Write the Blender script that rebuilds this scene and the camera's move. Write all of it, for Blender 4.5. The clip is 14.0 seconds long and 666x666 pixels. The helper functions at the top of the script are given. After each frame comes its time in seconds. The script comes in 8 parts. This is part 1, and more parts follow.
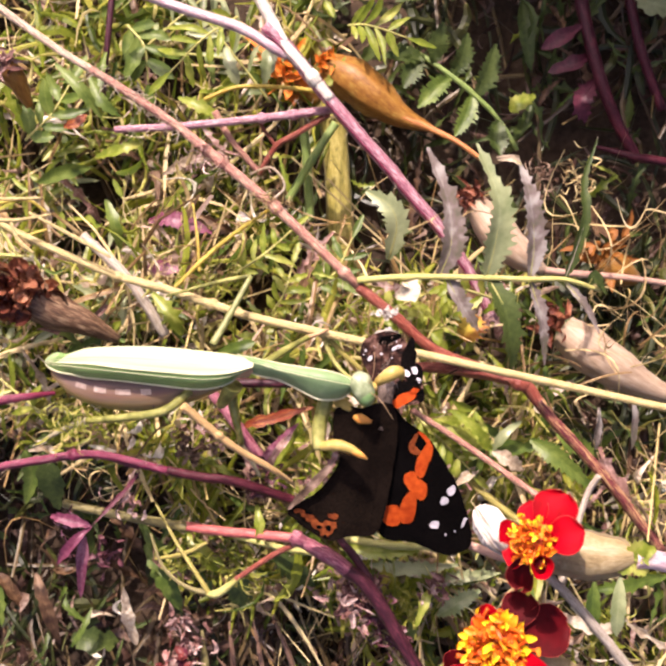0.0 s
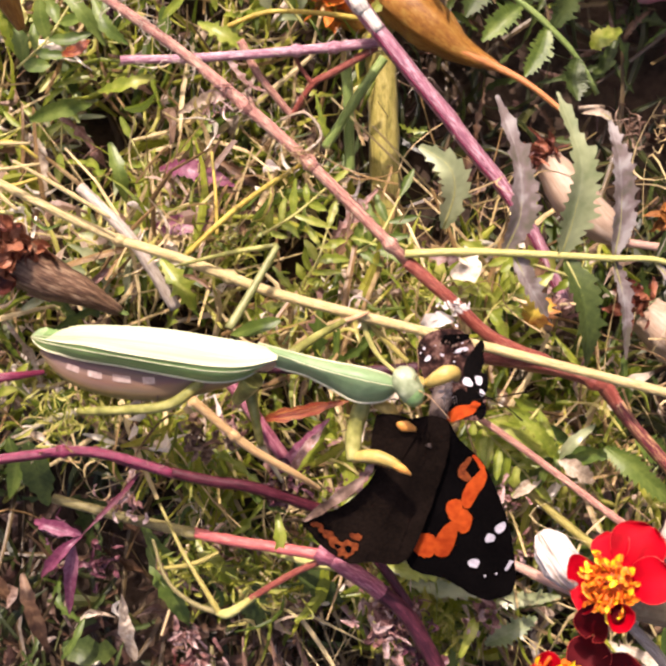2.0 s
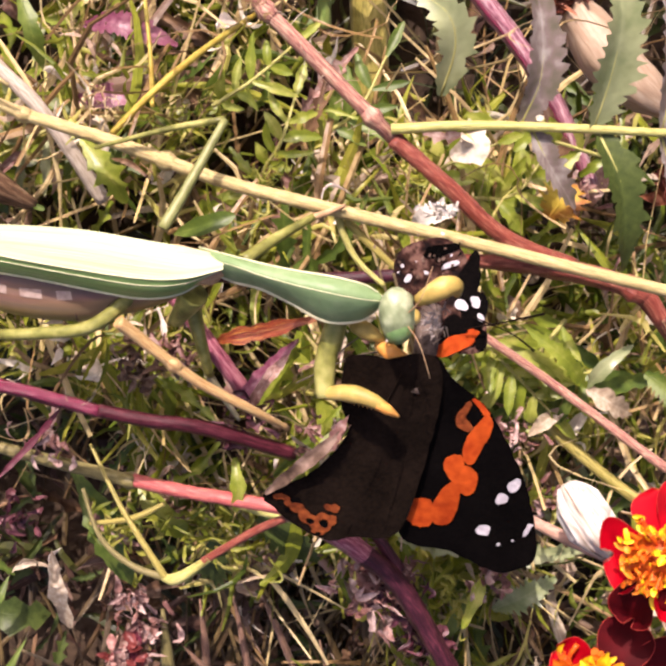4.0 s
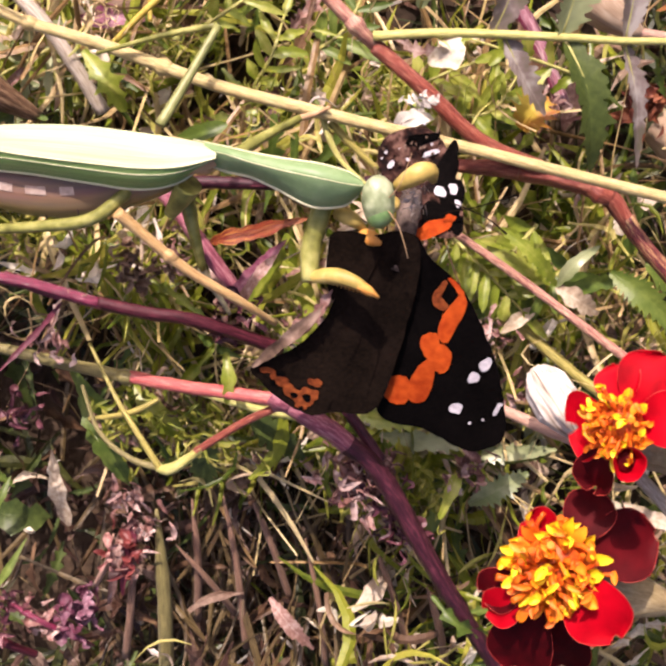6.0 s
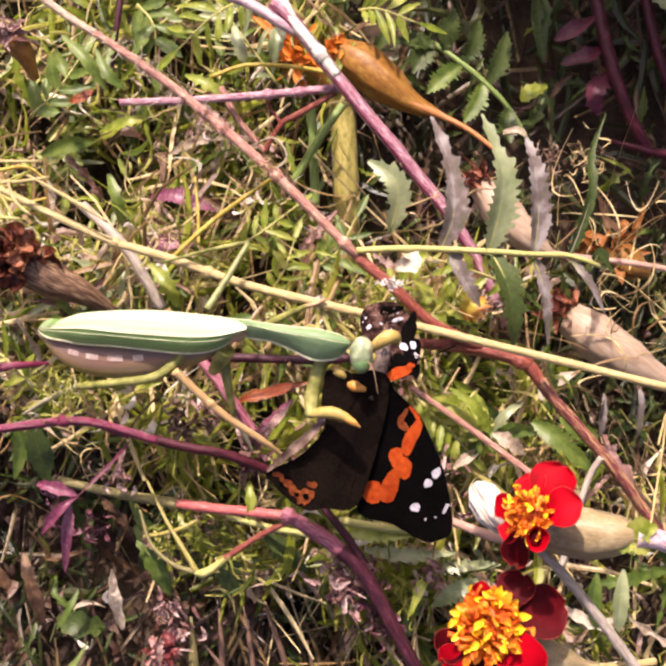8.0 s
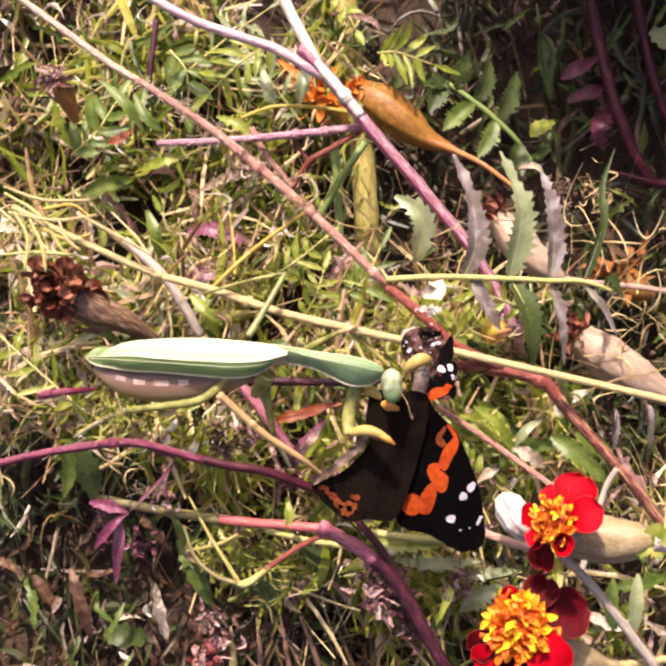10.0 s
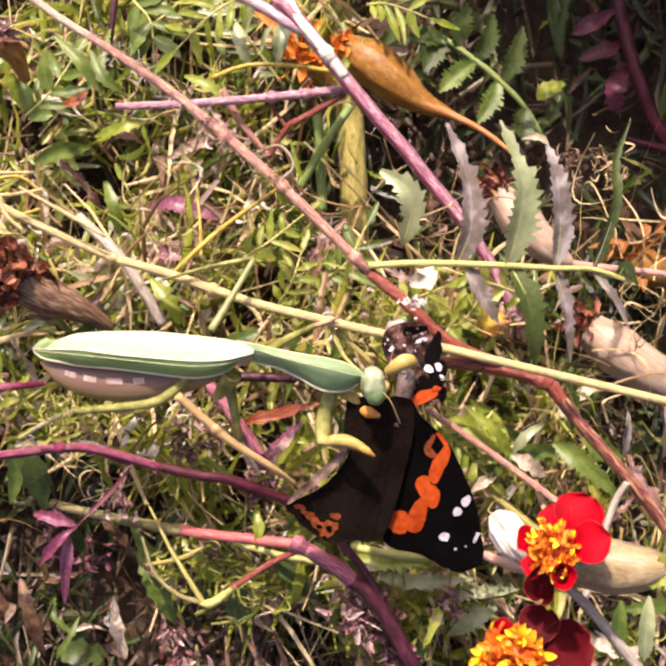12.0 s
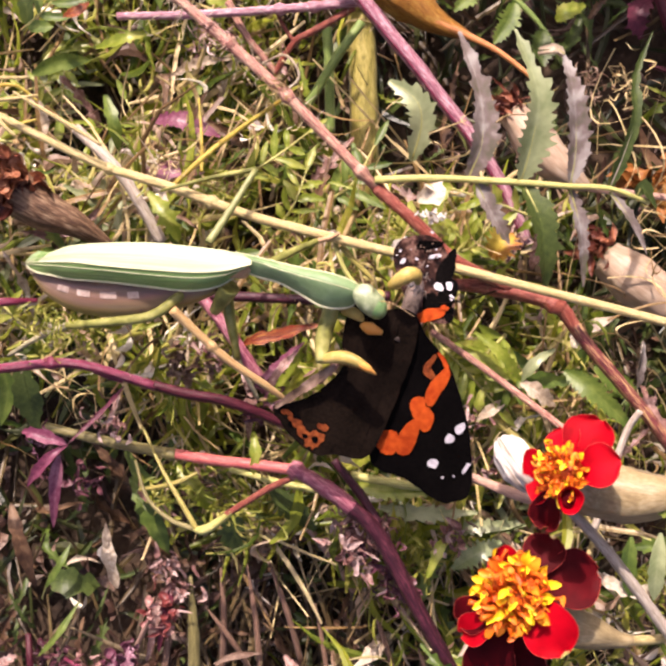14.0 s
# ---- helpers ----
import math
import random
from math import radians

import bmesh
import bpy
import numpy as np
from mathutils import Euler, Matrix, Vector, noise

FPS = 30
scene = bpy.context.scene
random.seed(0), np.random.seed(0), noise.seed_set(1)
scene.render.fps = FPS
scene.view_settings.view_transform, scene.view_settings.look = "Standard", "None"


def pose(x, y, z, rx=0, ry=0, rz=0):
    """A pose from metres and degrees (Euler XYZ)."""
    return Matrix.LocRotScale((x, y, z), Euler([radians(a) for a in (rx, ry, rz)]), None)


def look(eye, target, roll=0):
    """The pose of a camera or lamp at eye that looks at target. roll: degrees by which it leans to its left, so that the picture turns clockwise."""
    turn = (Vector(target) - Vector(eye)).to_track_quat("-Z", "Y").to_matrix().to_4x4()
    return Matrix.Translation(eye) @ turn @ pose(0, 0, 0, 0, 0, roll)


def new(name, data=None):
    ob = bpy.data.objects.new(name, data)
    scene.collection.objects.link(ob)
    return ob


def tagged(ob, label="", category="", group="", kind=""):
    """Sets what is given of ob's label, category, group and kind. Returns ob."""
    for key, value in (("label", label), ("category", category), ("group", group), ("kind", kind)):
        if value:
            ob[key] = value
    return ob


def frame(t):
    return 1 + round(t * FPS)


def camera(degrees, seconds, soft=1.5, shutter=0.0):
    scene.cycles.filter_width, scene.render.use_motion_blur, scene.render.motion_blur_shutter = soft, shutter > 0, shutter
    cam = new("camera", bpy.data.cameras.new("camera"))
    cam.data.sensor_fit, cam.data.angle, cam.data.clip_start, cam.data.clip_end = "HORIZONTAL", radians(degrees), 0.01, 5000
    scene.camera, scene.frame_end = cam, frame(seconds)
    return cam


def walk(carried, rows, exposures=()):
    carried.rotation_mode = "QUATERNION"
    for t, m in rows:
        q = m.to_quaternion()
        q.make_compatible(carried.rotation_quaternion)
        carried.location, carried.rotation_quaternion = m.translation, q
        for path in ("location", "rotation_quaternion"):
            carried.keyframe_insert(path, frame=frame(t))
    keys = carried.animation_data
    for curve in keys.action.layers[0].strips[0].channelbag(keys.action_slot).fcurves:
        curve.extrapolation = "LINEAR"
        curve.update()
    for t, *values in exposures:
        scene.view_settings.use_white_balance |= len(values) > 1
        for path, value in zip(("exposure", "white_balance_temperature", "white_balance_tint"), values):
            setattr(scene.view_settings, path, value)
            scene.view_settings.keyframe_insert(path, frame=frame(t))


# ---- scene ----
cam = camera(28, 14.0, soft=3.0)
PATH = [
    (0, pose(0.0000, 0.0000, 0.3844, 0.01, 0.01, 0.00)),
    (0.5, pose(0.0009, 0.0040, 0.3778, -0.51, 0.12, 0.45)),
    (1, pose(-0.0048, 0.0083, 0.3660, -1.23, 0.81, 1.24)),
    (1.5, pose(-0.0023, 0.0073, 0.3503, -2.88, 1.05, 1.55)),
    (2, pose(-0.0019, 0.0137, 0.3327, -3.77, 1.44, 1.67)),
    (2.2, pose(-0.0010, 0.0151, 0.3221, -4.48, 1.61, 1.65)),
    (4.3, pose(0.0034, 0.0114, 0.2750, -9.42, 1.51, 1.14)),
    (4.5, pose(0.0042, 0.0092, 0.2747, -9.79, 1.57, 1.15)),
    (5, pose(0.0043, 0.0058, 0.2759, -10.19, 1.40, 1.27)),
    (5.5, pose(0.0046, 0.0047, 0.2785, -9.88, 1.38, 1.33)),
    (6, pose(0.0040, -0.0035, 0.2928, -8.39, 1.18, 1.48)),
    (6.5, pose(-0.0031, -0.0175, 0.3113, -4.64, 2.37, 2.05)),
    (7, pose(-0.0017, -0.0253, 0.3312, -1.54, 2.90, 2.39)),
    (7.5, pose(0.0073, -0.0281, 0.3535, 0.08, 2.02, 1.60)),
    (8, pose(0.0082, -0.0243, 0.3768, 3.41, 1.35, 1.56)),
    (8.2, pose(0.0049, -0.0227, 0.3825, 4.71, 1.57, 1.90)),
    (10.3, pose(-0.0036, -0.0257, 0.3988, 4.34, 0.50, 0.37)),
    (10.5, pose(-0.0017, -0.0257, 0.3988, 4.30, 0.46, 0.20)),
    (11, pose(0.0029, -0.0290, 0.3928, 3.61, 0.09, 0.04)),
    (11.5, pose(0.0034, -0.0205, 0.3792, 2.79, 0.55, 0.45)),
    (12, pose(0.0044, -0.0120, 0.3618, 1.96, 1.21, 1.15)),
    (12.5, pose(0.0021, -0.0080, 0.3494, 0.91, 1.59, 1.42)),
    (13, pose(-0.0010, -0.0146, 0.3469, -0.02, 1.66, 1.50)),
    (13.5, pose(-0.0025, -0.0196, 0.3466, -0.07, 2.23, 1.94)),
    (14, pose(0.0083, -0.0250, 0.3499, 1.23, 2.06, 2.33)),
]
walk(cam, PATH, [(0, 0.64, 6230, 26), (2, 0.58, 6230, 26), (4.3, 0.48, 6230, 26), (7, 0.48, 6230, 26), (8.2, 0.57, 6230, 26), (10.3, 0.64, 6230, 26), (12.5, 0.62, 6230, 26), (14, 0.56, 6230, 26)])

# ---- world and light ----
SUN_ELEV, SUN_AZ = radians(45), radians(-12)   # azimuth from +y towards +x
world = bpy.data.worlds.new("sky_world")
world.use_nodes = True
scene.world = world
sky = world.node_tree.nodes.new("ShaderNodeTexSky")
sky.sky_type, sky.sun_disc = "NISHITA", False
sky.air_density, sky.dust_density, sky.ozone_density = 0.7, 7.0, 0.2
sky.sun_elevation, sky.sun_rotation = SUN_ELEV, SUN_AZ
bg = world.node_tree.nodes["Background"]
world.node_tree.links.new(sky.outputs[0], bg.inputs[0])
bg.inputs[1].default_value = 0.14
sun_data = bpy.data.lights.new("sun", "SUN")
sun_data.energy, sun_data.angle, sun_data.color = 5.0, radians(0.53), (1.0, 0.885, 0.72)
sun = new("sun", sun_data)
SUN_WAY = Vector((math.sin(SUN_AZ) * math.cos(SUN_ELEV), math.cos(SUN_AZ) * math.cos(SUN_ELEV), math.sin(SUN_ELEV)))
sun.matrix_world = look(SUN_WAY * 3, (0, 0, 0))


# ---- materials ----
def material(name, low, high, rough=0.55, trans=0.0, grain=900.0, blotch=120.0, island=0.0, per_object=0.0,
             bump=0.25, spec=0.4, contrast=0.14, streak=0.0, sheen=0.0, vein=0.0):
    """A plant or insect surface: two colours mixed by fine grain and wider blotches, with relief and some light let through."""
    m = bpy.data.materials.new(name)
    m.use_nodes = True
    nt = m.node_tree
    bs = nt.nodes["Principled BSDF"]
    co = nt.nodes.new("ShaderNodeTexCoord")
    fine, wide = nt.nodes.new("ShaderNodeTexNoise"), nt.nodes.new("ShaderNodeTexNoise")
    fine.inputs["Scale"].default_value, wide.inputs["Scale"].default_value = grain, blotch
    fine.inputs["Detail"].default_value = 4
    for n, s in ((fine, 3.0), (wide, 1.0)):
        if streak:
            place = nt.nodes.new("ShaderNodeMapping")
            place.inputs["Scale"].default_value = (9.0 * s, streak * s, 1.0)
            nt.links.new(co.outputs["UV"], place.inputs["Vector"])
            nt.links.new(place.outputs[0], n.inputs["Vector"])
            n.inputs["Scale"].default_value = 1.0
        else:
            nt.links.new(co.outputs["Object"], n.inputs["Vector"])
    mixv = nt.nodes.new("ShaderNodeMath")
    mixv.operation = "MULTIPLY_ADD"
    nt.links.new(fine.outputs[0], mixv.inputs[0])
    mixv.inputs[1].default_value = 0.5
    half = nt.nodes.new("ShaderNodeMath")
    half.operation = "MULTIPLY"
    nt.links.new(wide.outputs[0], half.inputs[0])
    half.inputs[1].default_value = 0.5
    nt.links.new(half.outputs[0], mixv.inputs[2])
    ramp = nt.nodes.new("ShaderNodeMapRange")
    ramp.inputs["From Min"].default_value, ramp.inputs["From Max"].default_value = 0.5 - contrast, 0.5 + contrast
    nt.links.new(mixv.outputs[0], ramp.inputs[0])
    fac = ramp.outputs[0]
    if vein:
        split = nt.nodes.new("ShaderNodeSeparateXYZ")
        nt.links.new(co.outputs["UV"], split.inputs[0])
        slant = nt.nodes.new("ShaderNodeMath")
        slant.operation = "MULTIPLY_ADD"
        nt.links.new(split.outputs[0], slant.inputs[0])
        slant.inputs[1].default_value = -0.12
        nt.links.new(split.outputs[1], slant.inputs[2])
        wave = nt.nodes.new("ShaderNodeMath")
        wave.operation = "PINGPONG"
        nt.links.new(slant.outputs[0], wave.inputs[0])
        wave.inputs[1].default_value = 0.045
        rib = nt.nodes.new("ShaderNodeMapRange")
        rib.inputs["From Min"].default_value, rib.inputs["From Max"].default_value = 0.0, 0.16
        rib.inputs["To Min"].default_value, rib.inputs["To Max"].default_value = vein, 0.0
        nt.links.new(split.outputs[0], rib.inputs[0])
        vsum = nt.nodes.new("ShaderNodeMath")
        vsum.operation = "MULTIPLY_ADD"
        nt.links.new(wave.outputs[0], vsum.inputs[0])
        vsum.inputs[1].default_value = 9.0 * vein
        nt.links.new(rib.outputs[0], vsum.inputs[2])
        both = nt.nodes.new("ShaderNodeMath")
        nt.links.new(fac, both.inputs[0])
        nt.links.new(vsum.outputs[0], both.inputs[1])
        fac = both.outputs[0]
    if island or per_object:
        src = nt.nodes.new("ShaderNodeNewGeometry").outputs["Random Per Island"] if island else nt.nodes.new("ShaderNodeObjectInfo").outputs["Random"]
        w = nt.nodes.new("ShaderNodeMix")
        w.inputs[0].default_value = island or per_object
        nt.links.new(fac, w.inputs[2])
        nt.links.new(src, w.inputs[3])
        fac = w.outputs[0]
    colour = nt.nodes.new("ShaderNodeValToRGB")
    stops = [low, high] if not isinstance(low, list) else low
    e = colour.color_ramp.elements
    e[0].color, e[-1].color = (*stops[0], 1), (*stops[-1], 1)
    for i, c in enumerate(stops[1:-1], 1):
        el = e.new(i / (len(stops) - 1))
        el.color = (*c, 1)
    nt.links.new(fac, colour.inputs[0])
    nt.links.new(colour.outputs[0], bs.inputs["Base Color"])
    bs.inputs["Roughness"].default_value = rough
    bs.inputs["Sheen Weight"].default_value = sheen
    bs.inputs["Specular IOR Level"].default_value = spec
    b = nt.nodes.new("ShaderNodeBump")
    b.inputs["Strength"].default_value, b.inputs["Distance"].default_value = bump, 0.0006
    nt.links.new(fine.outputs[0], b.inputs["Height"])
    nt.links.new(b.outputs[0], bs.inputs["Normal"])
    if trans:
        tr = nt.nodes.new("ShaderNodeBsdfTranslucent")
        nt.links.new(colour.outputs[0], tr.inputs[0])
        mx = nt.nodes.new("ShaderNodeMixShader")
        mx.inputs[0].default_value = trans
        nt.links.new(bs.outputs[0], mx.inputs[1])
        nt.links.new(tr.outputs[0], mx.inputs[2])
        nt.links.new(mx.outputs[0], nt.nodes["Material Output"].inputs[0])
    return m


def banded(name, stops, rough=0.4, drift=0.05, shade=0.25):
    """An insect's shell with stripes of colour along it: (place across, colour) from one edge to the other."""
    m = bpy.data.materials.new(name)
    m.use_nodes = True
    nt = m.node_tree
    bs = nt.nodes["Principled BSDF"]
    co = nt.nodes.new("ShaderNodeTexCoord")
    place = nt.nodes.new("ShaderNodeMapping")
    place.inputs["Scale"].default_value = (26.0, 3.5, 1.0)
    nt.links.new(co.outputs["UV"], place.inputs["Vector"])
    grain = nt.nodes.new("ShaderNodeTexNoise")
    grain.inputs["Scale"].default_value, grain.inputs["Detail"].default_value = 1.0, 3
    nt.links.new(place.outputs[0], grain.inputs["Vector"])
    split = nt.nodes.new("ShaderNodeSeparateXYZ")
    nt.links.new(co.outputs["UV"], split.inputs[0])
    wander = nt.nodes.new("ShaderNodeMath")
    wander.operation = "MULTIPLY_ADD"
    nt.links.new(grain.outputs[0], wander.inputs[0])
    wander.inputs[1].default_value = drift
    nt.links.new(split.outputs[0], wander.inputs[2])
    colour = nt.nodes.new("ShaderNodeValToRGB")
    e = colour.color_ramp.elements
    e[0].position, e[0].color = stops[0][0], (*stops[0][1], 1)
    e[-1].position, e[-1].color = stops[-1][0], (*stops[-1][1], 1)
    for p, c in stops[1:-1]:
        e.new(p).color = (*c, 1)
    nt.links.new(wander.outputs[0], colour.inputs[0])
    tone = nt.nodes.new("ShaderNodeMix")
    tone.data_type, tone.blend_type = "RGBA", "MULTIPLY"
    tone.inputs[0].default_value = shade
    nt.links.new(colour.outputs[0], tone.inputs[6])
    nt.links.new(grain.outputs["Color"], tone.inputs[7])
    nt.links.new(tone.outputs[2], bs.inputs["Base Color"])
    bs.inputs["Roughness"].default_value = rough
    b = nt.nodes.new("ShaderNodeBump")
    b.inputs["Strength"].default_value, b.inputs["Distance"].default_value = 0.2, 0.0004
    nt.links.new(grain.outputs[0], b.inputs["Height"])
    nt.links.new(b.outputs[0], bs.inputs["Normal"])
    return m


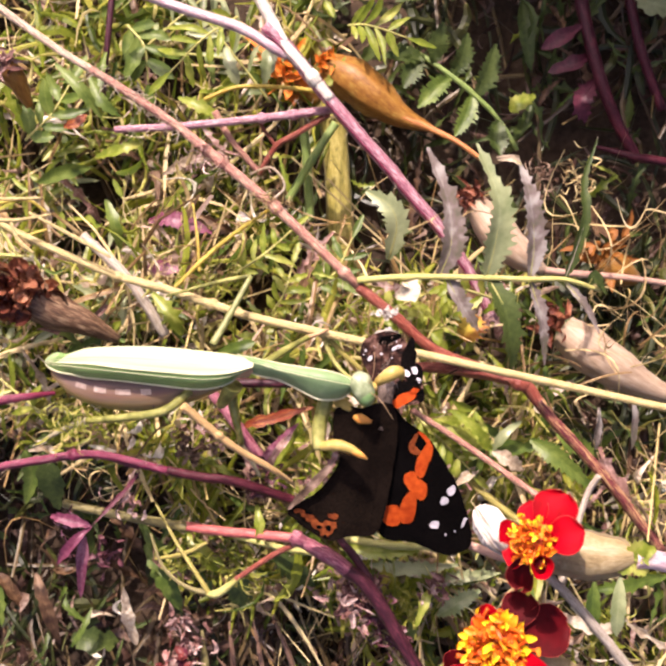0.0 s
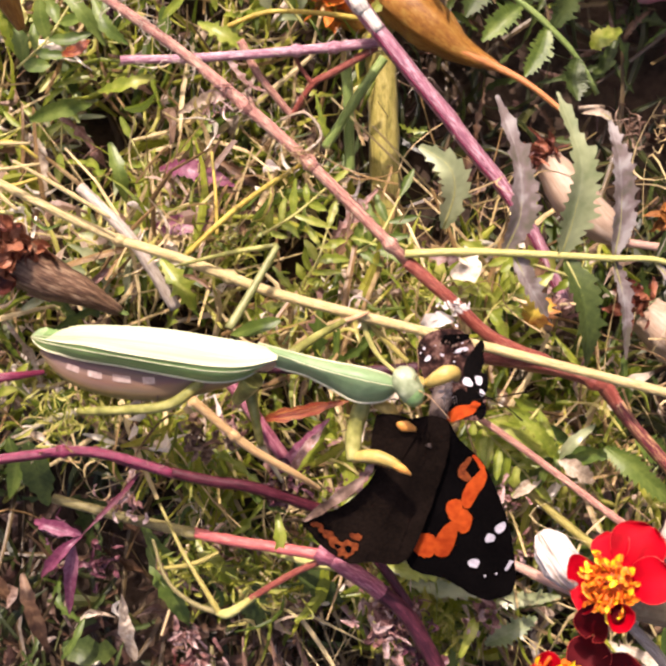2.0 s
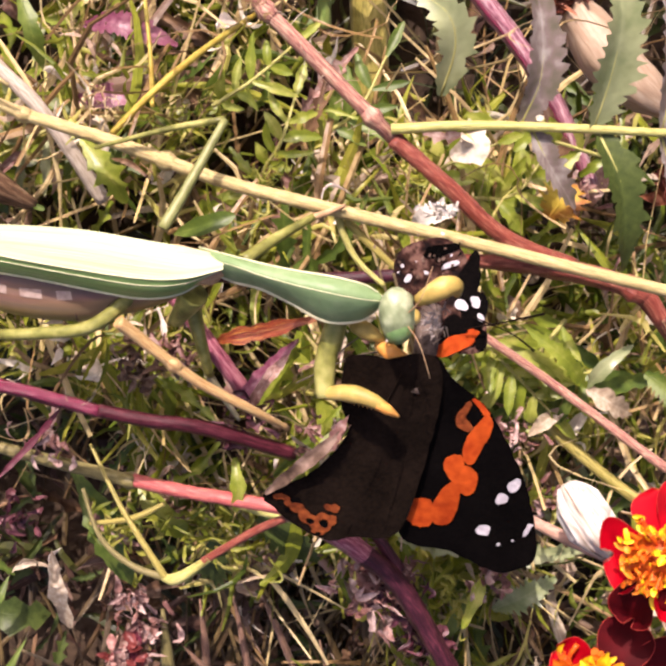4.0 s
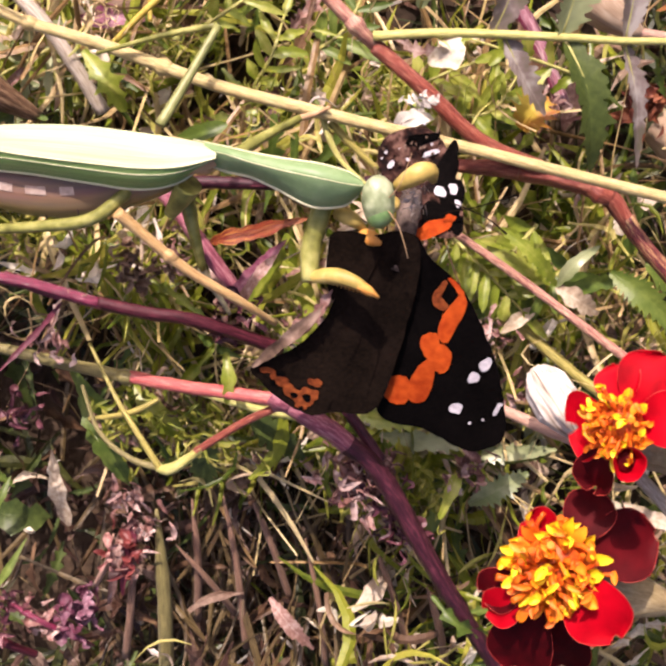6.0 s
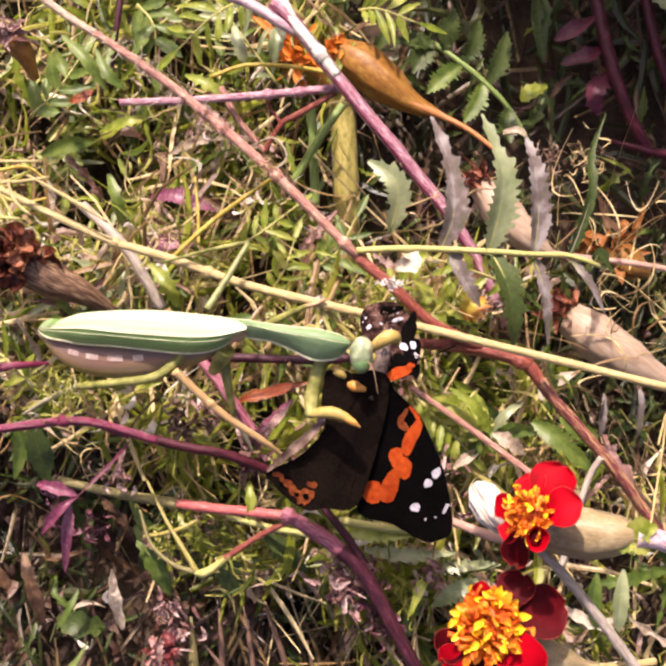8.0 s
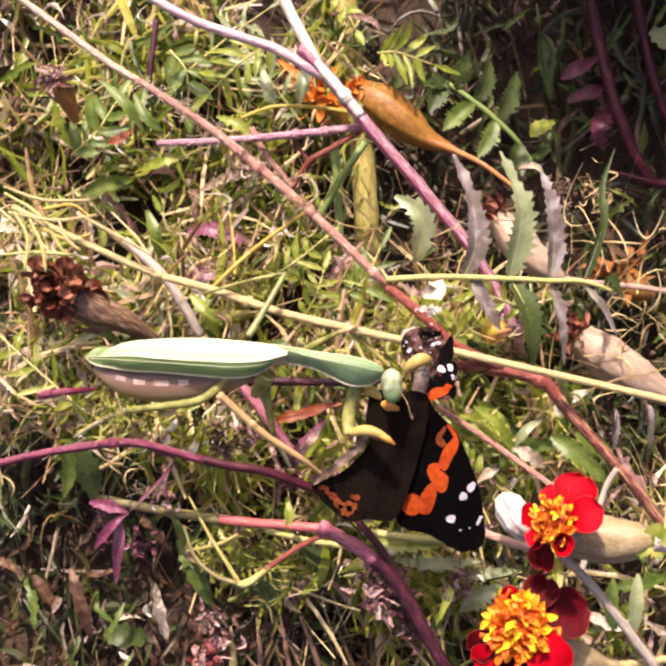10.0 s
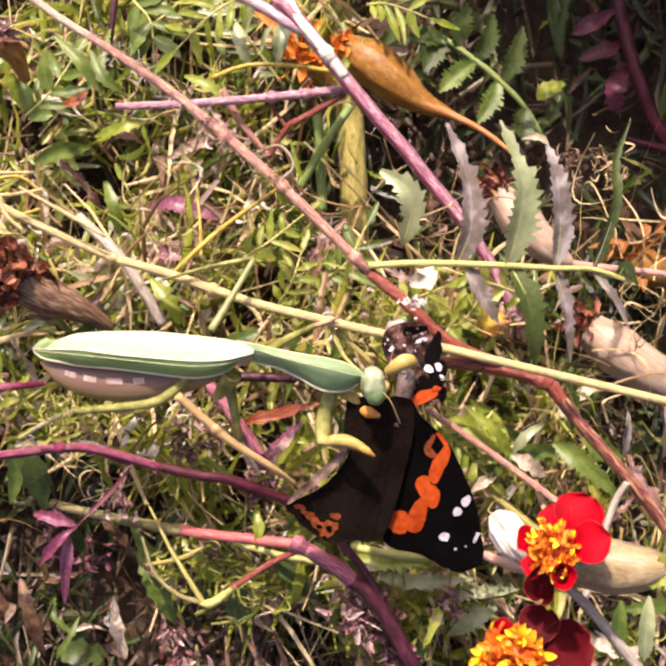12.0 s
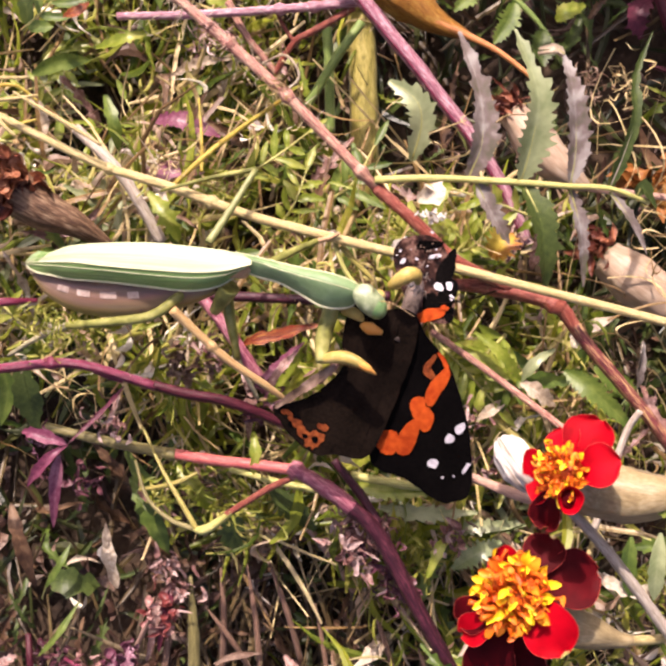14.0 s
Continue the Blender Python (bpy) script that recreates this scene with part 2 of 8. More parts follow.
M = {
    "soil": material("soil", (0.022, 0.013, 0.007), (0.075, 0.046, 0.026), 0.95, grain=500, blotch=60, bump=0.8),
    "grass": material("grass", [(0.025, 0.045, 0.004), (0.1, 0.14, 0.01), (0.27, 0.3, 0.022), (0.48, 0.43, 0.08)], None, 0.38, 0.42, island=0.8, spec=0.4),
    "straw": material("straw", [(0.1, 0.055, 0.022), (0.26, 0.16, 0.06), (0.58, 0.46, 0.23), (0.42, 0.31, 0.1)], None, 0.42, 0.12, island=0.8, spec=0.4),
    "litter": material("litter", [(0.05, 0.024, 0.014), (0.16, 0.09, 0.05), (0.36, 0.25, 0.16), (0.72, 0.63, 0.5)], None, 0.5, 0.2, island=0.8, spec=0.5),
    "leaf": material("leaf", [(0.035, 0.065, 0.01), (0.095, 0.145, 0.02), (0.2, 0.26, 0.05)], None, 0.42, 0.35, grain=500, blotch=220, per_object=0.4, spec=0.45, vein=0.3),
    "leaf_lime": material("leaf_lime", [(0.12, 0.18, 0.012), (0.27, 0.33, 0.03), (0.52, 0.52, 0.12)], None, 0.36, 0.48, grain=500, blotch=220, per_object=0.4, spec=0.6, vein=0.25),
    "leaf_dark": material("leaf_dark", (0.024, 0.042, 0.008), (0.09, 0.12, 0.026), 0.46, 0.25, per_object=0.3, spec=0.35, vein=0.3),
    "leaf_grey": material("leaf_grey", [(0.13, 0.12, 0.075), (0.22, 0.17, 0.15), (0.42, 0.38, 0.34)], None, 0.4, 0.25, grain=300, blotch=200, contrast=0.12, vein=0.25),
    "leaf_purple": material("leaf_purple", [(0.06, 0.01, 0.026), (0.17, 0.04, 0.075), (0.36, 0.17, 0.21)], None, 0.36, 0.2, per_object=0.3, vein=0.25, contrast=0.2),
    "leaf_rust": material("leaf_rust", [(0.03, 0.005, 0.005), (0.12, 0.014, 0.009), (0.28, 0.045, 0.012), (0.46, 0.26, 0.05)], None, 0.42, 0.2, streak=1.6, contrast=0.1),
    "leaf_dry": material("leaf_dry", [(0.14, 0.09, 0.055), (0.4, 0.31, 0.21), (0.66, 0.59, 0.46)], None, 0.55, 0.25, per_object=0.3, vein=0.25),
    "yellow_thread": material("yellow_thread", (0.4, 0.27, 0.03), (0.6, 0.5, 0.1), 0.5, 0.2),
    "stem_red": material("stem_red", [(0.08, 0.012, 0.009), (0.22, 0.046, 0.028), (0.42, 0.18, 0.11)], None, 0.42, contrast=0.2, streak=2.2, sheen=0.03, bump=0.6),
    "stem_pink": material("stem_pink", [(0.16, 0.04, 0.045), (0.4, 0.18, 0.13), (0.64, 0.46, 0.31)], None, 0.42, contrast=0.15, streak=2.2, sheen=0.03, bump=0.6),
    "stem_straw": material("stem_straw", [(0.25, 0.13, 0.055), (0.46, 0.36, 0.14), (0.66, 0.58, 0.32)], None, 0.42, contrast=0.2, streak=2.2, sheen=0.06, bump=0.5),
    "stem_purple": material("stem_purple", [(0.045, 0.003, 0.012), (0.15, 0.014, 0.042), (0.28, 0.05, 0.09)], None, 0.3, spec=0.5, contrast=0.2, streak=2.2, bump=0.5),
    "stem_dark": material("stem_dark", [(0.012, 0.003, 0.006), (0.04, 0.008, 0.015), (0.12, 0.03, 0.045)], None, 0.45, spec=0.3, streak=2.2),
    "stem_green": material("stem_green", [(0.15, 0.13, 0.025), (0.3, 0.25, 0.055), (0.42, 0.35, 0.11)], None, 0.45, streak=2.2, sheen=0.06),
    "stem_pale": material("stem_pale", [(0.3, 0.24, 0.2), (0.55, 0.5, 0.42), (0.72, 0.68, 0.58)], None, 0.45, streak=2.2, bump=0.4),
    "stem_streak": material("stem_streak", [(0.05, 0.01, 0.014), (0.17, 0.035, 0.035), (0.46, 0.3, 0.13)], None, 0.4, contrast=0.1, streak=1.6, bump=0.5),
    "stem_blush": material("stem_blush", [(0.2, 0.09, 0.07), (0.46, 0.32, 0.22), (0.7, 0.6, 0.46)], None, 0.42, contrast=0.15, streak=2.2, bump=0.5),
    "stem_grey": material("stem_grey", (0.22, 0.17, 0.12), (0.5, 0.43, 0.35), 0.55, streak=2.2, sheen=0.06),
    "petal_red": material("petal_red", (0.2, 0.0, 0.003), (0.46, 0.001, 0.008), 0.65, 0.08, grain=300, blotch=160, spec=0.08, contrast=0.2),
    # Dark copy of the red petal colour, for petals in shade.
    "petal_shaded": material("petal_shaded", (0.03, 0.0, 0.001), (0.085, 0.001, 0.003), 0.65, 0.05, grain=300, blotch=110, spec=0.1),
    "floret": material("floret", [(0.6, 0.09, 0.002), (0.72, 0.18, 0.003), (0.82, 0.36, 0.005)], None, 0.55, 0.2, per_object=0.5, grain=500),
    "floret_deep": material("floret_deep", (0.5, 0.05, 0.002), (0.7, 0.16, 0.004), 0.5, 0.15),
    "calyx": material("calyx", [(0.17, 0.12, 0.05), (0.31, 0.23, 0.11), (0.46, 0.37, 0.21)], None, 0.45, 0.1, contrast=0.22, streak=2.2, sheen=0.06),
    "calyx_dry": material("calyx_dry", [(0.22, 0.135, 0.08), (0.38, 0.27, 0.18), (0.56, 0.46, 0.35)], None, 0.5, 0.1, contrast=0.3, streak=1.2, sheen=0.06),
    "calyx_amber": material("calyx_amber", [(0.14, 0.05, 0.008), (0.28, 0.12, 0.016), (0.4, 0.24, 0.05)], None, 0.45, 0.15, contrast=0.22, streak=2.2, sheen=0.06),
    "husk": material("husk", [(0.1, 0.07, 0.05), (0.5, 0.42, 0.34), (0.76, 0.7, 0.62), (0.78, 0.74, 0.68)], None, 0.55, 0.1, contrast=0.16, streak=1.0, bump=0.6),
    "withered_orange": material("withered_orange", (0.5, 0.1, 0.01), (0.75, 0.26, 0.02), 0.55, 0.2, island=0.6),
    # Pale green cover, lifted towards cream to paint in the sunlit top's glare.
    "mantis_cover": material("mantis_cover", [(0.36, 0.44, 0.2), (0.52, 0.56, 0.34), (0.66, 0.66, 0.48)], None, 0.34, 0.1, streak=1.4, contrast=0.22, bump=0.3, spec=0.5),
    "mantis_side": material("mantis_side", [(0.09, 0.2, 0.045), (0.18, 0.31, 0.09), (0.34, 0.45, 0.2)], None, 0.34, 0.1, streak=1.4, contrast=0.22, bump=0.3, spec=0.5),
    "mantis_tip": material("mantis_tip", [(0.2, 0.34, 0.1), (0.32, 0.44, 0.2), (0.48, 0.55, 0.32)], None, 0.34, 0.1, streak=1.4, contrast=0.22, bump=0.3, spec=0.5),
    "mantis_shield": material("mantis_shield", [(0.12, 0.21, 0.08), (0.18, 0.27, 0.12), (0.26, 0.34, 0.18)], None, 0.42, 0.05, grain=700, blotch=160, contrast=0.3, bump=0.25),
    "mantis_mark": material("mantis_mark", (0.26, 0.18, 0.15), (0.46, 0.36, 0.31), 0.45),
    "mantis_edge": material("mantis_edge", (0.5, 0.5, 0.3), (0.66, 0.64, 0.42), 0.45, 0.0),
    # Belly's own mauve and olive, with the wing's shade darkened into the mauve.
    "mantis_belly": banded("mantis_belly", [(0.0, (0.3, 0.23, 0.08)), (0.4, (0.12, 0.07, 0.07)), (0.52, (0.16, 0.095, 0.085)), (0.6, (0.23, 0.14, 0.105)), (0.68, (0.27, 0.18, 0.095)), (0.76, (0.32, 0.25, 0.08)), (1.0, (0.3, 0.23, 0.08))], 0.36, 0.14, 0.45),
    "mantis_band": material("mantis_band", (0.09, 0.045, 0.045), (0.2, 0.11, 0.09), 0.36, 0.0, grain=400, blotch=160, spec=0.6),
    "mantis_leg": material("mantis_leg", [(0.1, 0.1, 0.02), (0.22, 0.22, 0.05), (0.36, 0.34, 0.11)], None, 0.42, 0.05, grain=500, blotch=220),
    "mantis_yellow": material("mantis_yellow", [(0.24, 0.19, 0.05), (0.46, 0.33, 0.08), (0.62, 0.5, 0.2)], None, 0.5, 0.1, grain=500, blotch=150, contrast=0.2),
    "mantis_orange": material("mantis_orange", (0.6, 0.22, 0.03), (0.78, 0.42, 0.1), 0.45, 0.1, grain=400, blotch=110),
    "mantis_eye": material("mantis_eye", (0.08, 0.16, 0.045), (0.17, 0.27, 0.1), 0.3, 0.0, grain=900, blotch=200, bump=0.05, spec=0.6),
    "wing_brown": material("wing_brown", (0.004, 0.0026, 0.0018), (0.0145, 0.0092, 0.0064), 0.9, 0.0, grain=1500, blotch=130, bump=0.2, spec=0.03),
    "wing_black": material("wing_black", (0.0012, 0.0009, 0.0009), (0.004, 0.003, 0.0028), 0.9, 0.0, grain=1500, blotch=130, bump=0.2, spec=0.03),
    "wing_under": material("wing_under", [(0.006, 0.003, 0.003), (0.035, 0.014, 0.01), (0.15, 0.08, 0.06)], None, 0.75, 0.0, grain=700, blotch=420, bump=0.4, spec=0.1, contrast=0.1),
    "wing_orange": material("wing_orange", (0.3, 0.034, 0.004), (0.56, 0.09, 0.01), 0.8, 0.05, grain=700, blotch=160, spec=0.1),
    "wing_rust": material("wing_rust", (0.1, 0.02, 0.005), (0.3, 0.075, 0.018), 0.75, 0.0, grain=1200, blotch=260, spec=0.12),
    "wing_white": material("wing_white", (0.42, 0.39, 0.42), (0.7, 0.66, 0.68), 0.75, 0.0, grain=1200, blotch=160, spec=0.1),
    "wing_fold": material("wing_fold", [(0.03, 0.018, 0.013), (0.11, 0.07, 0.05), (0.26, 0.18, 0.14)], None, 0.75, 0.05, grain=500, blotch=260, spec=0.1),
    "fluff": material("fluff", [(0.06, 0.045, 0.035), (0.2, 0.16, 0.13), (0.5, 0.45, 0.42)], None, 0.85, 0.0, grain=900, blotch=300, spec=0.1),
    # Shade copies of grass, straw and litter: the darkness is in their colour.
    "grass_shaded": material("grass_shaded", [(0.014, 0.018, 0.004), (0.034, 0.042, 0.008), (0.09, 0.09, 0.018)], None, 0.42, 0.25, island=0.8, spec=0.5),
    "straw_shaded": material("straw_shaded", [(0.02, 0.011, 0.005), (0.055, 0.033, 0.013), (0.13, 0.09, 0.034), (0.07, 0.03, 0.018)], None, 0.45, 0.1, island=0.8, spec=0.45),
    "litter_shaded": material("litter_shaded", [(0.018, 0.008, 0.005), (0.05, 0.022, 0.014), (0.1, 0.052, 0.034), (0.3, 0.21, 0.16)], None, 0.55, 0.15, island=0.7),
    "leaf_greygreen": material("leaf_greygreen", (0.12, 0.16, 0.055), (0.36, 0.39, 0.2), 0.36, 0.25, grain=300, blotch=160, per_object=0.3, spec=0.6, vein=0.3),
    "leaf_pinkdry": material("leaf_pinkdry", [(0.1, 0.04, 0.032), (0.28, 0.15, 0.12), (0.56, 0.43, 0.38)], None, 0.5, 0.2, per_object=0.3, vein=0.25),
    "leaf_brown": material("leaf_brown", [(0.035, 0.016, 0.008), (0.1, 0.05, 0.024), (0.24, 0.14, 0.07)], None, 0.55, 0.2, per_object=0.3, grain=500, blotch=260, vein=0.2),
    "leaf_white": material("leaf_white", (0.55, 0.48, 0.4), (0.82, 0.78, 0.7), 0.7, 0.2),
    "leaf_rustgold": material("leaf_rustgold", (0.36, 0.13, 0.02), (0.6, 0.45, 0.06), 0.5, 0.3, grain=300, blotch=260),
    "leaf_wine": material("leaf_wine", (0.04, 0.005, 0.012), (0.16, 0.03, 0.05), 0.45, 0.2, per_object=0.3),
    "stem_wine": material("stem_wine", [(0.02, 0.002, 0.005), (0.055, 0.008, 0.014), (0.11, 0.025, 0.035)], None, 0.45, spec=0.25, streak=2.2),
    "stem_leafgreen": material("stem_leafgreen", (0.1, 0.17, 0.03), (0.24, 0.3, 0.08), 0.45, streak=2.2, sheen=0.06),
    "stem_lime": material("stem_lime", [(0.22, 0.2, 0.05), (0.4, 0.38, 0.1), (0.56, 0.52, 0.22)], None, 0.5, streak=2.2, sheen=0.06),
    "stem_olive": material("stem_olive", (0.1, 0.085, 0.026), (0.24, 0.2, 0.07), 0.5, streak=2.2, sheen=0.06),
    "stem_brown": material("stem_brown", (0.11, 0.055, 0.035), (0.28, 0.16, 0.1), 0.6, streak=2.2, sheen=0.06),
    "stem_pinkdry": material("stem_pinkdry", (0.3, 0.15, 0.11), (0.52, 0.34, 0.25), 0.55, streak=2.2, sheen=0.06),
    "stem_orange": material("stem_orange", (0.3, 0.09, 0.025), (0.5, 0.22, 0.06), 0.5, streak=2.2, sheen=0.06),
    "stem_lilac": material("stem_lilac", [(0.26, 0.1, 0.14), (0.5, 0.34, 0.36), (0.7, 0.6, 0.56)], None, 0.45, streak=2.2, sheen=0.06),
    # Withered orange dimmed in colour, for a flower in shade.
    "withered_shaded": material("withered_shaded", (0.16, 0.05, 0.01), (0.36, 0.14, 0.02), 0.6, 0.15, island=0.6),
    "floret_yellow": material("floret_yellow", (0.8, 0.46, 0.002), (0.88, 0.64, 0.006), 0.5, 0.2, grain=500),
    "mantis_tan": material("mantis_tan", (0.28, 0.15, 0.07), (0.5, 0.33, 0.18), 0.45, grain=500, blotch=150),
    "mantis_grey": material("mantis_grey", (0.24, 0.21, 0.12), (0.42, 0.38, 0.24), 0.5, grain=500, blotch=150),
    "mantis_legdeep": material("mantis_legdeep", (0.12, 0.13, 0.035), (0.26, 0.27, 0.1), 0.42, grain=500, blotch=150),
    "mantis_face": material("mantis_face", [(0.13, 0.16, 0.08), (0.22, 0.26, 0.14), (0.36, 0.39, 0.25)], None, 0.42, grain=600, blotch=320, bump=0.3),
    "calyx_brown": material("calyx_brown", [(0.03, 0.014, 0.008), (0.14, 0.075, 0.04), (0.36, 0.25, 0.15)], None, 0.55, 0.05, streak=1.4, contrast=0.16, bump=0.6),
    "needles": material("needles", [(0.08, 0.12, 0.01), (0.28, 0.29, 0.03), (0.54, 0.49, 0.13), (0.6, 0.48, 0.26)], None, 0.42, 0.42, island=0.85, spec=0.4),
    # Needles again, dimmed in colour for the shaded right side.
    "needles_shaded": material("needles_shaded", [(0.04, 0.05, 0.008), (0.12, 0.12, 0.02), (0.22, 0.19, 0.05)], None, 0.45, 0.35, island=0.85, spec=0.4),
    # Cream tones that paint blown-out sun glints on leaves.
    "scrap_glint": material("scrap_glint", [(0.3, 0.17, 0.12), (0.62, 0.5, 0.36), (0.8, 0.74, 0.6), (0.72, 0.6, 0.54)], None, 0.45, 0.3, island=0.8, spec=0.5),
    "petal_rim": material("petal_rim", (0.36, 0.01, 0.01), (0.56, 0.08, 0.05), 0.6, 0.1),
    "wing_body": material("wing_body", (0.03, 0.02, 0.016), (0.16, 0.12, 0.1), 0.85, grain=900, blotch=300, spec=0.1),
    "stem_rose": material("stem_rose", [(0.26, 0.04, 0.045), (0.42, 0.1, 0.09), (0.56, 0.27, 0.2)], None, 0.36, contrast=0.2, streak=2.2),
    "stem_magenta": material("stem_magenta", [(0.11, 0.016, 0.036), (0.26, 0.07, 0.1), (0.46, 0.24, 0.25)], None, 0.34, contrast=0.15, streak=2.2, bump=0.5),
    "stem_tan": material("stem_tan", [(0.28, 0.13, 0.05), (0.48, 0.3, 0.12), (0.6, 0.45, 0.22)], None, 0.42, contrast=0.2, streak=2.2, sheen=0.06),
    "withered_pale": material("withered_pale", [(0.06, 0.022, 0.018), (0.25, 0.12, 0.1), (0.66, 0.52, 0.47)], None, 0.5, 0.15, island=0.5),
    "fluff_white": material("fluff_white", (0.45, 0.4, 0.34), (0.78, 0.74, 0.68), 0.6, 0.2, island=0.5),
    # Palest stop puts highlights into the colour as streaks.
    "stem_arch": material("stem_arch", [(0.14, 0.035, 0.06), (0.34, 0.14, 0.18), (0.62, 0.46, 0.46)], None, 0.3, spec=0.6, contrast=0.14, streak=2.2, bump=0.5),
    "needle": material("needle", [(0.08, 0.12, 0.01), (0.28, 0.29, 0.03), (0.54, 0.49, 0.14)], None, 0.42, 0.42, per_object=0.8, spec=0.4),
    "straw_one": material("straw_one", [(0.1, 0.055, 0.022), (0.26, 0.16, 0.06), (0.58, 0.46, 0.23), (0.42, 0.31, 0.1)], None, 0.42, 0.12, per_object=0.75, spec=0.4),
    # Shade copy of the single straw stalks, darkened by colour.
    "straw_shaded_one": material("straw_shaded_one", [(0.022, 0.012, 0.006), (0.06, 0.036, 0.014), (0.16, 0.115, 0.045)], None, 0.45, 0.1, per_object=0.75, spec=0.5),
    "grass_one": material("grass_one", [(0.035, 0.06, 0.006), (0.11, 0.15, 0.012), (0.28, 0.31, 0.026), (0.48, 0.43, 0.08)], None, 0.38, 0.42, per_object=0.75, spec=0.4),
    "shred": material("shred", [(0.06, 0.022, 0.018), (0.25, 0.12, 0.1), (0.66, 0.52, 0.47)], None, 0.5, 0.15, per_object=0.6),
    "shred_brown": material("shred_brown", [(0.035, 0.016, 0.01), (0.13, 0.07, 0.04), (0.4, 0.29, 0.2)], None, 0.5, 0.15, per_object=0.6),
    "shred_wine": material("shred_wine", [(0.02, 0.004, 0.007), (0.07, 0.016, 0.025), (0.22, 0.09, 0.1)], None, 0.45, 0.1, per_object=0.6),
    "shred_purple": material("shred_purple", [(0.04, 0.008, 0.018), (0.12, 0.032, 0.055), (0.36, 0.2, 0.25)], None, 0.45, 0.15, per_object=0.6),
    "shred_red": material("shred_red", [(0.06, 0.01, 0.01), (0.2, 0.04, 0.035), (0.5, 0.32, 0.27)], None, 0.45, 0.15, per_object=0.6),
    # Lighter copy of the old petals for the sunlit side.
    "old_petal_lit": material("old_petal_lit", [(0.12, 0.035, 0.02), (0.34, 0.13, 0.06), (0.6, 0.34, 0.2)], None, 0.5, 0.25, per_object=0.5),
    "old_petal": material("old_petal", [(0.035, 0.008, 0.006), (0.14, 0.034, 0.018), (0.44, 0.17, 0.08)], None, 0.5, 0.2, per_object=0.6),
}


# ---- geometry helpers ----
def spline(ctrl, n):
    """n + 1 points evenly along a smooth line through the control points, each with any number of values."""
    p = np.array(ctrl, float)
    p = np.vstack([2 * p[0] - p[1], p, 2 * p[-1] - p[-2]])
    out = []
    for u in np.linspace(0, len(p) - 3 - 1e-9, n + 1):
        i = int(u)
        s = u - i
        a, b, c, d = p[i:i + 4]
        out.append(0.5 * (2 * b + (c - a) * s + (2 * a - 5 * b + 4 * c - d) * s * s + (3 * b - a - 3 * c + d) * s ** 3))
    return np.array(out)


def across_of(way, up=Vector((0, 0, 1))):
    side = way.cross(up)
    if side.length < 1e-4:
        side = way.cross(Vector((1, 0, 0)))
    return side.normalized()


def tube(bm, ctrl, radii, n=16, seg=8, flat=1.0, wobble=0.0, ridges=0):
    """A tapering tube along a smooth line; flat squeezes it along its upper normal."""
    line = spline(ctrl, n)
    rr = np.interp(np.linspace(0, 1, n + 1), np.linspace(0, 1, len(radii)), radii)
    along = np.r_[0, np.cumsum(np.linalg.norm(np.diff(line, axis=0), axis=1))] * 100 + line[0][0] * 300
    uv = bm.loops.layers.uv.verify()
    rings = []
    for i in range(n + 1):
        way = Vector(line[min(i + 1, n)] - line[max(i - 1, 0)]).normalized()
        side = across_of(way)
        up = side.cross(way)
        c = Vector(line[i])
        ring = []
        for k in range(seg):
            a = 2 * math.pi * k / seg
            r = rr[i] * (1 + wobble * noise.noise(c * 400 + Vector((k, 0, 0))))
            if ridges:
                r *= 1 + 0.1 * math.cos(ridges * a)
            ring.append(bm.verts.new(c + side * (r * math.cos(a)) + up * (r * flat * math.sin(a))))
        rings.append(ring)
    for i, (a, b) in enumerate(zip(rings, rings[1:])):
        for k in range(seg):
            f = bm.faces.new((a[k], a[(k + 1) % seg], b[(k + 1) % seg], b[k]))
            f.smooth = True
            for loop, p, q in zip(f.loops, (k, k + 1, k + 1, k), (i, i, i + 1, i + 1)):
                loop[uv].uv = (abs(2 * p / seg - 1), along[q])
    bm.faces.new(reversed(rings[0]))
    bm.faces.new(rings[-1])
    return line


def blade(bm, ctrl, width, up=(0, 0, 1), n=14, teeth=0, depth=0.25, fold=0.25, curl=0.0, shape=1.0, ragged=0.5):
    """A leaf along a smooth line: pointed both ends, folded along its midrib, with saw teeth where asked."""
    line = spline(ctrl, n)
    up = Vector(up).normalized()
    uv = bm.loops.layers.uv.verify()
    rows = []
    for i in range(n + 1):
        s = i / n
        way = Vector(line[min(i + 1, n)] - line[max(i - 1, 0)]).normalized()
        side = across_of(way, up)
        nor = side.cross(way)
        w = width * 0.5 * (math.sin(math.pi * min(1, (0.04 + 0.96 * s)) ** shape) ** 0.75 + 0.03)
        ahead = Vector((0, 0, 0))
        w *= 1 + ragged * noise.noise(Vector(line[i]) * 500 + Vector((i * 0.37, 0, 0)))
        if teeth:
            w *= (1 - 0.75 * depth, 1 - 0.5 * depth, 1 - 0.2 * depth, 1 + 0.75 * depth)[i % 4]
            ahead = way * (width * 0.28 * depth if i % 4 == 3 else 0)
        c = Vector(line[i])
        f = w * fold
        t = nor * (curl * math.sin(s * 9) * width)
        rows.append([bm.verts.new(c + side * (w * a) + nor * (f * abs(a)) + t + ahead * abs(a)) for a in (-1, -0.5, 0, 0.5, 1)])
    for i, (a, b) in enumerate(zip(rows, rows[1:])):
        for k in range(4):
            f = bm.faces.new((a[k], a[k + 1], b[k + 1], b[k]))
            f.smooth = True
            for loop, p, q in zip(f.loops, (k, k + 1, k + 1, k), (i, i, i + 1, i + 1)):
                loop[uv].uv = (abs(p - 2) / 2, q / n)


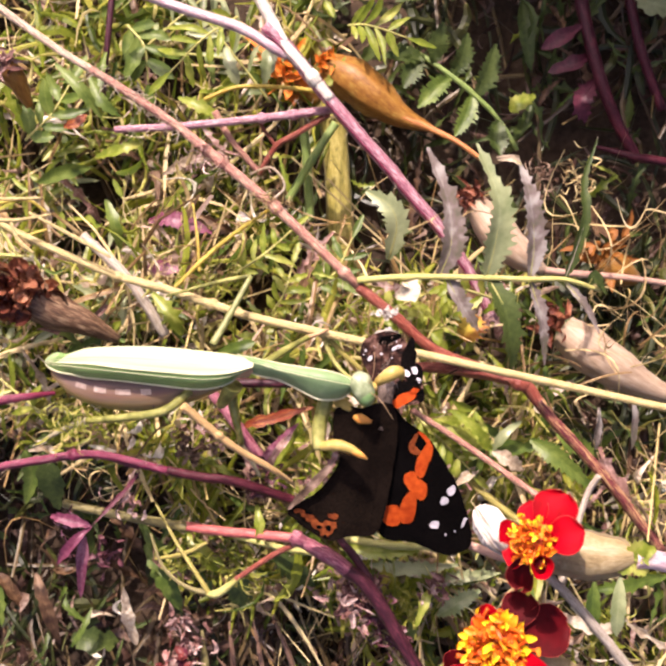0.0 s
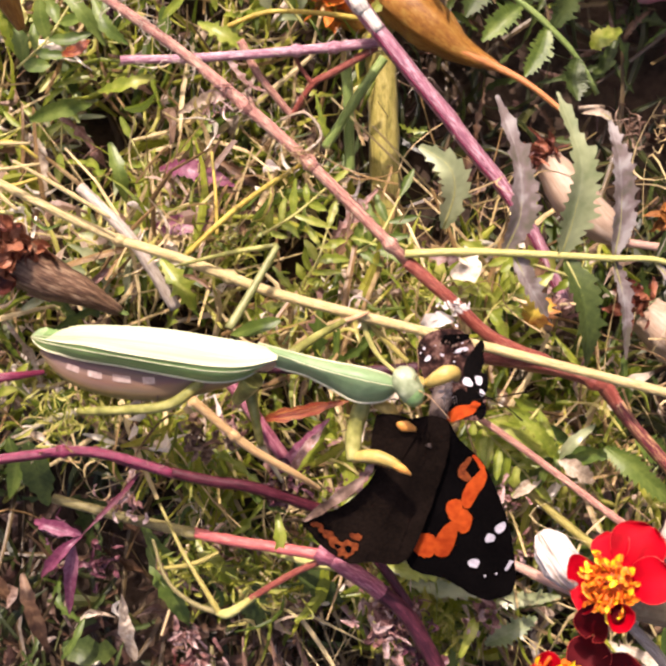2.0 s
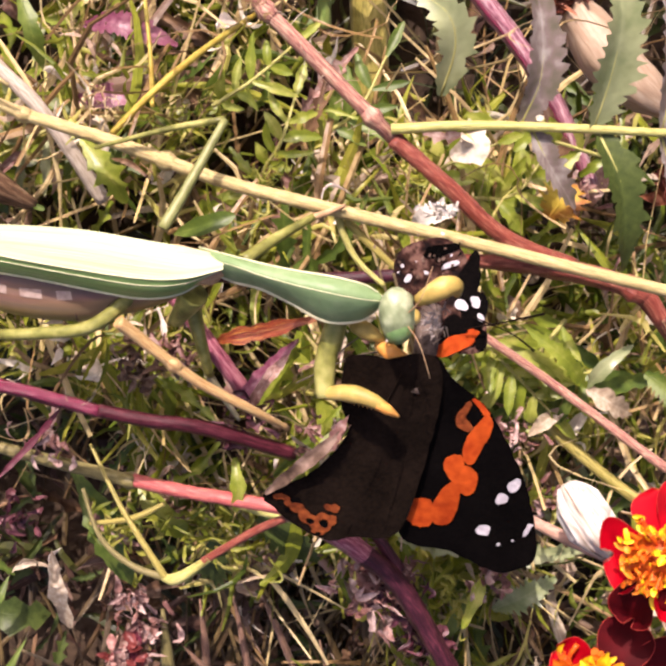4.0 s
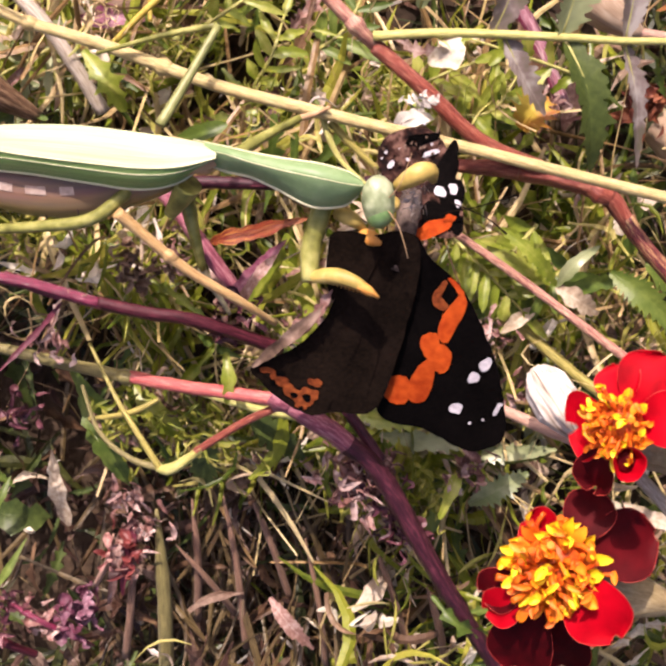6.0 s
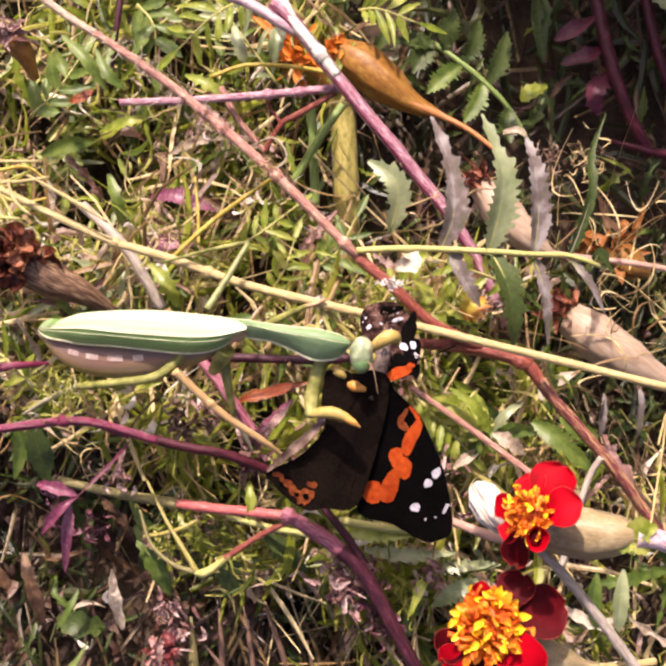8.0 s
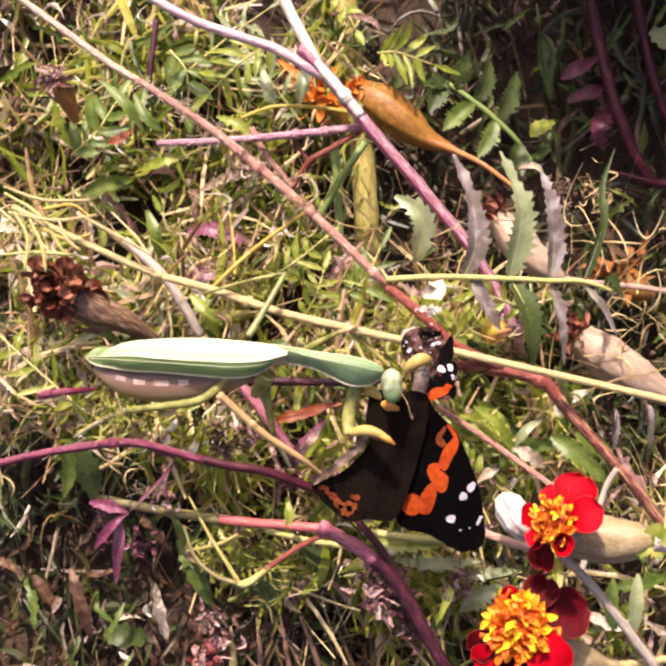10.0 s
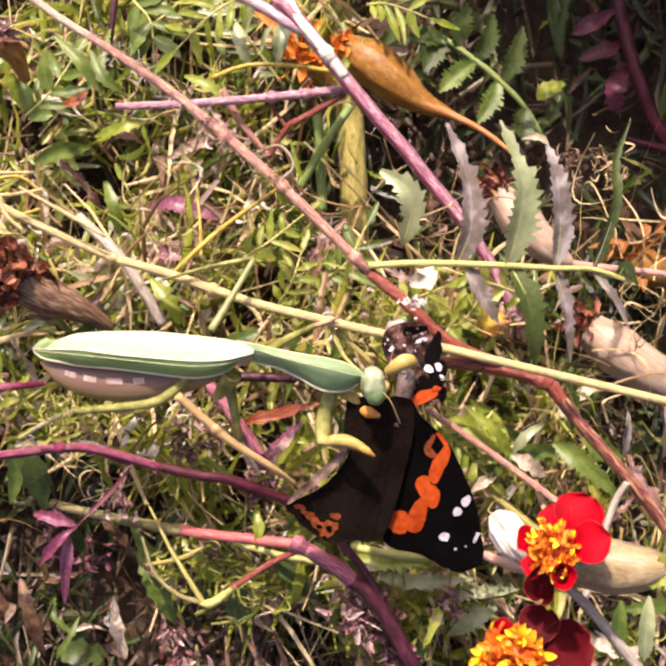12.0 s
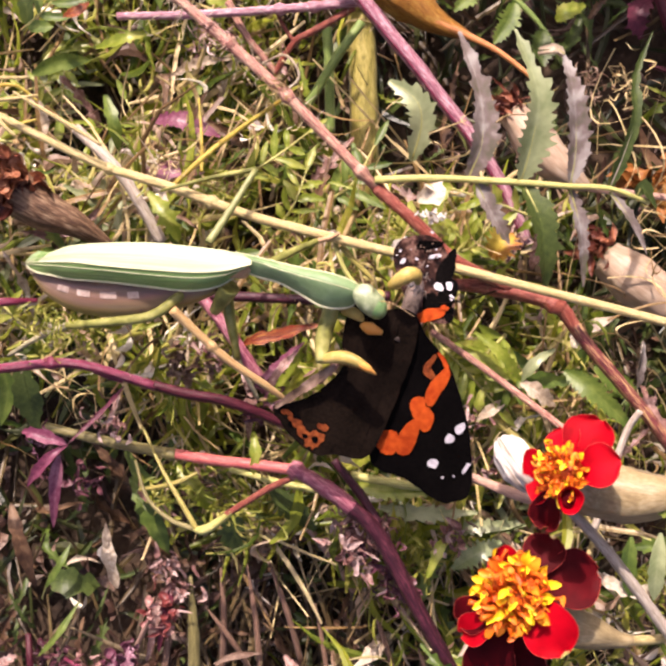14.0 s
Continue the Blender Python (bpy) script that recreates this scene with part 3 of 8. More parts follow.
def ball(bm, centre, axes, seg=14, rings=9, wobble=0.0, scale=300.0):
    """An egg: three half-axis vectors."""
    c = Vector(centre)
    ax, ay, az = (Vector(a) for a in axes)
    rows = []
    for i in range(rings + 1):
        th = math.pi * i / rings
        row = []
        for k in range(seg):
            a = 2 * math.pi * k / seg
            p = ax * (math.sin(th) * math.cos(a)) + ay * (math.sin(th) * math.sin(a)) + az * math.cos(th)
            row.append(bm.verts.new(c + p * (1 + wobble * noise.noise((c + p) * scale))))
        rows.append(row)
    for a, b in zip(rows, rows[1:]):
        for k in range(seg):
            f = bm.faces.new((a[k], b[k], b[(k + 1) % seg], a[(k + 1) % seg]))
            f.smooth = True
    bmesh.ops.remove_doubles(bm, verts=rows[0] + rows[-1], dist=1e-7)


def mesh_of(name, bm, mat):
    me = bpy.data.meshes.new(name)
    bm.normal_update()
    bm.to_mesh(me)
    bm.free()
    me.materials.append(M[mat])
    return me


def part(name, bm, mat, parent=None, label=""):
    """Links a bmesh as one mesh object under a thing or a part."""
    ob = new(name, mesh_of(name, bm, mat))
    ob.parent = parent
    return tagged(ob, label)


def thing(name, at, label, category, group=""):
    """An Empty at a thing's base that carries its parts."""
    ob = new(name)
    ob.empty_display_size = 0.005
    ob.location = at
    return tagged(ob, label, category, group)


def local(ob, pts):
    """Control points of the world in the space of a thing that is only moved, not turned."""
    o = ob.location
    return [(p[0] - o[0], p[1] - o[1], p[2] - o[2], *p[3:]) for p in pts]


def petal(bm, base, tip, width, up, cup=0.3, n=10, k=6, bulge=0.12, flare=0.62):
    """A broad round petal from base to tip, hollowed by cup, arched by bulge."""
    a, b, up = Vector(base), Vector(tip), Vector(up).normalized()
    way = b - a
    side = way.cross(up).normalized()
    nor = side.cross(way).normalized()
    rows = []
    for i in range(n + 1):
        s = i / n
        w = width * 0.5 * (math.sqrt(max(0.0, 1 - ((s - 0.55) / 0.46) ** 2)) if s > 0.55 else 0.45 + 0.55 * math.sin(math.pi * s / 1.1)) + 0.00005
        row = []
        for j in range(k + 1):
            u = 2 * j / k - 1
            ripple = 0.02 * width * noise.noise((a + way * s + side * u * w) * 350)
            drop = -0.03 * way.length * u * u * s
            row.append(bm.verts.new(a + way * s * (1 - 0.02 * u * u) - way.normalized() * drop + side * (u * w)
                                    + nor * (cup * width * u * u * (0.3 + s) * 0.5 + bulge * way.length * math.sin(math.pi * s) + ripple)))
        rows.append(row)
    for p, q in zip(rows, rows[1:]):
        for j in range(k):
            bm.faces.new((p[j], p[j + 1], q[j + 1], q[j])).smooth = True
    return [tuple(r[0].co) for r in rows] + [tuple(v.co) for v in rows[-1][1:-1]] + [tuple(r[-1].co) for r in reversed(rows)]


def plate(bm, outline, z_of, rings=6, n=44, ragged=0.0):
    """A thin membrane with a smooth closed outline, frayed by ragged; z_of gives its height."""
    pts = np.array(outline, float)[:, :2]
    closed = np.vstack([pts[-1], pts, pts[0], pts[1]])
    edge = []
    for u in np.linspace(0, len(pts), n, endpoint=False):
        i, s = int(u), u - int(u)
        a, b, c, d = closed[i:i + 4]
        edge.append(0.5 * (2 * b + (c - a) * s + (2 * a - 5 * b + 4 * c - d) * s * s + (3 * b - a - 3 * c + d) * s ** 3))
    mid = pts.mean(0)
    if ragged:
        edge = [e + (e - mid) / np.linalg.norm(e - mid) * ragged * (noise.noise((e[0] * 2600, e[1] * 2600, 5.1)) + 0.5 * noise.noise((e[0] * 700, e[1] * 700, 2.1))) for e in edge]
    rows = []
    for r in range(1, rings + 1):
        rows.append([bm.verts.new((*(mid + (e - mid) * r / rings), z_of(*(mid + (e - mid) * r / rings)))) for e in edge])
    hub = bm.verts.new((*mid, z_of(*mid)))
    for k in range(n):
        bm.faces.new((hub, rows[0][k], rows[0][(k + 1) % n])).smooth = True
        for a, b in zip(rows, rows[1:]):
            bm.faces.new((a[k], b[k], b[(k + 1) % n], a[(k + 1) % n])).smooth = True


def spot(bm, centre, rx, ry, turn, z_of, lift=0.00015, n=16, rough=0.12):
    """A patch of scales lying just over a membrane."""
    rim = []
    for k in range(n):
        a = 2 * math.pi * k / n
        r = 1 + rough * noise.noise((centre[0] * 900 + math.cos(a), centre[1] * 900 + math.sin(a), 1.7))
        x, y = rx * r * math.cos(a), ry * r * math.sin(a)
        px, py = centre[0] + x * math.cos(turn) - y * math.sin(turn), centre[1] + x * math.sin(turn) + y * math.cos(turn)
        rim.append((px, py, z_of(px, py) + lift))
    top = [bm.verts.new(p) for p in rim]
    hub = bm.verts.new((centre[0], centre[1], z_of(centre[0], centre[1]) + lift))
    for k in range(n):
        bm.faces.new((hub, top[k], top[(k + 1) % n])).smooth = True


def shell(bm, ctrl, wide, high, a0, a1, n=26, k=8, u0=0.0, u1=1.0):
    """Part of an oval hull along a line, between two angles: 0 is the +y side, 90 the top, 180 the -y side."""
    line = spline(ctrl, n)
    uv = bm.loops.layers.uv.verify()
    ww, hh = (np.maximum(spline([(v,) for v in values], n)[:, 0], 0.0001) for values in (wide, high))
    rows = []
    for i in range(n + 1):
        way = Vector(line[min(i + 1, n)] - line[max(i - 1, 0)]).normalized()
        side = -across_of(way)
        up = way.cross(side)
        if up.z < 0:
            up = -up
        w, h = float(ww[i]), float(hh[i])
        rows.append([])
        for j in range(k + 1):
            a = radians(a0 + (a1 - a0) * j / k)
            rows[-1].append(bm.verts.new(Vector(line[i]) + side * (w * math.cos(a)) + up * (h * math.sin(a))))
    for i, (p, q) in enumerate(zip(rows, rows[1:])):
        for j in range(k):
            f = bm.faces.new((p[j], q[j], q[j + 1], p[j + 1]))
            f.smooth = True
            for loop, c, r in zip(f.loops, (j, j, j + 1, j + 1), (i, i + 1, i + 1, i)):
                loop[uv].uv = (u0 + (u1 - u0) * c / k, r / n)
    return rows


def loft(bm, rails, n=40, k=5, closed=False):
    """A smooth skin over rails that run side by side, each given by a few points."""
    lines = [spline(r, n) for r in rails]
    uv = bm.loops.layers.uv.verify()
    rows = []
    for i in range(n + 1):
        ring = [ln[i] for ln in lines]
        m = len(ring)
        if closed:
            pts = spline([ring[-1]] + ring + [ring[0], ring[1]], k * (m + 2))[k:-k]
        else:
            pts = spline(ring, k * (m - 1))
        rows.append([bm.verts.new(q) for q in pts])
    w = len(rows[0]) - 1
    for i, (p, q) in enumerate(zip(rows, rows[1:])):
        for j in range(w):
            f = bm.faces.new((p[j], q[j], q[j + 1], p[j + 1]))
            f.smooth = True
            for loop, c, r in zip(f.loops, (j, j, j + 1, j + 1), (i, i + 1, i + 1, i)):
                loop[uv].uv = (c / w, r / n)
    bmesh.ops.recalc_face_normals(bm, faces=bm.faces)
    return rows


# ---- ground ----
def make_ground():
    bm = bmesh.new()
    ticks = [-60, -8, -1.5] + [-0.6 + 0.02 * i for i in range(61)] + [1.5, 8, 60]
    grid = [[bm.verts.new((x, y, 0.006 * noise.noise((x * 18, y * 18, 0)) + 0.003 * noise.noise((x * 70, y * 70, 3)) - 0.004)) for x in ticks] for y in ticks]
    for a, b in zip(grid, grid[1:]):
        for k in range(len(ticks) - 1):
            bm.faces.new((a[k], a[k + 1], b[k + 1], b[k])).smooth = True
    tagged(new("ground", mesh_of("ground", bm, "soil")), "dark crumbly soil under matted plants", "ground", kind="structure")


make_ground()


# ---- matted undergrowth ----
def scatter(name, count, seed, box, spec, mat, label, category, single=0, single_name="", single_label=""):
    """Very many small strips, each bent on its own, as one object of stuff inside box (x0, x1, y0, y1); the first few, laid highest, are things."""
    rng = np.random.default_rng(seed)
    verts, faces = [], []
    for i in range(count):
        x, y = rng.uniform(box[0], box[1]), rng.uniform(box[2], box[3])
        clump = noise.noise((x * 48, y * 48, 1.3)) + 0.5 * noise.noise((x * 120, y * 120, 4.7))
        if spec.get("gaps", True) and clump < rng.uniform(-0.32, 0.02):
            continue
        length, width = rng.uniform(*spec["length"]), rng.uniform(*spec["width"])
        z = spec["z"][0] + (spec["z"][1] - spec["z"][0]) * rng.random() ** spec.get("deep", 1.0)
        if i < single:
            z = spec["z"][0] + (spec["z"][1] - spec["z"][0]) * (0.6 + 0.4 * rng.random())
        z *= min(1.0, max(0.45, 0.8 + clump))
        a = rng.normal(*spec["angle"])
        pitch = rng.normal(spec.get("pitch", 0), spec.get("pitch_dev", 0.35))
        way = np.array([math.cos(a) * math.cos(pitch), math.sin(a) * math.cos(pitch), math.sin(pitch)])
        side = np.cross(way, (0, 0, 1))
        side /= np.linalg.norm(side) + 1e-9
        tilt = rng.normal(0, spec.get("tilt", 0.6))
        nor = np.cross(side, way)
        side = side * math.cos(tilt) + nor * math.sin(tilt)
        nor = np.cross(side, way)
        bend, sway = rng.normal(0, spec["bend"], 2)
        n = spec["n"]
        base = len(verts)
        c = np.array([x, y, z]) - way * length * 0.5
        for k in range(n + 1):
            s = k / n
            p = c + way * length * s + nor * (bend * length * (s - 0.5) ** 2 * 4) + side * (sway * length * (s - 0.5) ** 2 * 4)
            p[2] = max(p[2], 0.001 + 0.004 * rng.random())
            w = width * 0.5 * (spec["taper"] + (1 - spec["taper"]) * math.sin(math.pi * min(0.08 + 0.92 * s, 1)))
            if spec.get("ragged"):
                w *= rng.uniform(0.5, 1.3)
            verts += [tuple(p - side * w), tuple(p + nor * w * spec.get("fold", 0.35)), tuple(p + side * w)]
        for k in range(n):
            b = base + 3 * k
            faces += [(b, b + 1, b + 4, b + 3), (b + 1, b + 2, b + 5, b + 4)]
        if i < single:
            me = bpy.data.meshes.new(single_name)
            me.from_pydata([tuple(np.array(v) - verts[0]) for v in verts], [], faces)
            me.materials.append(M[mat + "_one"])
            ob = new(single_name, me)
            ob.location = verts[0]
            tagged(ob, single_label, category, single_name.replace("_", " ") + "s in the tangle")
            verts, faces = [], []
    if not verts:
        return
    me = bpy.data.meshes.new(name)
    me.from_pydata(verts, [], faces)
    me.materials.append(M[mat])
    tagged(new(name, me), label, category, kind="stuff")


def make_undergrowth():
    wide = (-0.2, 0.2, -0.22, 0.2)
    top, dusk = (-0.12, -0.002, 0.02, 0.13), (-0.004, 0.13, 0.016, 0.14)
    middle, east, hollow = (-0.12, 0.012, -0.03, 0.026), (0.01, 0.056, -0.04, 0.016), (0.05, 0.13, -0.03, 0.02)
    low_west, low_corner, low_east = (-0.05, 0.01, -0.15, -0.066), (-0.13, -0.046, -0.15, -0.04), (0.0, 0.12, -0.15, -0.035)
    low_mid, low_edge = (-0.05, 0.03, -0.07, -0.026), (-0.13, -0.05, -0.046, -0.02)
    blade_spec = dict(length=(0.009, 0.03), width=(0.0009, 0.003), z=(0.004, 0.06), angle=(1.5, 0.9), bend=0.22, n=5, taper=0.12)
    straw_spec = dict(length=(0.015, 0.05), width=(0.0005, 0.0017), z=(0.003, 0.055), angle=(1.4, 0.8), bend=0.14, n=5, taper=0.45)
    scrap_spec = dict(length=(0.004, 0.013), width=(0.0011, 0.0036), z=(0.002, 0.056), angle=(1.0, 2.0), bend=0.4, n=6, taper=0.2, pitch_dev=0.7, tilt=0.9, ragged=True)
    scatter("grass", 760, 1, top, {**blade_spec, "z": (0.004, 0.026)}, "grass", "tangled green and yellowing leaf blades", "grass", 45, "grass_blade", "narrow sunlit green blade in the tangle")
    scatter("grass", 460, 10, middle, {**blade_spec, "z": (0.004, 0.052)}, "grass", "sunlit green blades behind the mantis", "grass", 45, "grass_blade", "narrow green blade behind the mantis")
    scatter("grass", 340, 14, east, {**blade_spec, "z": (0.004, 0.045)}, "grass", "sunlit olive blades among stems", "grass", 40, "grass_blade", "narrow olive blade among stems")
    # Background shade behind the seed heads sits in these darker colours.
    scatter("grass", 260, 18, hollow, {**blade_spec, "z": (0.003, 0.016)}, "grass_shaded", "olive blades in painted shade tones behind dry seed heads", "grass")
    scatter("leaf_needles", 160, 57, hollow, {**blade_spec, "length": (0.006, 0.016), "width": (0.0005, 0.0014), "z": (0.004, 0.018)}, "needles_shaded", "olive leaf needles in painted shade tones behind dry seed heads", "foliage")
    scatter("dead_leaf_litter", 140, 38, hollow, {**scrap_spec, "z": (0.002, 0.012)}, "litter_shaded", "dead leaf scraps in painted shade tones behind dry seed heads", "leaf litter")
    # Lower-left shade is painted in by the darker plant copies.
    scatter("grass", 170, 19, low_corner, {**blade_spec, "z": (0.003, 0.012)}, "grass_shaded", "green blades in painted shade tones deep in a hollow", "grass")
    scatter("straw", 110, 27, low_corner, {**straw_spec, "angle": (1.6, 0.5), "z": (0.003, 0.014)}, "straw_shaded", "brown dead stalks in painted shade tones deep in a hollow", "straw")
    scatter("dead_leaf_litter", 170, 39, low_corner, {**scrap_spec, "z": (0.002, 0.014)}, "litter_shaded", "dead leaf scraps in painted shade tones deep in a hollow", "leaf litter")
    scatter("pale_scraps", 36, 77, low_corner, {**scrap_spec, "z": (0.012, 0.034)}, "scrap_glint", "leaf scraps painted pale as sun glints over a hollow", "leaf litter")
    scatter("grass", 110, 11, low_west, {**blade_spec, "z": (0.004, 0.034)}, "grass_shaded", "sparse green blades among dead stalks", "grass")
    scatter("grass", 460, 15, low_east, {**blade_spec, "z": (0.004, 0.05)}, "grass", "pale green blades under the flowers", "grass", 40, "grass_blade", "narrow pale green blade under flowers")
    # Dusk and soil layers: shade put into the blade colours.
    scatter("grass", 330, 12, dusk, {**blade_spec, "z": (0.003, 0.011)}, "grass_shaded", "olive green blades in painted shade tones near the soil", "grass")
    scatter("grass", 800, 13, wide, {**blade_spec, "gaps": False, "z": (0.003, 0.012)}, "grass_shaded", "low green blades in painted shade tones over dark soil", "grass")
    scatter("straw", 380, 2, top, {**straw_spec, "z": (0.003, 0.026)}, "straw", "matted dry straw and dead stalks", "straw", 110, "dry_stalk", "thin dry straw-coloured stalk in the tangle")
    scatter("straw", 330, 20, middle, {**straw_spec, "z": (0.003, 0.055)}, "straw", "dry straw behind the mantis", "straw", 90, "dry_stalk", "thin dry stalk behind the mantis")
    scatter("straw", 120, 24, east, {**straw_spec, "z": (0.003, 0.05)}, "straw", "dry straw among red stems", "straw", 30, "dry_stalk", "thin dry stalk among red stems")
    scatter("straw", 340, 21, low_west, {**straw_spec, "angle": (1.6, 0.32), "length": (0.025, 0.06), "taper": 0.35, "bend": 0.18, "z": (0.003, 0.038), "width": (0.0004, 0.0016)}, "straw_shaded", "dead stalks in brown shade tones standing close together", "straw", 90, "dry_stalk", "thin dead stalk in brown shade tones")
    scatter("straw", 340, 25, low_east, {**straw_spec, "taper": 0.35, "bend": 0.2, "z": (0.003, 0.048)}, "straw", "brown dead straw under the flowers", "straw", 60, "dry_stalk", "thin brown dead stalk under flowers")
    scatter("straw", 60, 22, dusk, {**straw_spec, "z": (0.003, 0.012)}, "straw_shaded", "thin brown dead stalks in painted shade tones", "straw")
    scatter("straw", 700, 23, wide, {**straw_spec, "gaps": False, "z": (0.002, 0.012)}, "straw_shaded", "brown dead straw on the soil", "straw")
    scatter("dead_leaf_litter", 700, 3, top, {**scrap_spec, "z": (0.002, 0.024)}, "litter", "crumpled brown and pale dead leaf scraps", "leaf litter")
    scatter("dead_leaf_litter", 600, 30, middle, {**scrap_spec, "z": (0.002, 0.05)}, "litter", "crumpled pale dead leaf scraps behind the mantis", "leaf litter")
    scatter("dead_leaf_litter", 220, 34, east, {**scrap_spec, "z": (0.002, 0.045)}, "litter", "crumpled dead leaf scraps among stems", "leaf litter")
    scatter("dead_leaf_litter", 430, 31, low_west, {**scrap_spec, "z": (0.002, 0.04)}, "litter_shaded", "crumpled dead leaf scraps in dark brown shade tones", "leaf litter")
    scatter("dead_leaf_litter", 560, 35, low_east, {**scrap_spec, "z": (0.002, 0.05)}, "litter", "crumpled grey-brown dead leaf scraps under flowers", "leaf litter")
    scatter("dead_leaf_litter", 130, 32, dusk, {**scrap_spec, "z": (0.002, 0.01)}, "litter_shaded", "brown dead leaf scraps in painted shade tones near the soil", "leaf litter")
    scatter("dead_leaf_litter", 1300, 33, wide, {**scrap_spec, "gaps": False, "z": (0.002, 0.01)}, "litter_shaded", "dead leaf scraps in painted shade tones over the soil", "leaf litter")
    needle_spec = dict(length=(0.005, 0.014), width=(0.0004, 0.0012), z=(0.01, 0.05), angle=(1.4, 0.8), bend=0.25, n=4, taper=0.1, pitch_dev=0.5)
    scatter("leaf_needles", 900, 51, top, {**needle_spec, "z": (0.008, 0.03)}, "needles", "narrow sunlit leaf needles in the tangle", "foliage")
    scatter("leaf_needles", 1000, 52, middle, {**needle_spec, "z": (0.01, 0.06)}, "needles", "narrow sunlit leaf needles behind the mantis", "foliage")
    scatter("leaf_needles", 480, 53, east, {**needle_spec, "z": (0.01, 0.055)}, "needles", "narrow sunlit leaf needles among stems", "foliage")
    scatter("leaf_needles", 650, 54, low_east, {**needle_spec, "z": (0.01, 0.055)}, "needles", "narrow pale leaf needles under the flowers", "foliage")
    scatter("leaf_needles", 40, 55, low_west, {**needle_spec, "z": (0.01, 0.045)}, "needles", "narrow leaf needles among dead stalks", "foliage")
    scatter("grass", 700, 16, low_mid, {**blade_spec, "z": (0.012, 0.056)}, "grass", "yellow-green blades below the purple stem", "grass", 90, "grass_blade", "narrow yellow-green blade below a stem")
    scatter("straw", 480, 26, low_mid, {**straw_spec, "length": (0.02, 0.055), "width": (0.0003, 0.0012), "taper": 0.3, "angle": (1.7, 0.5), "bend": 0.2, "z": (0.008, 0.05)}, "straw", "straw-coloured stalks below the purple stem", "straw", 90, "dry_stalk", "thin straw-coloured stalk below a stem")
    scatter("leaf_needles", 900, 56, low_mid, {**needle_spec, "z": (0.012, 0.056)}, "needles", "narrow yellow-green leaf needles below stems", "foliage")
    scatter("dead_leaf_litter", 380, 36, low_mid, {**scrap_spec, "z": (0.004, 0.044)}, "litter", "crumpled pale dead leaf scraps below stems", "leaf litter")
    scatter("grass", 90, 17, low_edge, {**blade_spec, "z": (0.004, 0.03)}, "grass_shaded", "green blades in painted shade tones in a hollow", "grass")
    scatter("dead_leaf_litter", 160, 37, low_edge, {**scrap_spec, "z": (0.002, 0.02)}, "litter_shaded", "dead leaf scraps in painted shade tones in a hollow", "leaf litter")
    # Added pale scraps stand for bright highlights on glossy leaves.
    for count, seed, box, z in ((180, 71, top, (0.008, 0.03)), (300, 72, middle, (0.02, 0.058)), (200, 73, low_mid, (0.02, 0.056)), (240, 74, low_east, (0.01, 0.05)), (70, 75, low_west, (0.012, 0.04)), (110, 76, east, (0.01, 0.05))):
        scatter("pale_scraps", count, seed, box, {**scrap_spec, "length": (0.003, 0.011), "width": (0.0007, 0.0026), "z": z}, "scrap_glint", "cream and pinkish leaf scraps painted pale as sun glints", "leaf litter")
    scatter("root_threads", 420, 4, (-0.1, 0.09, -0.05, 0.035), dict(length=(0.006, 0.022), width=(0.0003, 0.0007), z=(0.03, 0.07), angle=(1.2, 2.0), bend=0.7, n=8, taper=0.8, pitch_dev=0.5), "straw",
            "fine pale curling plant threads", "plant fibre")


make_undergrowth()


# ---- stems ----
def stem(name, ctrl, radii, mat, label, n=30, ridges=0, nodes=(), hairs=0, seed=0, tail=None):
    """One stalk with its joints and hairs; nodes: swollen rings as fractions of its length; tail: a further stretch of another colour."""
    root = thing(name, ctrl[0], label, "stem", "stems")
    pts = local(root, ctrl)
    bm = bmesh.new()
    line = tube(bm, pts, radii, n, 10, wobble=0.12, ridges=ridges)
    part("stalk", bm, mat, root)
    if tail:
        bm = bmesh.new()
        tube(bm, local(root, tail[0]), tail[1], n, 10, wobble=0.12, ridges=ridges)
        part("stalk", bm, tail[2], root)
    for s in nodes:
        r = float(np.interp(s, np.linspace(0, 1, len(radii)), radii))
        i = min(int(s * n), n - 1)
        way = Vector(line[i + 1] - line[i]).normalized()
        c = Vector(line[i])
        bm = bmesh.new()
        tube(bm, [c - way * r * 1.3, c, c + way * r * 1.3], [r * 1.02, r * 1.42, r * 1.02], 8, 10, wobble=0.3)
        part("joint", bm, mat, root)
    if hairs:
        rng = random.Random(seed)
        bm = bmesh.new()
        for _ in range(hairs):
            i = rng.randrange(1, n)
            c = Vector(line[i])
            d = Vector((rng.gauss(0, 1), rng.gauss(0, 1), rng.gauss(0, 0.7))).normalized()
            h = rng.uniform(0.001, 0.0045)
            tube(bm, [c, c + d * h * 0.6, c + d * h + Vector((rng.gauss(0, 0.001), rng.gauss(0, 0.001), 0))], [0.00012, 0.00006], 4, 3)
        tagged(part("hairs", bm, "leaf_dry", root, "fine pale stem hairs"), kind="stuff")
    return root


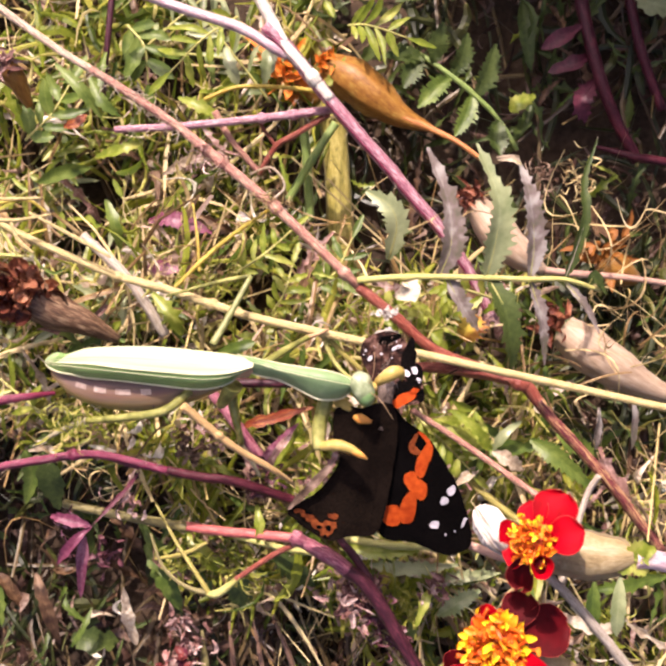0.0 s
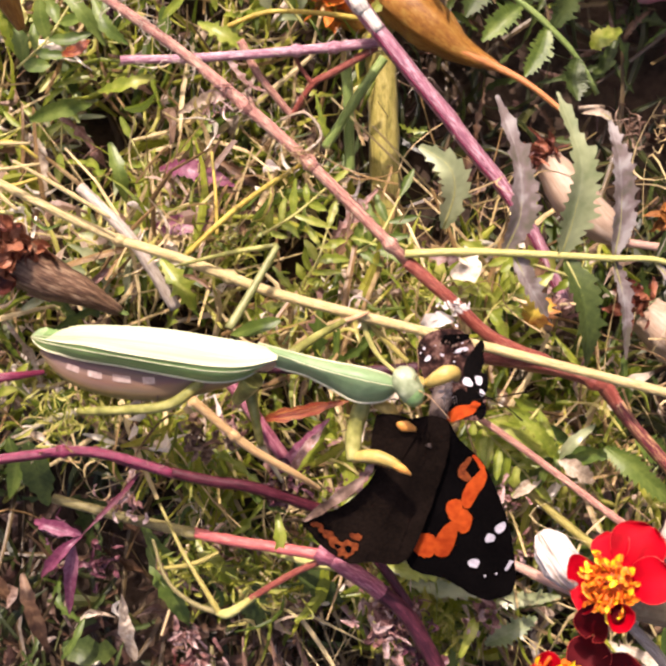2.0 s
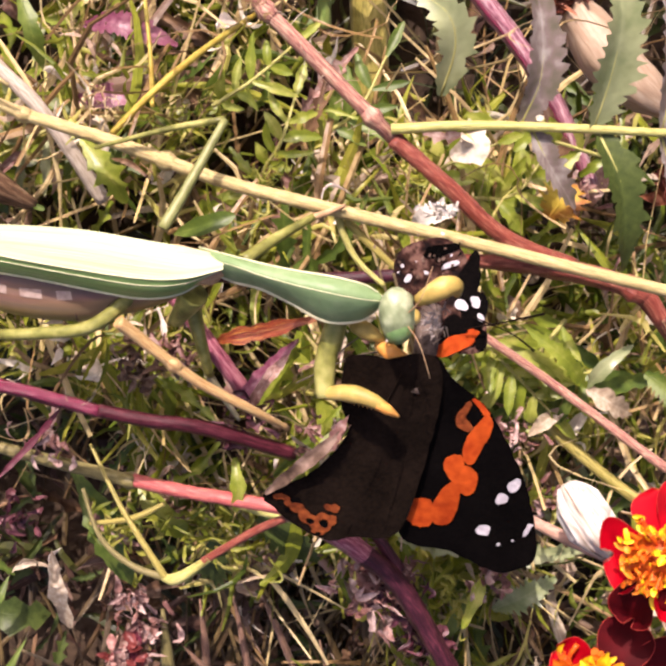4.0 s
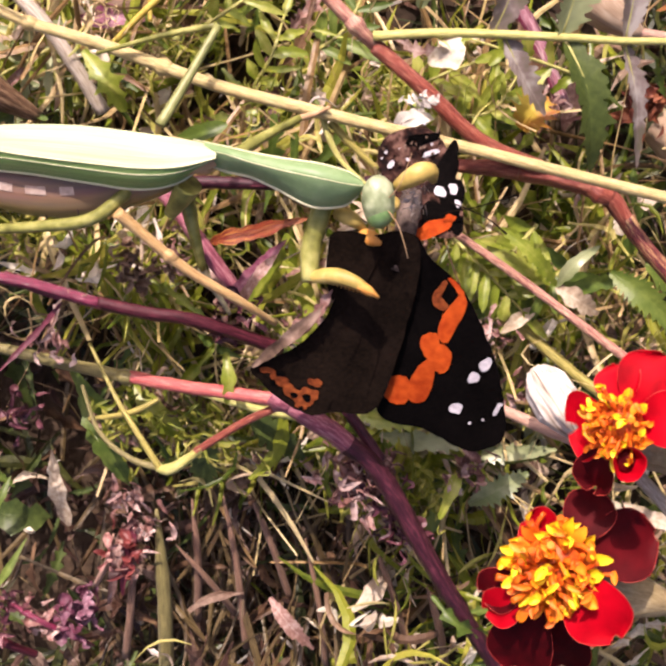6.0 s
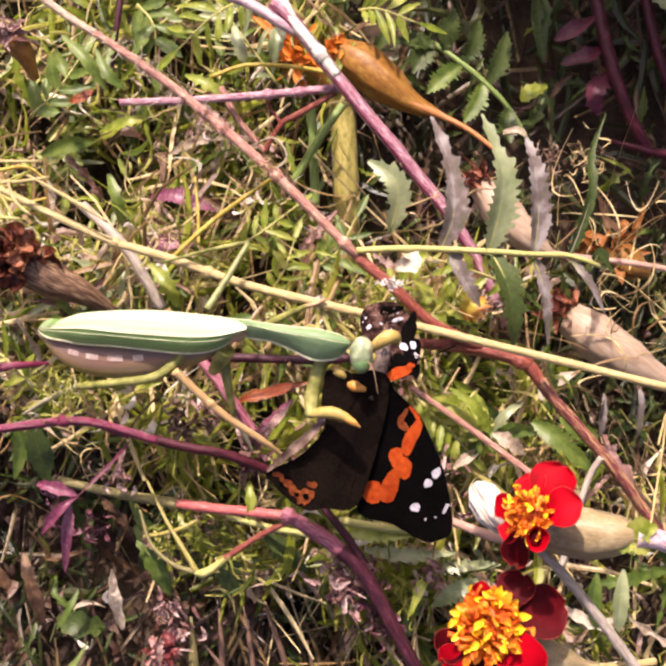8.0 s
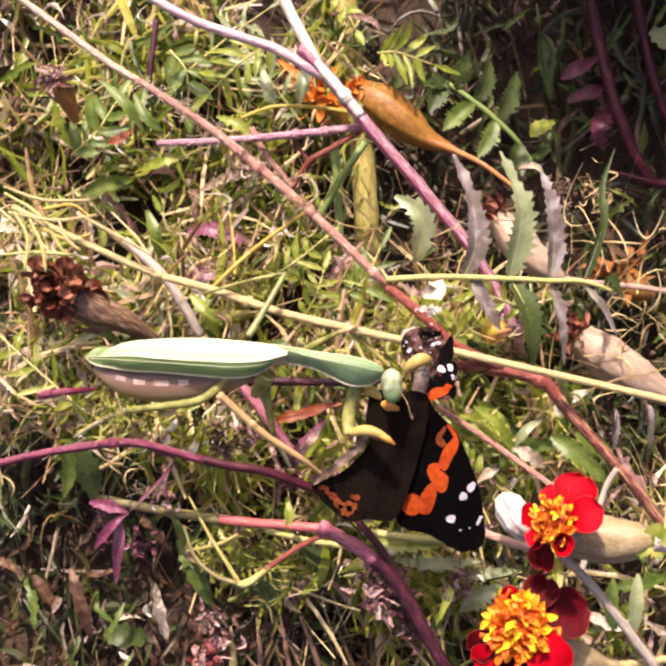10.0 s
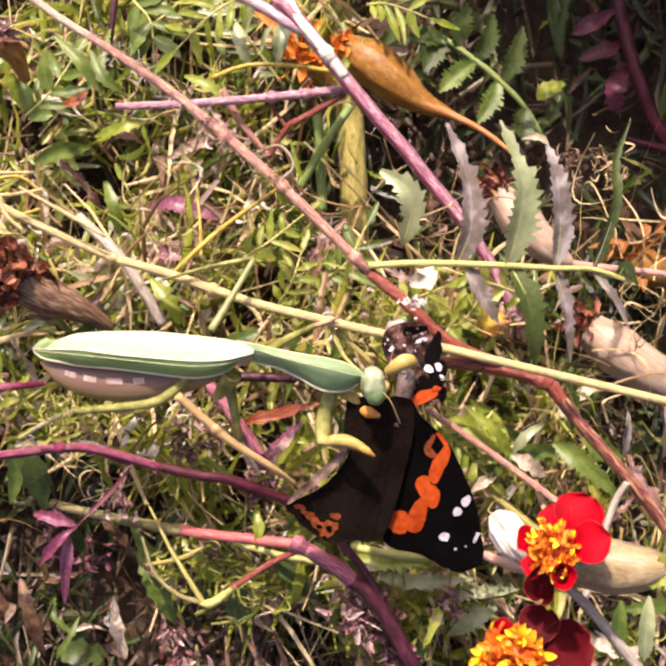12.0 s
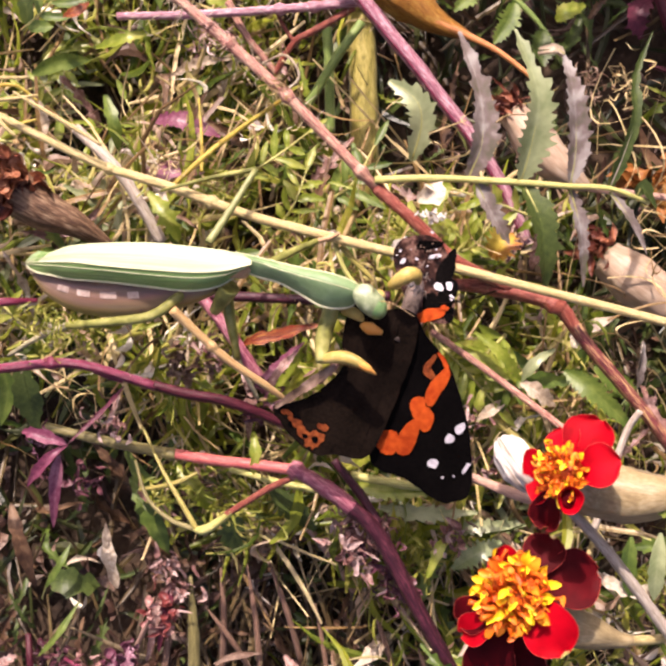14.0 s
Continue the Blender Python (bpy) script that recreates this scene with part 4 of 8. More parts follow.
def make_stems():
    stem("flower_stem", [(-0.0976, 0.0902, 0.0760), (-0.0829, 0.0794, 0.0760), (-0.0642, 0.0660, 0.0760), (-0.0545, 0.0601, 0.0760)], [0.0009, 0.0009, 0.0009], "stem_blush", "pale pinkish upper stretch of a long stem")
    stem("flower_stem", [(-0.0560, 0.0610, 0.0760), (-0.0495, 0.0569, 0.0760), (-0.0377, 0.0490, 0.0760), (-0.0279, 0.0412, 0.0760), (-0.0132, 0.0289, 0.0760), (0.0059, 0.0108, 0.0750)], [0.0009, 0.0010, 0.0010, 0.0012, 0.0011, 0.0011], "stem_pink", "long pinkish hairy dried marigold stem leaning over others", nodes=(0.66, 0.83, 0.99), hairs=190, seed=1)
    stem("flower_stem", [(0.0059, 0.0108, 0.0750), (0.0143, 0.0039, 0.0750), (0.0233, -0.0037, 0.0730), (0.0345, -0.0083, 0.0700)], [0.0013, 0.0013], "stem_red", "red-brown marigold stem below a leaf joint")
    stem("flower_stem", [(0.0177, -0.0078, 0.0670), (0.0316, -0.0085, 0.0690), (0.0440, -0.0115, 0.0700), (0.0490, -0.0170, 0.0700)], [0.0010, 0.0017, 0.0016, 0.0013], "stem_red", "thick red-brown marigold stem under a pale one", nodes=(0.68,), ridges=5,
         tail=([(0.0483, -0.0160, 0.0700), (0.0515, -0.0200, 0.0700), (0.0645, -0.0345, 0.0700), (0.0780, -0.0518, 0.0680)], [0.0014, 0.0013, 0.0012], "stem_streak"))
    stem("flower_stem", [(-0.0883, 0.0308, 0.0670), (-0.0745, 0.0237, 0.0700), (-0.0533, 0.0144, 0.0710), (-0.0452, 0.0119, 0.0720), (-0.0361, 0.0094, 0.0730), (-0.0192, 0.0039, 0.0750), (-0.0022, -0.0000, 0.0760), (0.0162, -0.0039, 0.0770), (0.0385, -0.0088, 0.0780), (0.0831, -0.0186, 0.0790)], [0.0008, 0.0010, 0.0010, 0.0009], "stem_straw", "long pale straw-coloured stem across the patch", n=44, nodes=(0.25, 0.5))
    stem("side_stem", [(-0.0617, 0.0921, 0.0530), (-0.0457, 0.0836, 0.0535), (-0.0344, 0.0795, 0.0535), (-0.0232, 0.0757, 0.0535), (-0.0153, 0.0711, 0.0535), (-0.0111, 0.0690, 0.0530)], [0.0011, 0.0012, 0.0013], "stem_lilac", "pale lilac branch joining an arching stem", ridges=4, n=30, hairs=30, seed=5)
    stem("flower_stem", [(-0.0169, 0.0761, 0.0535), (-0.0129, 0.0725, 0.0535), (-0.0064, 0.0647, 0.0535), (-0.0004, 0.0574, 0.0530), (0.0063, 0.0496, 0.0525), (0.0131, 0.0421, 0.0520), (0.0199, 0.0340, 0.0510), (0.0263, 0.0267, 0.0500), (0.0323, 0.0184, 0.0490), (0.0369, 0.0104, 0.0480), (0.0402, 0.0031, 0.0470)], [0.0017, 0.0016, 0.0015, 0.0013], "stem_arch", "arching ridged pink-purple stem with highlights painted as pale streaks", ridges=4, n=44, hairs=20, seed=6,
         tail=([(-0.0178, 0.0752, 0.0547), (-0.0137, 0.0716, 0.0547), (-0.0071, 0.0640, 0.0547), (-0.0011, 0.0566, 0.0542), (0.0055, 0.0489, 0.0537), (0.0123, 0.0414, 0.0532), (0.0191, 0.0333, 0.0522), (0.0255, 0.0261, 0.0512), (0.0315, 0.0178, 0.0502), (0.0360, 0.0099, 0.0492), (0.0393, 0.0026, 0.0482)], [0.00025, 0.0003, 0.00025], "stem_purple"))
    # Lower end runs along the arch and paints its white-lit top.
    stem("side_stem", [(-0.0232, 0.0936, 0.0520), (-0.0194, 0.0855, 0.0520), (-0.0154, 0.0778, 0.0530), (-0.0117, 0.0710, 0.0538), (-0.0049, 0.0631, 0.0540), (-0.0008, 0.0579, 0.0536)], [0.0016, 0.0015, 0.0015, 0.0014], "stem_pale", "pale bleached stalk, its end a painted highlight on an arching stem", nodes=(0.8,))
    stem("side_stem", [(-0.0547, 0.0510, 0.0500), (-0.0388, 0.0518, 0.0500), (-0.0197, 0.0538, 0.0490), (-0.0002, 0.0564, 0.0480)], [0.0009, 0.0010, 0.0011], "stem_arch", "thin purple side branch of an arching stem", nodes=(0.7, 0.84), hairs=50, seed=8)
    stem("side_stem", [(-0.0010, 0.0555, 0.0470), (-0.0102, 0.0500, 0.0460), (-0.0145, 0.0475, 0.0450), (-0.0190, 0.0408, 0.0420)], [0.0009, 0.0007], "stem_red", "thin red twig under a purple branch")
    stem("side_stem", [(-0.0145, 0.0475, 0.0450), (-0.0172, 0.0511, 0.0460), (-0.0187, 0.0538, 0.0480)], [0.0005, 0.0004], "stem_red", "short thin red twig between two branches")
    stem("side_stem", [(-0.0301, 0.0563, 0.0460), (-0.0259, 0.0491, 0.0450), (-0.0188, 0.0410, 0.0420)], [0.0009, 0.0008], "stem_pink", "thin pale pinkish twig in the shade")
    stem("flower_stem", [(-0.0953, -0.0357, 0.0770), (-0.0806, -0.0316, 0.0770), (-0.0660, -0.0289, 0.0770), (-0.0539, -0.0280, 0.0760), (-0.0379, -0.0320, 0.0750)], [0.0010, 0.0010, 0.0010], "stem_purple", "glossy dark purple stem beside the mantis", nodes=(0.66,), ridges=5, hairs=20,
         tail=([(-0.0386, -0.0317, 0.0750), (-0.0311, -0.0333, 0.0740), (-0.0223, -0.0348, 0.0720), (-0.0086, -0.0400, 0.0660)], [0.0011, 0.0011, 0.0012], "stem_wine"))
    stem("side_stem", [(-0.0541, -0.0276, 0.0750), (-0.0498, -0.0296, 0.0740), (-0.0449, -0.0311, 0.0740)], [0.0008, 0.0007], "stem_purple", "short purple shoot on a glossy stem")
    stem("flower_stem", [(-0.0675, -0.0426, 0.0500), (-0.0520, -0.0452, 0.0540), (-0.0356, -0.0470, 0.0600)], [0.0011, 0.0012], "stem_olive", "straw and pink stem joining a purple one", nodes=(0.97,),
         tail=([(-0.0364, -0.0468, 0.0596), (-0.0271, -0.0476, 0.0630), (-0.0187, -0.0479, 0.0660), (-0.0085, -0.0485, 0.0690)], [0.0012, 0.0012], "stem_rose"))
    # Magenta start paints the sunlit stretch of this dark stem.
    stem("flower_stem", [(-0.0095, -0.0479, 0.0690), (-0.0040, -0.0510, 0.0692), (0.0005, -0.0537, 0.0690), (0.0034, -0.0560, 0.0686)], [0.0014, 0.0017, 0.0016], "stem_magenta", "thick dark purple stem below the butterfly, lit stretch painted magenta", ridges=4, nodes=(0.08,),
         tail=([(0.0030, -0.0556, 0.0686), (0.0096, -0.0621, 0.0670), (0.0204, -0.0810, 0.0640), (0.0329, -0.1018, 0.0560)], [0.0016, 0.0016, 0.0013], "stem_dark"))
    # The near-black colour holds this twig's shade.
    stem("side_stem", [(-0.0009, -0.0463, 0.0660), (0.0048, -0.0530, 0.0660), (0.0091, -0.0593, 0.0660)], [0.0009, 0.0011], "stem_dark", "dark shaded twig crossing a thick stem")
    stem("side_stem", [(-0.0072, -0.0491, 0.0680), (-0.0145, -0.0529, 0.0665), (-0.0223, -0.0582, 0.0650), (-0.0232, -0.0589, 0.0648)], [0.0007, 0.0007, 0.0007], "stem_red", "thin orange-red twig with a yellow-green end",
         tail=([(-0.0223, -0.0582, 0.0650), (-0.0240, -0.0597, 0.0646), (-0.0265, -0.0617, 0.0640), (-0.0285, -0.0627, 0.0634), (-0.0304, -0.0627, 0.0629)], [0.0007, 0.0007, 0.0010, 0.0011, 0.0006], "stem_lime"))
    stem("side_stem", [(-0.0298, -0.0628, 0.0630), (-0.0329, -0.0579, 0.0630), (-0.0379, -0.0508, 0.0610), (-0.0436, -0.0415, 0.0570)], [0.0007, 0.0005, 0.0003], "stem_green", "thin yellow-green twig below a stem")
    stem("side_stem", [(-0.0294, -0.0628, 0.0628), (-0.0356, -0.0611, 0.0620), (-0.0412, -0.0565, 0.0610), (-0.0445, -0.0488, 0.0590)], [0.0007, 0.0005, 0.0003], "stem_olive", "thin olive twig in a fork")
    stem("side_stem", [(-0.0435, -0.0552, 0.0580), (-0.0359, -0.0534, 0.0600), (-0.0306, -0.0508, 0.0600)], [0.0004, 0.0006, 0.0004], "stem_green", "thin yellow-green twig in a fork")
    stem("side_stem", [(-0.0338, -0.0163, 0.0840), (-0.0301, -0.0197, 0.0820), (-0.0230, -0.0258, 0.0790), (-0.0145, -0.0314, 0.0740), (-0.0096, -0.0354, 0.0680)], [0.0010, 0.0009, 0.0008, 0.0005], "stem_tan", "tan and orange twig under the mantis", nodes=(0.4,))
    stem("side_stem", [(-0.0315, -0.0122, 0.0620), (-0.0270, -0.0171, 0.0630), (-0.0217, -0.0240, 0.0640), (-0.0160, -0.0322, 0.0620)], [0.0013, 0.0014], "stem_magenta", "sunlit magenta flat stalk under the mantis")
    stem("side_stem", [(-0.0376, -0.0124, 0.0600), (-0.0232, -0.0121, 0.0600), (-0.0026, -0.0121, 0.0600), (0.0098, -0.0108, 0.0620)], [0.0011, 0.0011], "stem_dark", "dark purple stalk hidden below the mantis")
    stem("side_stem", [(0.0186, -0.0181, 0.0680), (0.0317, -0.0267, 0.0680), (0.0485, -0.0385, 0.0700), (0.0575, -0.0440, 0.0700)], [0.0007, 0.0008], "stem_pink", "thin straw and pink stalk beside the butterfly")
    stem("side_stem", [(0.0306, -0.0338, 0.0580), (0.0428, -0.0439, 0.0600), (0.0559, -0.0528, 0.0620)], [0.0010, 0.0010], "stem_green", "olive green stalk behind a white seed husk")
    stem("flower_stem", [(-0.0060, 0.1085, 0.0160), (-0.0032, 0.0781, 0.0160), (0.0004, 0.0533, 0.0160), (0.0027, 0.0161, 0.0140)], [0.0036, 0.0036, 0.0036], "stem_green", "thick yellow-green stem deep among the leaves", nodes=(0.52,))
    stem("side_stem", [(0.0006, 0.0545, 0.0380), (-0.0044, 0.0468, 0.0380), (-0.0117, 0.0351, 0.0340)], [0.0011, 0.0011], "stem_leafgreen", "green leaf stalk beside a thick stem")
    stem("side_stem", [(-0.0078, 0.0540, 0.0340), (-0.0070, 0.0454, 0.0320), (-0.0062, 0.0300, 0.0280)], [0.0012, 0.0012], "stem_leafgreen", "short green stalk beside a thick stem")
    stem("side_stem", [(-0.0612, 0.0239, 0.0580), (-0.0500, 0.0134, 0.0600), (-0.0412, -0.0005, 0.0560)], [0.0012, 0.0013], "stem_grey", "pale split dry stalk behind the mantis")
    stem("side_stem", [(-0.0586, 0.0907, 0.0300), (-0.0601, 0.0749, 0.0300), (-0.0618, 0.0606, 0.0280)], [0.0009, 0.0008], "stem_dark", "thin dark upright twig in the sun")
    stem("side_stem", [(-0.0815, -0.0164, 0.0620), (-0.0743, -0.0154, 0.0620), (-0.0680, -0.0146, 0.0580)], [0.0012, 0.0010, 0.0005], "stem_purple", "short pink stalk beside the mantis")
    stem("side_stem", [(0.0281, -0.0483, 0.0700), (0.0340, -0.0501, 0.0740), (0.0407, -0.0519, 0.0780)], [0.0009, 0.0012], "stem_pinkdry", "dry pinkish flower stalk behind a marigold")
    stem("flower_stem", [(0.0455, -0.0517, 0.0900), (0.0551, -0.0615, 0.0860), (0.0695, -0.0791, 0.0800)], [0.0010, 0.0012], "stem_grey", "grey dried stalk behind red marigolds")
    stem("side_stem", [(0.0528, -0.0588, 0.0740), (0.0584, -0.0392, 0.0740), (0.0613, -0.0329, 0.0760)], [0.0008, 0.0007], "stem_grey", "grey curled dry stalk beside a red marigold")
    stem("side_stem", [(0.0449, 0.0428, 0.0600), (0.0426, 0.0422, 0.0660), (0.0390, 0.0418, 0.0660)], [0.0004, 0.0004], "leaf_dry", "thin pale withered leaf tip")
    # twigs under the joint of the long pale stem
    stem("side_stem", [(-0.0023, -0.0002, 0.0745), (-0.0012, -0.0038, 0.0740), (0.0010, -0.0077, 0.0735), (0.0051, -0.0114, 0.0740)], [0.0006, 0.0005, 0.0004], "stem_lime", "thin yellow-green twig under a joint")
    stem("side_stem", [(-0.0010, -0.0013, 0.0740), (0.0025, -0.0049, 0.0735), (0.0068, -0.0088, 0.0730)], [0.0007, 0.0006, 0.0005], "stem_green", "thin olive twig under a joint")
    # bleached straw
    stem("straw_wisp", [(-0.0886, 0.0330, 0.0740), (-0.0801, 0.0277, 0.0740), (-0.0731, 0.0177, 0.0740)], [0.0003, 0.0005, 0.0003], "stem_lime", "thin sun-bleached straw beside a withered head", n=12)
    stem("straw_wisp", [(-0.0870, 0.0279, 0.0760), (-0.0755, 0.0260, 0.0760), (-0.0651, 0.0274, 0.0760)], [0.0003, 0.0005, 0.0003], "stem_straw", "thin sun-bleached straw beside a withered head", n=12)
    stem("straw_wisp", [(-0.0849, 0.0276, 0.0780), (-0.0816, 0.0213, 0.0780), (-0.0820, 0.0130, 0.0780)], [0.0003, 0.0005, 0.0003], "stem_lime", "thin sun-bleached straw beside a withered head", n=12)
    stem("straw_wisp", [(-0.0887, 0.0346, 0.0740), (-0.0792, 0.0314, 0.0740), (-0.0676, 0.0314, 0.0740)], [0.0003, 0.0005, 0.0003], "stem_straw", "thin sun-bleached straw beside a withered head", n=12)
    stem("straw_wisp", [(-0.0817, 0.0263, 0.0760), (-0.0785, 0.0196, 0.0760), (-0.0773, 0.0133, 0.0760)], [0.0003, 0.0005, 0.0003], "stem_lime", "thin sun-bleached straw beside a withered head", n=12)
    stem("straw_wisp", [(-0.0740, 0.0255, 0.0780), (-0.0723, 0.0214, 0.0780), (-0.0687, 0.0183, 0.0780)], [0.0003, 0.0005, 0.0003], "stem_straw", "thin sun-bleached straw beside a withered head", n=12)
    stem("straw_wisp", [(-0.0883, 0.0177, 0.0740), (-0.0799, 0.0183, 0.0740), (-0.0705, 0.0178, 0.0740)], [0.0003, 0.0005, 0.0003], "stem_lime", "thin sun-bleached straw beside a withered head", n=12)
    stem("straw_wisp", [(-0.0703, 0.0279, 0.0760), (-0.0588, 0.0217, 0.0760), (-0.0514, 0.0175, 0.0760)], [0.0003, 0.0005, 0.0003], "stem_straw", "thin sun-bleached straw beside a withered head", n=12)
    # stalks standing in the dark lower part
    stem("dead_stalk", [(-0.0336, -0.0762, 0.0420), (-0.0325, -0.0959, 0.0380), (-0.0330, -0.1172, 0.0300)], [0.00035, 0.00143, 0.00155, 0.00155], "stem_olive", "broad olive dead stalk standing in the shade", n=14)
    stem("dead_stalk", [(-0.0267, -0.0739, 0.0420), (-0.0259, -0.0876, 0.0380), (-0.0267, -0.1025, 0.0300)], [0.00019, 0.00074, 0.00081, 0.00081], "stem_brown", "brown dead stalk standing in the shade", n=14)
    stem("dead_stalk", [(-0.0208, -0.0718, 0.0420), (-0.0180, -0.0893, 0.0380), (-0.0167, -0.1083, 0.0300)], [0.00017, 0.00068, 0.00074, 0.00074], "stem_brown", "brown dead stalk standing in the shade", n=14)
    stem("dead_stalk", [(-0.0381, -0.0773, 0.0420), (-0.0389, -0.0936, 0.0380), (-0.0415, -0.1113, 0.0300)], [0.00019, 0.00074, 0.00081, 0.00081], "stem_brown", "brown dead stalk standing in the shade", n=14)
    stem("dead_stalk", [(-0.0163, -0.0706, 0.0420), (-0.0114, -0.0836, 0.0380), (-0.0077, -0.0977, 0.0300)], [0.00017, 0.00068, 0.00074, 0.00074], "stem_brown", "brown dead stalk standing in the shade", n=14)
    stem("dead_stalk", [(-0.0122, -0.0581, 0.0420), (-0.0035, -0.0684, 0.0380), (0.0041, -0.0798, 0.0300)], [0.00020, 0.00081, 0.00087, 0.00087], "stem_pinkdry", "dry pinkish stalk lying in the shade", n=14)
    stem("dead_stalk", [(0.0147, -0.0805, 0.0420), (0.0214, -0.0904, 0.0380), (0.0273, -0.1016, 0.0300)], [0.00015, 0.00062, 0.00068, 0.00068], "stem_pinkdry", "dry pinkish stalk lying in the shade", n=14)
    stem("dead_stalk", [(-0.0419, -0.0814, 0.0420), (-0.0438, -0.0882, 0.0380), (-0.0477, -0.0960, 0.0300)], [0.00014, 0.00056, 0.00062, 0.00062], "stem_pinkdry", "dry pinkish stalk lying in the shade", n=14)
    stem("dead_stalk", [(-0.0299, -0.0830, 0.0420), (-0.0238, -0.0915, 0.0380), (-0.0190, -0.1012, 0.0300)], [0.00015, 0.00062, 0.00068, 0.00068], "stem_brown", "brown dead stalk standing in the shade", n=14)
    stem("dead_stalk", [(0.0072, -0.0778, 0.0420), (0.0124, -0.0918, 0.0380), (0.0167, -0.1071, 0.0300)], [0.00015, 0.00062, 0.00068, 0.00068], "stem_brown", "brown dead stalk standing in the shade", n=14)
    stem("dead_stalk", [(-0.0046, -0.0811, 0.0420), (-0.0017, -0.0958, 0.0380), (-0.0001, -0.1118, 0.0300)], [0.00014, 0.00056, 0.00062, 0.00062], "stem_brown", "brown dead stalk standing in the shade", n=14)
    stem("dead_stalk", [(0.0383, -0.0965, 0.0420), (0.0445, -0.1046, 0.0380), (0.0501, -0.1141, 0.0300)], [0.00019, 0.00074, 0.00081, 0.00081], "stem_pinkdry", "dry pinkish stalk lying in the shade", n=14)
    stem("dead_stalk", [(0.0194, -0.0902, 0.0420), (0.0224, -0.0999, 0.0380), (0.0245, -0.1109, 0.0300)], [0.00019, 0.00074, 0.00081, 0.00081], "stem_brown", "brown dead stalk standing in the shade", n=14)


make_stems()


# ---- leaves ----
def leaf(name, ctrl, width, mat, label, teeth=0, up=(0, 0.25, 1), fold=0.3, curl=0.0, depth=0.55, stalk=None, category="leaf"):
    """A single leaf with its blade and midrib."""
    root = thing(name, ctrl[0], label, category, "leaves")
    pts = local(root, ctrl)
    teeth, depth = int(teeth * 1.9), depth * 0.5
    bm = bmesh.new()
    blade(bm, pts, width, up, n=teeth * 4 if teeth else 14, teeth=teeth, depth=depth, fold=fold, curl=curl)
    part("blade", bm, mat, root)
    bm = bmesh.new()
    tube(bm, [(p[0], p[1], p[2] - 0.0001) for p in pts], [width * 0.05, width * 0.02], 10, 5)
    part("midrib", bm, stalk or mat, root)
    return root


def sprig(name, ctrl, pairs, length, width, mat, stalk_mat, label, teeth=0, seed=0, spread=1.0, radius=0.0004, up=(0, 0.2, 1)):
    """A feathered leaf: a stalk with pairs of narrow leaflets and one at its tip."""
    rng = random.Random(seed)
    root = thing(name, ctrl[0], label, "leaf", "leaves")
    pts = local(root, ctrl)
    line = spline(pts, pairs * 2 + 2)
    bm = bmesh.new()
    tube(bm, pts, [radius, radius * 0.5], 14, 6)
    part("leaf_stalk", bm, stalk_mat, root)
    for i in range(1, pairs + 1):
        p = Vector(line[2 * i - 1])
        way = Vector(line[2 * i] - line[2 * i - 2]).normalized()
        size = length * (0.65 + 0.5 * math.sin(math.pi * i / (pairs + 1))) * rng.uniform(0.8, 1.15)
        for sign in (-1, 1):
            d = (way * 0.75 + across_of(way) * sign * spread + Vector((0, 0, rng.gauss(0.1, 0.3)))).normalized()
            droop = Vector((rng.gauss(0, 0.1), rng.gauss(0, 0.1), rng.gauss(-0.1, 0.15))) * size
            bm = bmesh.new()
            blade(bm, [p, p + d * size * 0.5, p + d * size + droop], width * rng.uniform(0.8, 1.2), up, n=teeth * 3 if teeth else 8, teeth=teeth, fold=0.35)
            part("leaflet", bm, mat, root)
    p, way = Vector(line[-1]), Vector(line[-1] - line[-2]).normalized()
    bm = bmesh.new()
    blade(bm, [p, p + way * length * 0.5, p + way * length], width, up, n=8, fold=0.35)
    part("leaflet", bm, mat, root)
    return root


